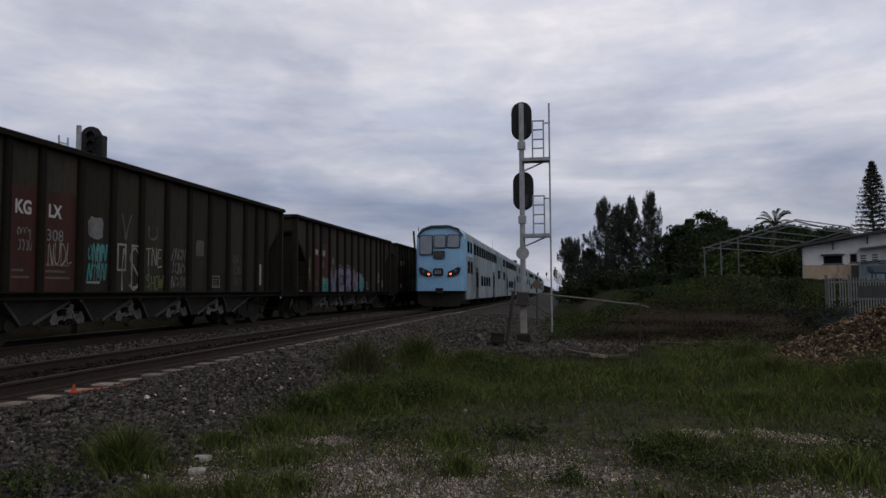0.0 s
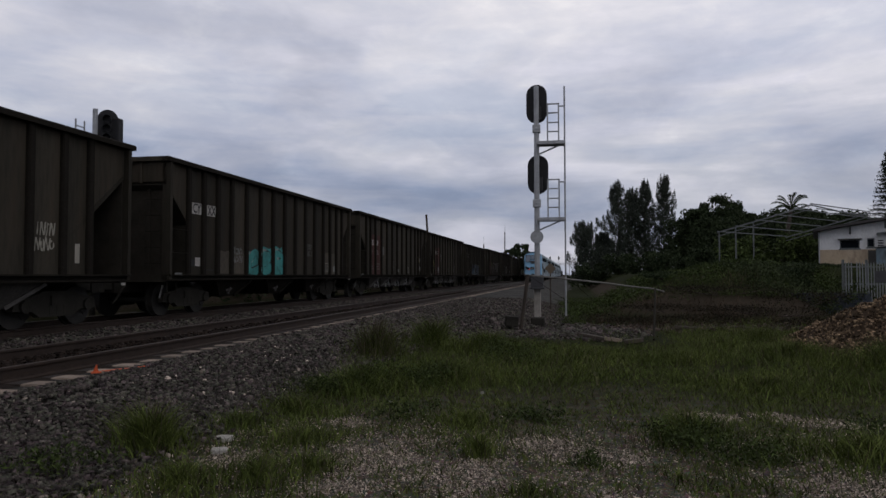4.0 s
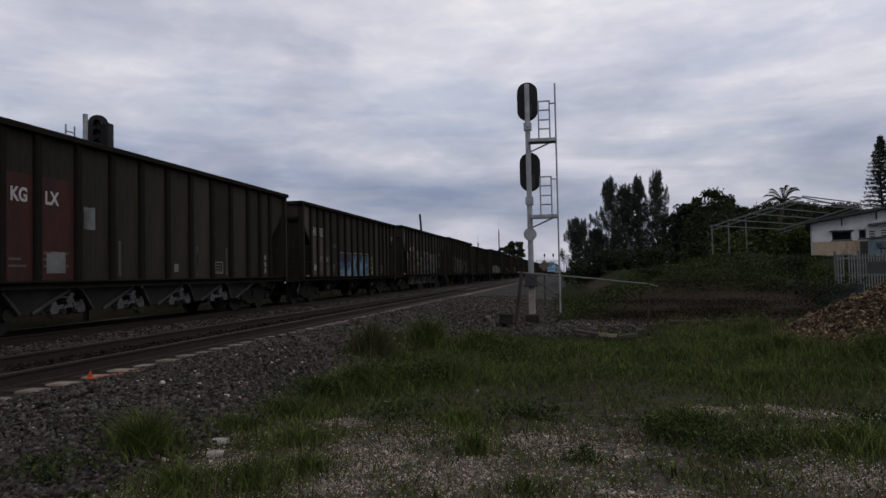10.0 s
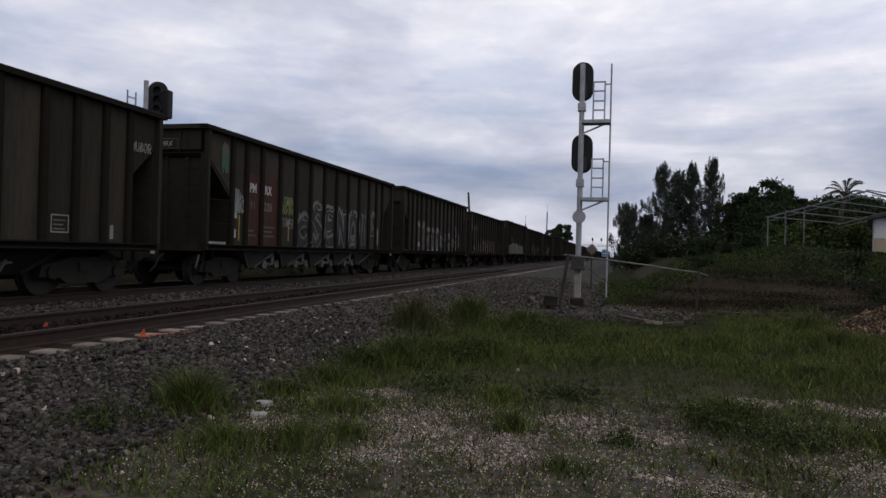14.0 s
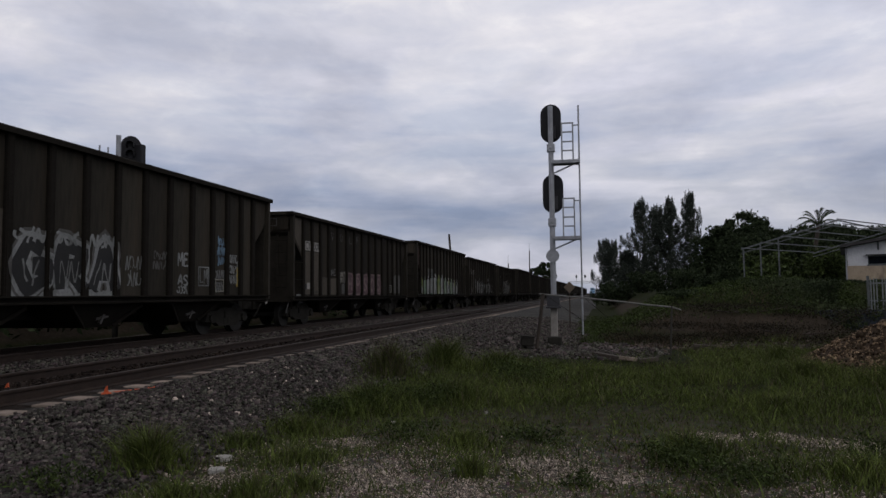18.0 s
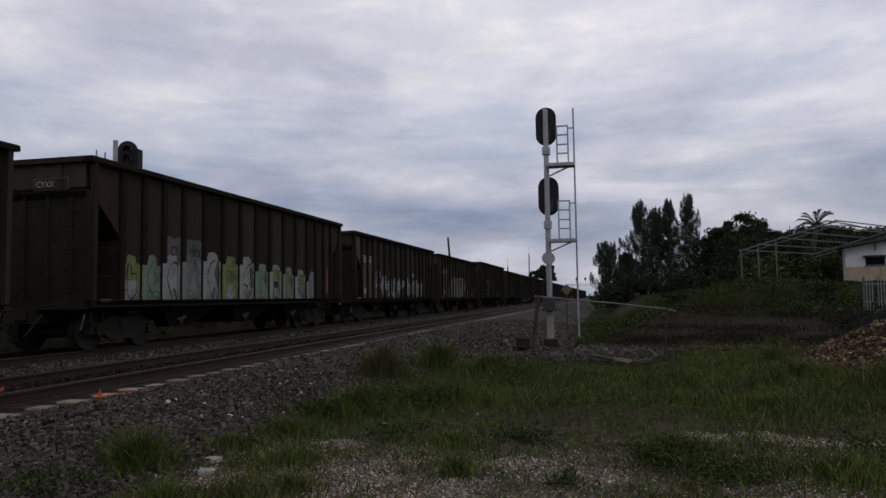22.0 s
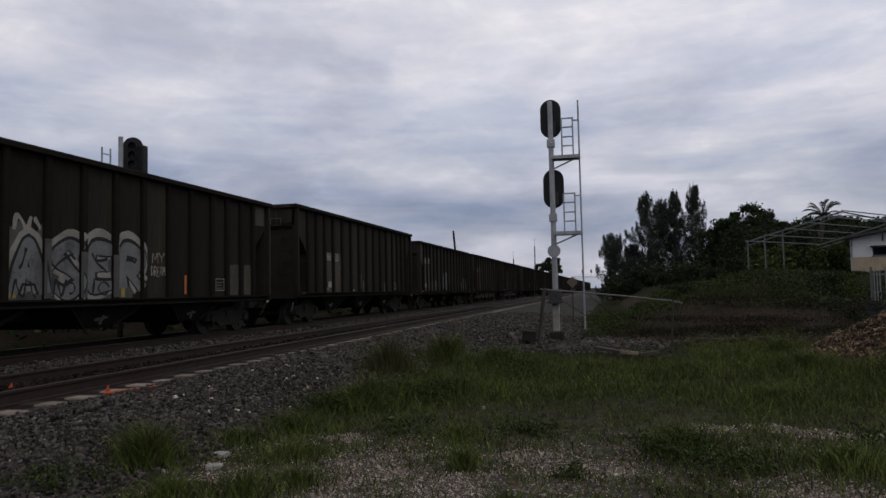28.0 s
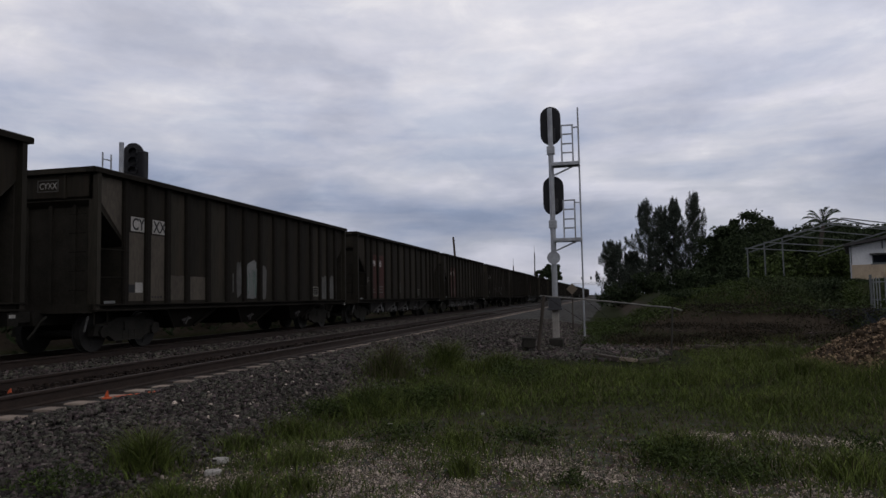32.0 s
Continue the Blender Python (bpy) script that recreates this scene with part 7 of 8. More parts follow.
def norfolk_pine(x, y, h, seed):
    rng = np.random.default_rng(seed)
    z = float(ground_z(x, y))
    t = thing("norfolk_pine", pose(x, y, z), "tall layered araucaria pine rising behind the house", "tree")
    limbs, centres, spread = [], [], []
    k = 0.16
    while k < 0.99:
        reach = 3.1 * (1.02 - k) ** 0.8
        n = 7
        a0 = rng.uniform(0, 1)
        for i in range(n):
            a = a0 + i * 2 * math.pi / n + rng.normal(0, 0.1)
            r = reach * rng.uniform(0.8, 1.1)
            end = (math.cos(a) * r, math.sin(a) * r, h * k + 0.10 * r)
            if i % 2 == 0:
                limbs.append(((0, 0, h * k), end))
            for f in np.linspace(0.2, 1.0, 7):
                centres.append((end[0] * f, end[1] * f, h * k + 0.10 * r * f))
                spread.append((0.10 + 0.17 * (1 - k), 0.10 + 0.17 * (1 - k), 0.17))
        k += 0.036 * (1.25 - 0.5 * k)
    centres.append((0, 0, h))
    spread.append((0.1, 0.1, 0.3))
    trunk_and_limbs(t, h, 0.22, limbs, rng)
    leaf_cloud("crown", centres, spread, 13000, 0.055, rng, M_NEEDLE, 2.2, -0.2, t, "layers of dark needled branches")


def palm(x, y, h, seed):
    rng = np.random.default_rng(seed)
    z = float(ground_z(x, y))
    t = thing("coconut_palm", pose(x, y, z), "palm with ragged drooping fronds behind the steel frame", "tree")
    s = Shape()
    p = Vector((0, 0, -0.3))
    for i in range(8):
        q = Vector((0.10 * i, 0, (i + 1) * h / 8))
        s.tube(p, q, 0.20 - 0.008 * i, n=9)
        p = q
    part("trunk", s, M_BARK, t)
    top = p
    for i in range(15):
        a = i * 2.4 + rng.uniform(-0.2, 0.2)
        rise = rng.uniform(0.35, 1.5)
        s = Shape()
        pts = []
        for j in range(8):
            f = j / 7
            r = 1.65 * f * math.cos(rise * 0.75)
            pts.append(top + Vector((math.cos(a) * r, math.sin(a) * r, 2.2 * f * math.sin(rise) + 0.2 * f - 1.1 * f * f)))
        for u, v in zip(pts, pts[1:]):
            s.tube(u, v, 0.025, n=4, caps=False)
            for g in (-1, 1):
                for f in (0.0, 0.33, 0.66):
                    w = u.lerp(v, f)
                    side = (v - u).cross(Vector((0, 0, 1))).normalized() * g
                    tip = w + side * 0.22 + (v - u).normalized() * 0.26 - Vector((0, 0, 0.16))
                    e = (v - u).normalized() * 0.034
                    s.add([w - e, w + e, tip], [(0, 1, 2)])
        part("frond", s, M_LEAF, t)


def bush(x, y, wide, h, seed, label, material=None, n=2200, group="brush on the bank", leaf=0.07):
    rng = np.random.default_rng(seed)
    z = float(ground_z(x, y))
    t = thing("bush", pose(x, y, z), label, "bush", group)
    centres = [(rng.normal(0, wide * 0.4), rng.normal(0, wide * 0.35), h * rng.uniform(0.15, 0.85)) for _ in range(16)]
    s = Shape()
    for c in centres[:7]:
        s.tube((c[0] * 0.2, c[1] * 0.2, -0.05), c, 0.02, 0.008, n=5)
    part("stem", s, M_BARK, t)
    leaf_cloud("foliage", centres, (wide * 0.32, wide * 0.32, h * 0.28), n, leaf, rng, material or M_LEAF, 1.2, 0.0, t)


def plant_trees():
    casuarina(1.0, 85, 7.5, 1.9, 1, "shorter bushy casuarina at the end of the row", True)
    casuarina(5.1, 88, 11.1, 2.5, 2, "tall feathery casuarina with open crown")
    casuarina(6.9, 90, 10.4, 2.5, 3, "tall feathery casuarina with open crown")
    casuarina(8.4, 90, 11.3, 2.4, 4, "tall feathery casuarina with open crown")
    casuarina(10.7, 90, 11.8, 2.4, 5, "tallest feathery casuarina of the row")
    casuarina(3.4, 92, 5.4, 1.6, 6, "short dark casuarina between taller ones", True)
    for x, y, h, w, sd in ((11.8, 78, 5.7, 2.4, 11), (14.3, 75, 7.7, 2.0, 12), (12.6, 76, 6.2, 2.0, 10), (16.6, 76, 6.0, 2.4, 13), (20.2, 73, 6.1, 2.6, 14), (23.6, 76, 5.8, 2.6, 15), (26.8, 78, 5.6, 2.4, 16), (13.2, 68, 4.6, 2.4, 17), (18.4, 66, 4.4, 2.4, 18), (22.5, 66, 4.6, 2.2, 19)):
        broadleaf(x, y, h, w, sd, "dense dark green tree behind the lot" if h < 8 else "tallest dark tree with a domed crown")
    palm(16.6, 62, 5.0, 21)
    norfolk_pine(30.0, 75, 12.1, 22)
    for i, (x, y, w, h) in enumerate(((1.6, 70, 2.0, 2.2), (4.4, 68, 2.2, 1.9), (7.4, 66, 2.2, 1.9), (10.2, 62, 2.2, 2.0), (13.0, 58, 2.4, 2.6), (16.0, 57, 2.4, 2.8), (11.4, 54, 1.8, 1.7), (18.2, 58, 2.2, 2.4))):
        bush(x, y, w, h, 40 + i, "dark shrub under the trees" if i < 4 else "lighter green shrub behind the steel frame", None if i < 4 else M_WEED, 2600, "shrubs under the trees", 0.12)
    for i, (x, y, w, h) in enumerate(((5.6, 31.0, 1.3, 0.45), (7.2, 31.5, 1.4, 0.5), (8.8, 34.5, 1.5, 0.35), (10.6, 36.0, 1.4, 0.25), (12.2, 36.5, 1.3, 0.2), (3.6, 30.5, 1.3, 0.3), (9.2, 30.6, 1.1, 0.9), (8.0, 28.6, 1.0, 0.8))):
        bush(x, y, w, h, 60 + i, "low green brush along the top of the bank", M_LEAF if i % 3 else M_WEED, 2600, leaf=0.04)
    for i, (x, y, w, h) in enumerate(((2.2, 23.4, 1.0, 0.25), (4.0, 23.0, 1.1, 0.3), (5.8, 23.8, 1.2, 0.3), (7.0, 22.4, 1.0, 0.35), (3.0, 25.2, 1.2, 0.25), (5.0, 26.0, 1.3, 0.3), (7.4, 25.6, 1.2, 0.5), (1.2, 25.0, 0.9, 0.2))):
        bush(x, y, w * 1.7, h, 80 + i, "dead brown brush on the bank", M_BRUSH, 1700, leaf=0.028)
    # far woods
    rng = np.random.default_rng(77)
    for i, (x, y, h, w) in enumerate(((-27.5, 300, 11.0, 4.2), (-21.5, 290, 13.0, 4.0), (-33.5, 310, 8.0, 4.0))):
        broadleaf(x, y, h, w, 30 + i, "distant dark tree beyond the tracks", 5000, 0.12, 0.5)
    c = [(rng.uniform(1, 60), rng.uniform(230, 420), rng.uniform(0.5, 3.5)) for _ in range(120)] + [(rng.uniform(-90, -24), rng.uniform(150, 420), rng.uniform(0.5, 3.5)) for _ in range(140)] + [(rng.uniform(10, 70), rng.uniform(95, 130), rng.uniform(1.0, 4.5)) for _ in range(120)]
    woods = leaf_cloud("far_woods", c, (3.0, 3.0, 1.6), 26000, 0.45, rng, M_LEAF)
    tagged(woods, "low dark woods along the horizon", "woods", kind="stuff")


plant_trees()


# unseen scrub added to block pale ground and sky beneath the cars
def added_scrub():
    rng = np.random.default_rng(9)
    c = [(-18.3 + rng.normal(0, 0.8), y + rng.uniform(-0.7, 0.7), rng.uniform(0.7, 2.0)) for y in np.arange(4, 170, 0.45)]
    ob = leaf_cloud("scrub", c, (1.3, 1.0, 0.9), 52000, 0.12, rng, M_LEAF, 1.2)
    tagged(ob, "added dark scrub closing the view under the freight cars", "scrub", kind="stuff")


added_scrub()


# ---- loose stones ----
def stones(name, x, y, size, seed, material, label, lift=0.25, category="gravel", chips=False):
    """Angular stones, each a jolted block, joined into one mesh."""
    rng = np.random.default_rng(seed)
    n = len(x)
    cube = np.array([(i, j, k) for k in (-1, 1) for j in (-1, 1) for i in (-1, 1)], float)
    v = cube[None] * rng.uniform(0.55, 1.0, (n, 8, 1)) * rng.uniform(0.75, 1.15, (n, 8, 3))
    v *= (size[:, None, None] * rng.uniform(0.6, 1.25, (n, 1, 3)) * np.array([1.15, 1.15, 0.75]) * 0.5)
    a, b, c = rng.uniform(0, 2 * np.pi, (3, n))
    ca, sa, cb, sb = np.cos(a), np.sin(a), np.cos(b * 0.3), np.sin(b * 0.3)
    r1 = np.zeros((n, 3, 3))
    r1[:, 0, 0], r1[:, 0, 1], r1[:, 1, 0], r1[:, 1, 1], r1[:, 2, 2] = ca, -sa, sa, ca, 1
    r2 = np.zeros((n, 3, 3))
    r2[:, 0, 0] = 1
    r2[:, 1, 1], r2[:, 1, 2], r2[:, 2, 1], r2[:, 2, 2] = cb, -sb, sb, cb
    v = np.einsum("nij,nkj->nki", r1 @ r2, v)
    z = ground_z(x, y) + size * lift * rng.uniform(0.2, 1.2, n)
    v += np.stack([x, y, z], 1)[:, None]
    faces = np.array([(4, 5, 7, 6), (0, 1, 5, 4), (2, 6, 7, 3), (0, 4, 6, 2), (1, 3, 7, 5)])
    if chips:
        # small chips: the four foot corners and one peak
        v = np.concatenate([v[:, :4], v[:, 4:].mean(1, keepdims=True)], 1)
        faces = np.array([(0, 1, 4), (1, 3, 4), (3, 2, 4), (2, 0, 4)])
    quads = (np.arange(n)[:, None, None] * v.shape[1] + faces[None]).reshape(-1, faces.shape[1])
    ob = new(name, mesh_arrays(name, v.reshape(-1, 3), quads, material))
    return tagged(ob, label, category, kind="stuff")


def scatter_ballast():
    rng = np.random.default_rng(3)
    # the near shoulder, thick; then the strip between the tracks and the far shoulder
    n = 74000
    y = 2.5 + 34 * rng.random(n) ** 1.8
    edge = shoulder_edge(y)
    x = -5.86 + (edge + 1.9 + rng.normal(0, 0.18, n) + 5.86) * rng.random(n)
    stones("ballast_stones", x, y, rng.uniform(0.021, 0.054, len(x)) * (1 + 0.5 * (y > 12)), 31, M_ROCK, "angular grey crushed stone ballast on the track shoulder", 0.50)
    n = 7000
    y = -8 + 10 * rng.random(n)
    x = -5.86 + (shoulder_edge(y) + 1.9 + 5.86) * rng.random(n)
    stones("ballast_stones", x, y, rng.uniform(0.03, 0.07, n), 35, M_ROCK, "angular grey crushed stone ballast on the track shoulder", 0.50)
    n = 24000
    y = 5 + 45 * rng.random(n) ** 1.4
    mid = rng.random(n) < 0.62
    x = np.where(mid, rng.uniform(-10.6, -8.1, n), rng.uniform(-7.95, -6.55, n))
    size = rng.uniform(0.04, 0.075, n)
    stones("ballast_stones", x[mid], y[mid], size[mid], 32, M_ROCK, "grey crushed stone ballast between the tracks")
    stones("stained_ballast", x[~mid], y[~mid], size[~mid], 34, M_RUSTROCK, "rust-stained dark ballast between the near rails")
    n = 380
    y = 3 + 20 * rng.random(n)
    x = -5.5 + 2.1 * rng.random(n)
    stones("pale_stones", x, y, rng.uniform(0.03, 0.075, n), 33, M_PALE, "paler limestone pieces strewn on the ballast")


scatter_ballast()


PATCHES = [(-1.78, 6.0, 0.55, 0.70), (-0.08, 6.7, 0.62, 0.55), (-0.95, 5.6, 0.55, 0.50), (2.5, 8.4, 0.55, 0.34), (1.4, 8.3, 0.30, 0.30), (2.1, 5.8, 0.75, 0.35), (-3.0, 5.7, 0.26, 0.35), (-1.75, 5.2, 0.45, 0.25),
           (3.6, 8.2, 0.7, 0.30), (3.5, 6.6, 0.6, 0.40), (0.5, 5.3, 0.50, 0.30), (-2.5, 7.4, 0.30, 0.22)]


def bare(x, y):
    """How bare and stony the verge is: 1 bare, 0 overgrown."""
    ripple = 0.30 * np.sin(5.3 * x + 1.9 * y) * np.sin(4.1 * y - 1.3 * x) + 0.22 * np.sin(11.3 * x - 4.0) * np.sin(9.7 * y + 2.2 * x)
    v = 0.16 * smooth((8.4 - y) / 1.5) + 0 * x
    for cx, cy, rx, ry in PATCHES:
        v = np.maximum(v, 0.85 * smooth(1.38 - np.hypot((x - cx) / rx, (y - cy) / ry) + ripple))
    return np.clip(v, 0, 1)


def scatter_pale():
    rng = np.random.default_rng(4)
    n = 300000
    y = 3.9 + 5.4 * rng.random(n)
    x = -4.0 + 9.5 * rng.random(n)
    keep = rng.random(n) < bare(x, y) * smooth((x + 3.7) / 0.5)
    x, y = x[keep], y[keep]
    stones("verge_gravel", x, y, rng.uniform(0.007, 0.020, len(x)) * (1 + 1.6 * (rng.random(len(x)) > 0.994)), 41, M_PALE, "pinkish crushed limestone scattered over bare ground", 0.30, chips=True)
    n = 5200
    x = rng.normal(-0.6, 1.0, n)
    y = rng.normal(20.2, 1.3, n)
    keep = (y > 17.5) & (x < 2.0)
    stones("mast_rubble", x[keep], y[keep], rng.uniform(0.03, 0.085, keep.sum()) * (1 + 0.9 * (rng.random(keep.sum()) > 0.95)), 42, M_ROCK, "grey broken stones strewn round the mast foot", 0.3)
    n = 420
    x, y = rng.uniform(1.5, 6.5, n), rng.normal(22.2, 0.5, n)
    stones("bank_rubble", x, y, rng.uniform(0.03, 0.10, n), 43, M_ROCK, "scattered broken stones along the foot of the bank", 0.3)


scatter_pale()


M_CHALK = mat("weathered_chalky_stone", (0.38, 0.36, 0.325), (0.20, 0.19, 0.17), 0.9, 0, 12, 60, 0.5, 0.15)


def lone_stone(x, y, w, seed, label):
    rng = random.Random(seed)
    s = Shape()
    ring = [(w * 0.5 * math.cos(a) * rng.uniform(0.8, 1.15), w * 0.32 * math.sin(a) * rng.uniform(0.8, 1.15)) for a in [i * math.pi / 4 for i in range(8)]]
    s.plate(ring, "z", -0.03, 0.022)
    t = part("stone", s, M_CHALK, None, bevel=0.009)
    t.location = (x, y, float(ground_z(x, y)) + 0.01)
    t.rotation_euler = (rng.uniform(-0.1, 0.1), 0.1, rng.uniform(0, 3))
    tagged(t, label, "stone", "pale stones in the grass")


lone_stone(-3.36, 6.25, 0.24, 1, "flat whitish stone lying in the grass")
lone_stone(-3.20, 5.88, 0.22, 2, "flat whitish stone lying in the grass")
lone_stone(-2.35, 8.6, 0.09, 3, "small white stone in the grass")
lone_stone(-1.3, 9.4, 0.06, 4, "small white stone in the grass")


def rubble_heap():
    rng = np.random.default_rng(6)
    cx, cy, radius, high = 9.2, 16.9, 4.75, 2.30
    heap = lambda x, y: high * np.clip(1 - np.hypot(x - cx, (y - cy) * 1.05) / radius, 0, 1) ** 1.05 * (1 + 0.11 * np.sin(2.3 * x + 1.1 * y) + 0.07 * np.sin(5 * y - 3 * x) + 0.04 * np.sin(9 * x + 7 * y))
    g = np.linspace(-radius, radius, 60)
    gx, gy = np.meshgrid(cx + g, cy + g)
    gz = ground_z(gx, gy) - 0.03 + heap(gx, gy)
    verts = np.stack([gx, gy, gz], -1).reshape(-1, 3)
    i = (np.arange(59)[:, None] * 60 + np.arange(59)[None]).ravel()
    ob = new("rubble_heap", mesh_arrays("rubble_heap", verts, np.stack([i, i + 1, i + 61, i + 60], 1), M_EARTH, True))
    tagged(ob, "heap of broken tan limestone rubble and earth", "rubble heap")
    n = 21000
    r = radius * np.sqrt(rng.random(n)) * 1.05
    a = rng.uniform(0, 2 * np.pi, n)
    x, y = cx + r * np.cos(a), cy + r * np.sin(a)
    size = rng.uniform(0.020, 0.062, n) * (1 + 1.2 * (rng.random(n) > 0.99))
    pile = stones("rubble_stones", x, y, size, 61, M_RUBBLE, "loose tan limestone lumps covering the heap", 0.3)
    co = np.empty(len(pile.data.vertices) * 3, np.float32)
    pile.data.vertices.foreach_get("co", co)
    co = co.reshape(-1, 8, 3)
    co[:, :, 2] += heap(x, y)[:, None]
    pile.data.vertices.foreach_set("co", co.ravel())
    pile.data.update()


rubble_heap()


# ---- what covers the bank: creeper, dead stalks, an overgrown wall, scrap ----
M_SLATE = mat("slate_grey_blockwork", (0.055, 0.062, 0.075), (0.030, 0.034, 0.042), 0.9, 0, 1.6, 20, 0.3, 0.1, grime=(0.020, 0.022, 0.018))
M_CREEPER = mat("dull_creeper_leaves", (0.046, 0.058, 0.026), (0.025, 0.033, 0.015), 0.85, 0, 0.6, 6, 0, 0.05, random_tint=0.4)
M_STALK = mat("dead_brown_stalks", (0.070, 0.052, 0.034), (0.034, 0.025, 0.017), 0.9, 0, 1, 8, 0, 0.05, random_tint=0.5)


def overgrown_wall():
    t = thing("retaining_wall", pose(0, 26.3, 0), "low slate-grey block wall half hidden by creeper", "wall")
    rng = random.Random(8)
    for row in range(4):
        x = 6.55 + 0.2 * (row % 2)
        while x < 9.75:
            w = min(0.40, 9.75 - x)
            s = Shape()
            d = rng.uniform(-0.012, 0.012)
            s.box(x + 0.006, x + w - 0.006, d, 0.2, 0.02 + 0.235 * row, 0.245 + 0.235 * row)
            part("block", s, M_SLATE, t, bevel=0.008)
            x += 0.40
    s = Shape()
    s.box(6.5, 9.8, 0.02, 0.18, -0.3, 0.955)
    part("core", s, M_SLATE, t)


overgrown_wall()


def bank_cover():
    rng = np.random.default_rng(52)
    # creeper hanging over the brow and down the wall
    c, k = [], []
    for _ in range(330):
        x = rng.uniform(6.0, 12.5)
        y = rng.uniform(25.6, 32.5) if x < 10 else rng.uniform(29.0, 33.0)
        c.append((x, y, float(ground_z(x, y)) + rng.uniform(0.02, 0.30)))
        k.append((0.5, 0.45, 0.22))
    for _ in range(46):
        x = rng.uniform(6.5, 9.8)
        c.append((x, 26.25 + rng.uniform(-0.08, 0.2), rng.uniform(0.45, 1.05)))
        k.append((0.34, 0.10, 0.26))
    ob = leaf_cloud("creeper", c, k, 15000, 0.045, rng, M_CREEPER, 1.2, 0.3)
    tagged(ob, "dark creeper sprawling over the brow of the bank", "creeper", kind="stuff")
    c = []
    for _ in range(90):
        x = rng.uniform(5.6, 12.2)
        y = 31.0 + 0.25 * (x - 6) + rng.uniform(-0.9, 0.9)
        c.append((x, y, float(ground_z(x, y)) + rng.uniform(0.10, 0.34) + 0.12 * math.sin(2.1 * x)))
    ob = leaf_cloud("brow_growth", c, (0.42, 0.4, 0.22), 9000, 0.040, rng, M_WEED, 1.3, 0.0)
    tagged(ob, "fresher green growth along the brow of the bank", "creeper", kind="stuff")
    # low mixed growth on the open face to the track side
    c = []
    for _ in range(420):
        x = rng.uniform(-0.6, 7.0)
        y = rng.uniform(25.5, 38.0) if x > 3.6 else rng.uniform(27.5, 40.0)
        c.append((x, y, float(ground_z(x, y)) + rng.uniform(0.0, 0.12)))
    ob = leaf_cloud("face_growth", c, (0.55, 0.5, 0.12), 30000, 0.036, rng, M_WEED, 1.3, 0.0)
    tagged(ob, "thin low weeds on the open face of the bank", "weeds", kind="stuff")
    # dead stalks and twigs
    n = 5200
    x, y = rng.uniform(0.3, 9.0, n), rng.uniform(21.4, 29.0, n)
    keep = rng.random(n) < 0.25 + 0.75 * smooth(0.5 + np.sin(1.7 * x + 0.6) * np.sin(1.1 * y))
    x, y = x[keep], y[keep]
    blades("dead_stalks", x, y, 0.10 + 0.34 * rng.random(len(x)) ** 2, 53, M_STALK, "dead brown stalks standing on the bank", 0.006, 0.9)
    n = 700
    x, y = rng.uniform(1.0, 8.0, n), rng.normal(21.9, 0.7, n)
    stones("bank_scree", x, y, rng.uniform(0.04, 0.13, n), 54, M_PALE_SCREE, "dull pinkish lumps of stone along the foot of the bank", 0.25)


M_PALE_SCREE = mat("dull_pink_stone", (0.085, 0.064, 0.052), (0.030, 0.022, 0.018), 0.9, 0, 6, 40, 0.4, 0.1, random_tint=0.7)
# ---- grass ----
def blades(name, x, y, h, seed, material, label, width=0.010, lean=0.45):
    rng = np.random.default_rng(seed)
    n = len(x)
    z = ground_z(x, y) - 0.01
    a = rng.uniform(0, 2 * np.pi, n)
    side = np.stack([np.cos(a), np.sin(a), np.zeros(n)], 1)
    b = rng.uniform(0, 2 * np.pi, n)
    k = lean * rng.uniform(0.2, 1.2, n)
    fwd = np.stack([np.cos(b) * k, np.sin(b) * k, np.ones(n)], 1)
    p = np.stack([x, y, z], 1)
    w = (width * rng.uniform(0.6, 1.5, n))[:, None]
    mid = p + fwd * np.array([0.45, 0.45, 0.58]) * h[:, None]
    tip = p + fwd * np.array([1.25, 1.25, 0.92]) * h[:, None]
    verts = np.stack([p - side * w, p + side * w, mid + side * w * 0.8, mid - side * w * 0.8, tip], 1).reshape(-1, 3)
    o = np.arange(n)[:, None] * 5
    tris = np.concatenate([o + np.array([0, 1, 2]), o + np.array([0, 2, 3]), o + np.array([3, 2, 4])], 0)
    ob = new(name, mesh_arrays(name, verts, tris, material))
    return tagged(ob, label, "grass", kind="stuff")


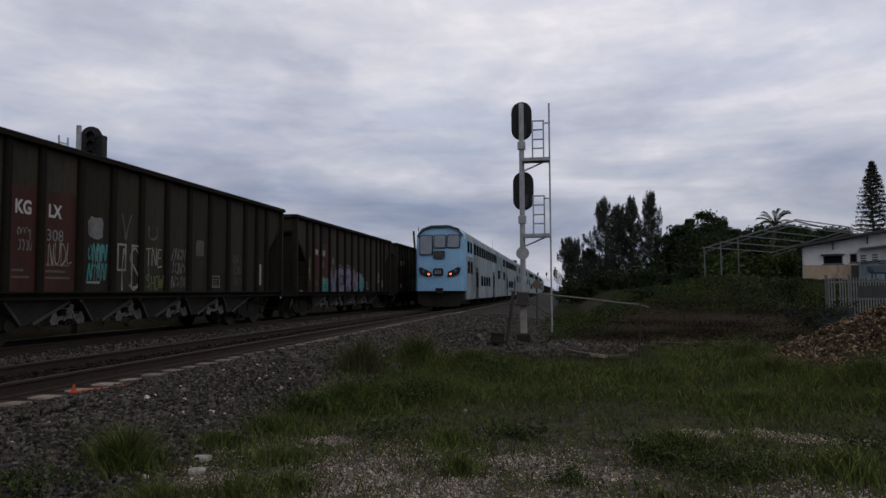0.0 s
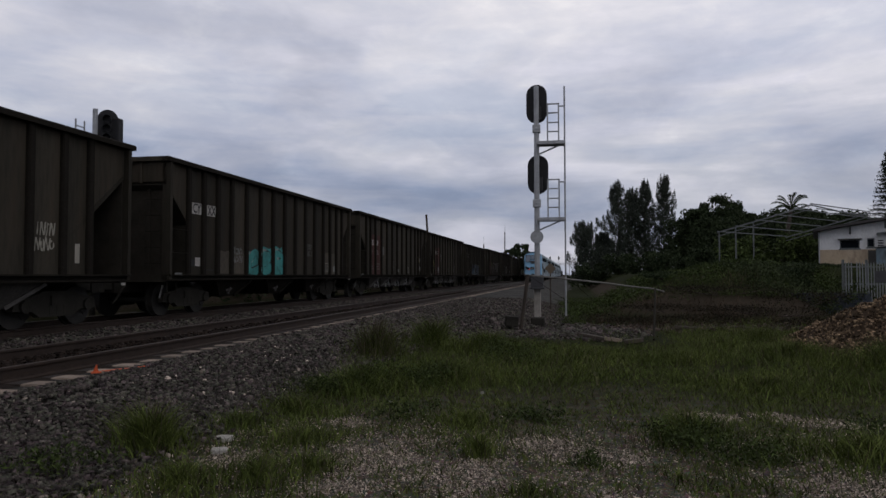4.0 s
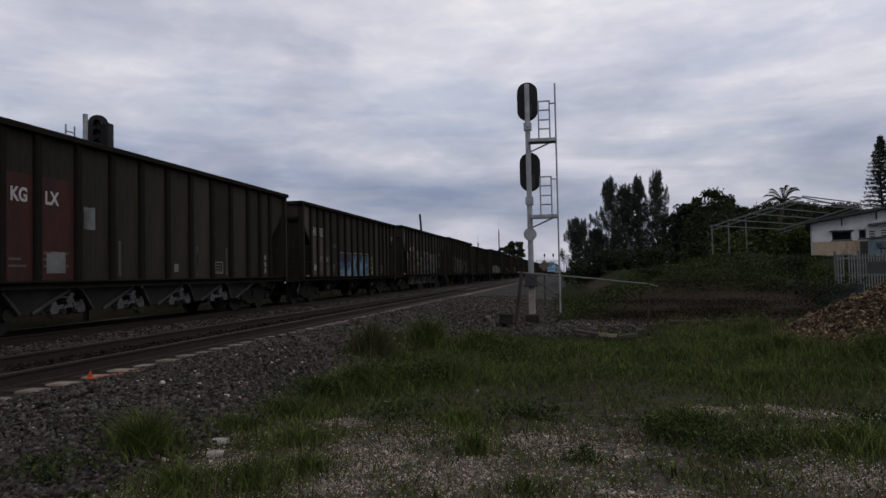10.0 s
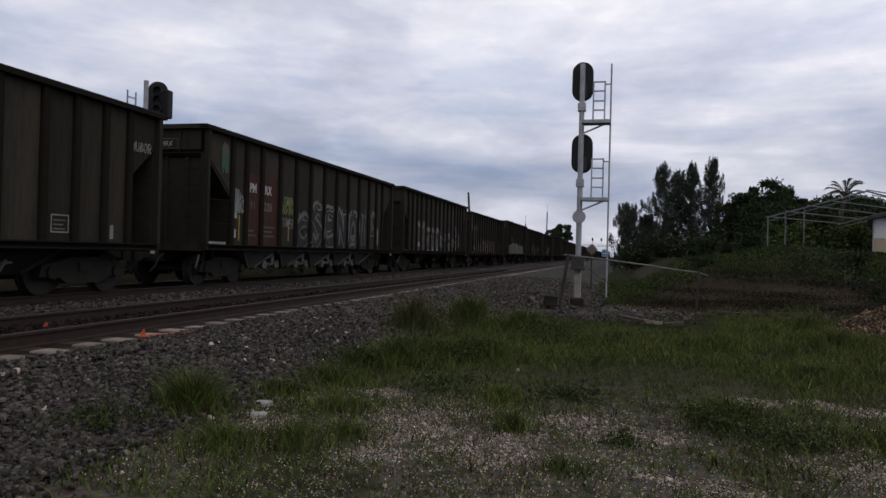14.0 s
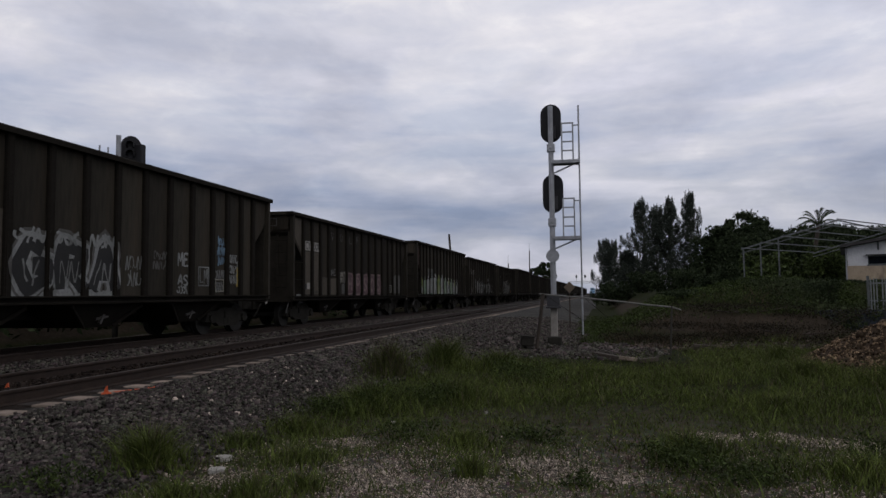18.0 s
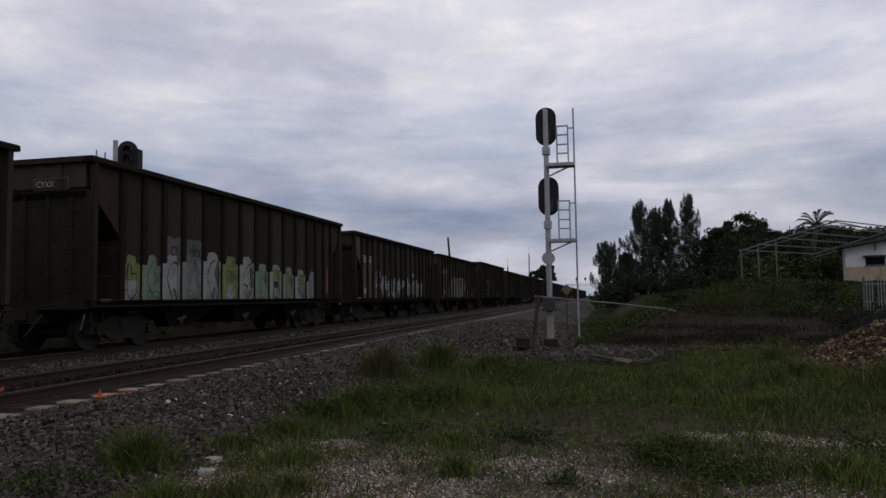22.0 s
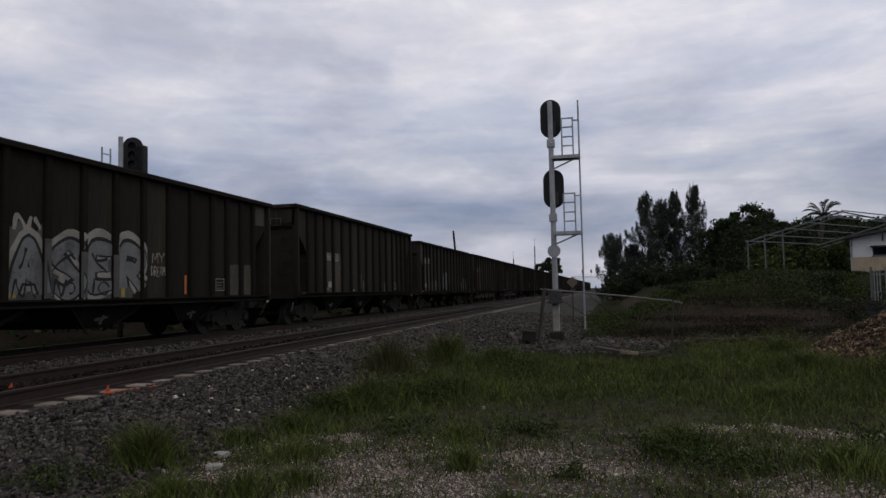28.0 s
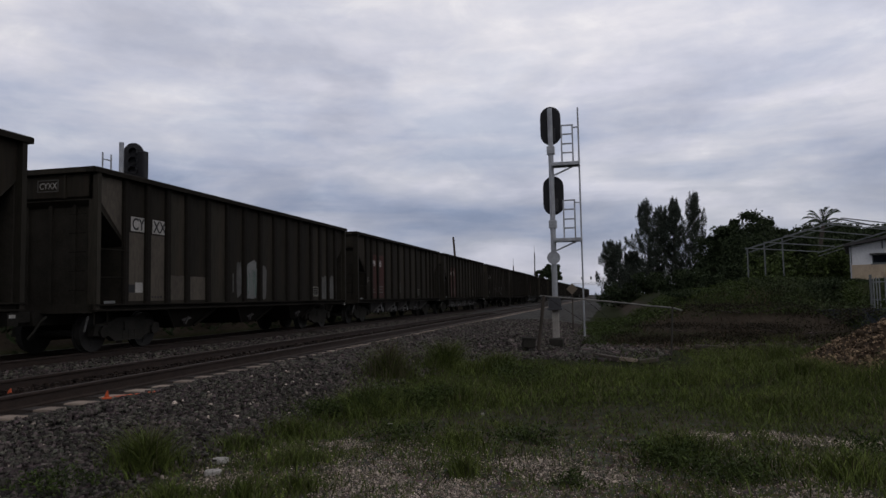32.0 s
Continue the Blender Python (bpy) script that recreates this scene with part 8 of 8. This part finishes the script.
TUFTS = [(-3.85, 13.3, 0.45, 0.85, 900), (-3.1, 15.0, 0.55, 0.80, 1100), (-1.9, 14.8, 0.7, 0.55, 1300), (-3.80, 5.75, 0.30, 0.48, 800), (-3.0, 9.6, 0.8, 0.50, 1500), (-2.1, 10.6, 0.9, 0.42, 1500),
         (2.6, 10.8, 0.9, 0.26, 1300), (3.9, 14.2, 0.9, 0.45, 1500), (5.2, 13.4, 0.9, 0.55, 1400), (6.4, 12.8, 1.0, 0.60, 1500), (0.2, 13.6, 1.1, 0.30, 1300), (1.8, 13.8, 1.1, 0.30, 1300), (4.6, 11.0, 1.0, 0.32, 1200),
         (-0.9, 6.2, 0.18, 0.30, 160), (1.0, 7.4, 0.5, 0.34, 500), (-2.5, 5.2, 0.35, 0.25, 300), (2.4, 6.6, 0.7, 0.30, 600), (3.0, 16.2, 1.0, 0.30, 900), (4.2, 18.0, 1.0, 0.45, 900),
         (-3.3, 7.9, 0.45, 0.30, 700), (-3.5, 6.9, 0.35, 0.24, 420), (-2.7, 6.5, 0.40, 0.20, 380), (-3.0, 4.9, 0.35, 0.22, 380), (-2.2, 5.6, 0.25, 0.20, 220), (-1.2, 7.4, 0.4, 0.22, 360), (-0.4, 5.2, 0.25, 0.16, 160)]


def weeds(x, y, r, h, n, seed):
    """A low leafy weed: small leaves over thin stems."""
    rng = np.random.default_rng(seed)
    z = float(ground_z(x, y))
    t = thing("weed_clump", pose(x, y, z), "dark leafy weed clump among the grass", "weed", "leafy weeds on the verge")
    c = [(rng.normal(0, r * 0.45), rng.normal(0, r * 0.45), h * rng.uniform(0.15, 0.8)) for _ in range(22)]
    s = Shape()
    for p in c[:1]:
        s.tube((0, 0, -0.03), (p[0] * 0.3, p[1] * 0.3, h * 0.6), 0.005, 0.002, n=5)
    part("stem", s, M_WEED, t)
    leaf_cloud("foliage", c, (r * 0.35, r * 0.35, h * 0.35), n, 0.015, rng, M_WEED, 1.6, 0.0, t)


for i, (x, y, r, h, n) in enumerate(((-2.95, 9.7, 0.55, 0.42, 2600), (-2.2, 10.0, 0.5, 0.34, 2000), (-3.4, 9.0, 0.35, 0.30, 1200), (-1.2, 13.2, 0.7, 0.45, 2000), (0.05, 6.25, 0.16, 0.16, 260), (0.9, 6.9, 0.40, 0.26, 1100),
                                      (1.3, 6.4, 0.45, 0.24, 1200), (2.9, 7.3, 0.6, 0.28, 1500), (-0.5, 7.9, 0.4, 0.2, 800), (-1.9, 7.6, 0.35, 0.22, 700), (5.4, 12.4, 0.9, 0.7, 2400), (6.6, 12.6, 0.8, 0.75, 2400), (-4.1, 4.9, 0.35, 0.2, 700))):
    weeds(x, y, r, h, n, 300 + i)


bank_cover()
for spot in ((3.1, 21.4, 8, 0.8, 4), (4.5, 21.9, -12, 0.6, -5), (5.6, 21.6, 30, 0.5, 7)):
    timber(*spot, "broken grey board lying at the foot of the bank")


def grow_grass():
    rng = np.random.default_rng(12)
    # small clumps, thinning out towards the trodden stones
    k = 15000
    cy = 3.8 + 19.2 * rng.random(k) ** 1.15
    cx = -4.6 + 18.5 * rng.random(k)
    toe = shoulder_edge(cy) + 1.55 + 0.35 * np.sin(1.9 * cy) + rng.normal(0, 0.15, k)
    thick = np.clip(1.0 - 1.0 * bare(cx, cy), 0.20, 1) * smooth((cx - toe) / 0.5 + 0.2)
    patchy = 0.35 + 0.65 * smooth(0.5 + 0.9 * np.sin(0.9 * cx + 0.5 * cy) * np.sin(0.8 * cy - 0.6 * cx + 1))
    thick *= np.where((cy > 16.2) & (cx < 2.4), 0.10, 1.0)
    keep = rng.random(k) < thick * patchy * 1.2
    cx, cy, thick = cx[keep], cy[keep], thick[keep]
    tall = rng.gamma(2.2, 0.028, len(cx)) * (0.45 + 0.55 * thick) * (0.8 + 0.6 * smooth((cy - 8.5) / 5)) + 0.02
    per = rng.integers(8, 34, len(cx))
    idx = np.repeat(np.arange(len(cx)), per)
    wide = (0.07 + 0.7 * tall)[idx]
    x = cx[idx] + rng.normal(0, 1, len(idx)) * wide
    y = cy[idx] + rng.normal(0, 1, len(idx)) * wide
    h = tall[idx] * rng.uniform(0.35, 1.35, len(idx))
    n = 90000
    x2, y2 = -4.4 + 18.0 * rng.random(n), 3.8 + 19.2 * rng.random(n) ** 1.2
    keep = (rng.random(n) < np.clip(1.0 - bare(x2, y2), 0.22, 1)) & (x2 > shoulder_edge(y2) + 1.6) & ((y2 < 16.2) | (x2 > 2.4))
    x, y, h = np.concatenate([x, x2[keep]]), np.concatenate([y, y2[keep]]), np.concatenate([h, 0.02 + 0.05 * rng.random(keep.sum())])
    dry = rng.random(len(x)) < 0.14
    blades("grass", x[~dry], y[~dry], h[~dry], 14, M_GRASS, "low rough green grass over the verge", 0.0048, 0.95)
    blades("dry_grass", x[dry], y[dry], h[dry] * 1.2, 15, M_DRY, "straw-coloured dry stalks among the grass", 0.004, 0.6)
    xs, ys, hs = [], [], []
    for cx, cy, r, high, k in TUFTS:
        k = int(k * 1.9)
        a, q = rng.uniform(0, 2 * np.pi, k), r * np.abs(rng.normal(0, 0.7, k))
        xs.append(cx + q * np.cos(a))
        ys.append(cy + q * np.sin(a))
        hs.append(high * rng.uniform(0.2, 1.0, k) * np.clip(1.1 - 0.45 * q / r, 0.25, 1.2))
    x, y, h = np.concatenate(xs), np.concatenate(ys), np.concatenate(hs)
    dry = (rng.random(len(x)) < 0.10) | ((np.hypot(x + 3.85, y - 13.3) < 0.6) & (rng.random(len(x)) < 0.45))
    blades("tall_grass", x[~dry], y[~dry], h[~dry], 16, M_GRASS, "taller green grass tufts beside the ballast", 0.0042, 0.85)
    blades("seed_stalks", x[dry], y[dry], h[dry] * 1.15, 17, M_DRY, "pale seeding stalks above the tufts", 0.004, 0.4)
    # sparse growth along the verge behind
    n = 14000
    x, y = -3.6 + 16 * rng.random(n), -7 + 11 * rng.random(n)
    blades("verge_grass", x, y, 0.03 + 0.08 * rng.random(n), 19, M_GRASS, "sparse low grass on the stony verge", 0.005, 0.8)
    # thin growth on the bank and beyond
    n = 34000
    y = 22.6 + 25 * rng.random(n) ** 1.2
    x = -1.2 + 19.4 * rng.random(n)
    z = ground_z(x, y)
    keep = rng.random(n) < np.where((z > 0.15) & (z < 1.15), 0.06, 0.9) * np.maximum(smooth((y + 0.8 * x - 26.5) / 2.0), x < 1.2) * smooth((x + 1.0) / 0.8)
    x, y = x[keep], y[keep]
    blades("bank_grass", x, y, 0.05 + 0.13 * rng.random(len(x)), 18, M_WEED, "grass and weeds on the bank and the raised lot", 0.010)


grow_grass()


# ---- what moves ----
def freight_run(t):
    return -SPEED * t


def commuter_run(t):
    return 18.2 * t + 0.5 * t * t


def wheel_rows(w, run, step):
    x, y, z = w.location
    rows = []
    n = round(32 / step)
    for i in range(n + 1):
        t = i * step
        rows.append((t, pose(x, y, z, -math.degrees(run(t) / 0.42))))
    return rows


def motions():
    for n, car in CARS.items():
        y = car_y(n)
        walk(car, [(t, pose(FAR_TRACK, y + freight_run(t), RAIL)) for t in (0.0, 8.0, 16.0, 24.0, 32.0)])
        if -1 <= n <= 15:
            for truck in [o for o in car.children if o.name.startswith("truck")]:
                for w in truck.children:
                    walk(w, wheel_rows(w, freight_run, 0.1))
    for car, back in PASSENGER:
        walk(car, [(t, pose(NEAR_TRACK, 41.6 + back + commuter_run(t), RAIL)) for t in range(0, 33, 2)])


motions()
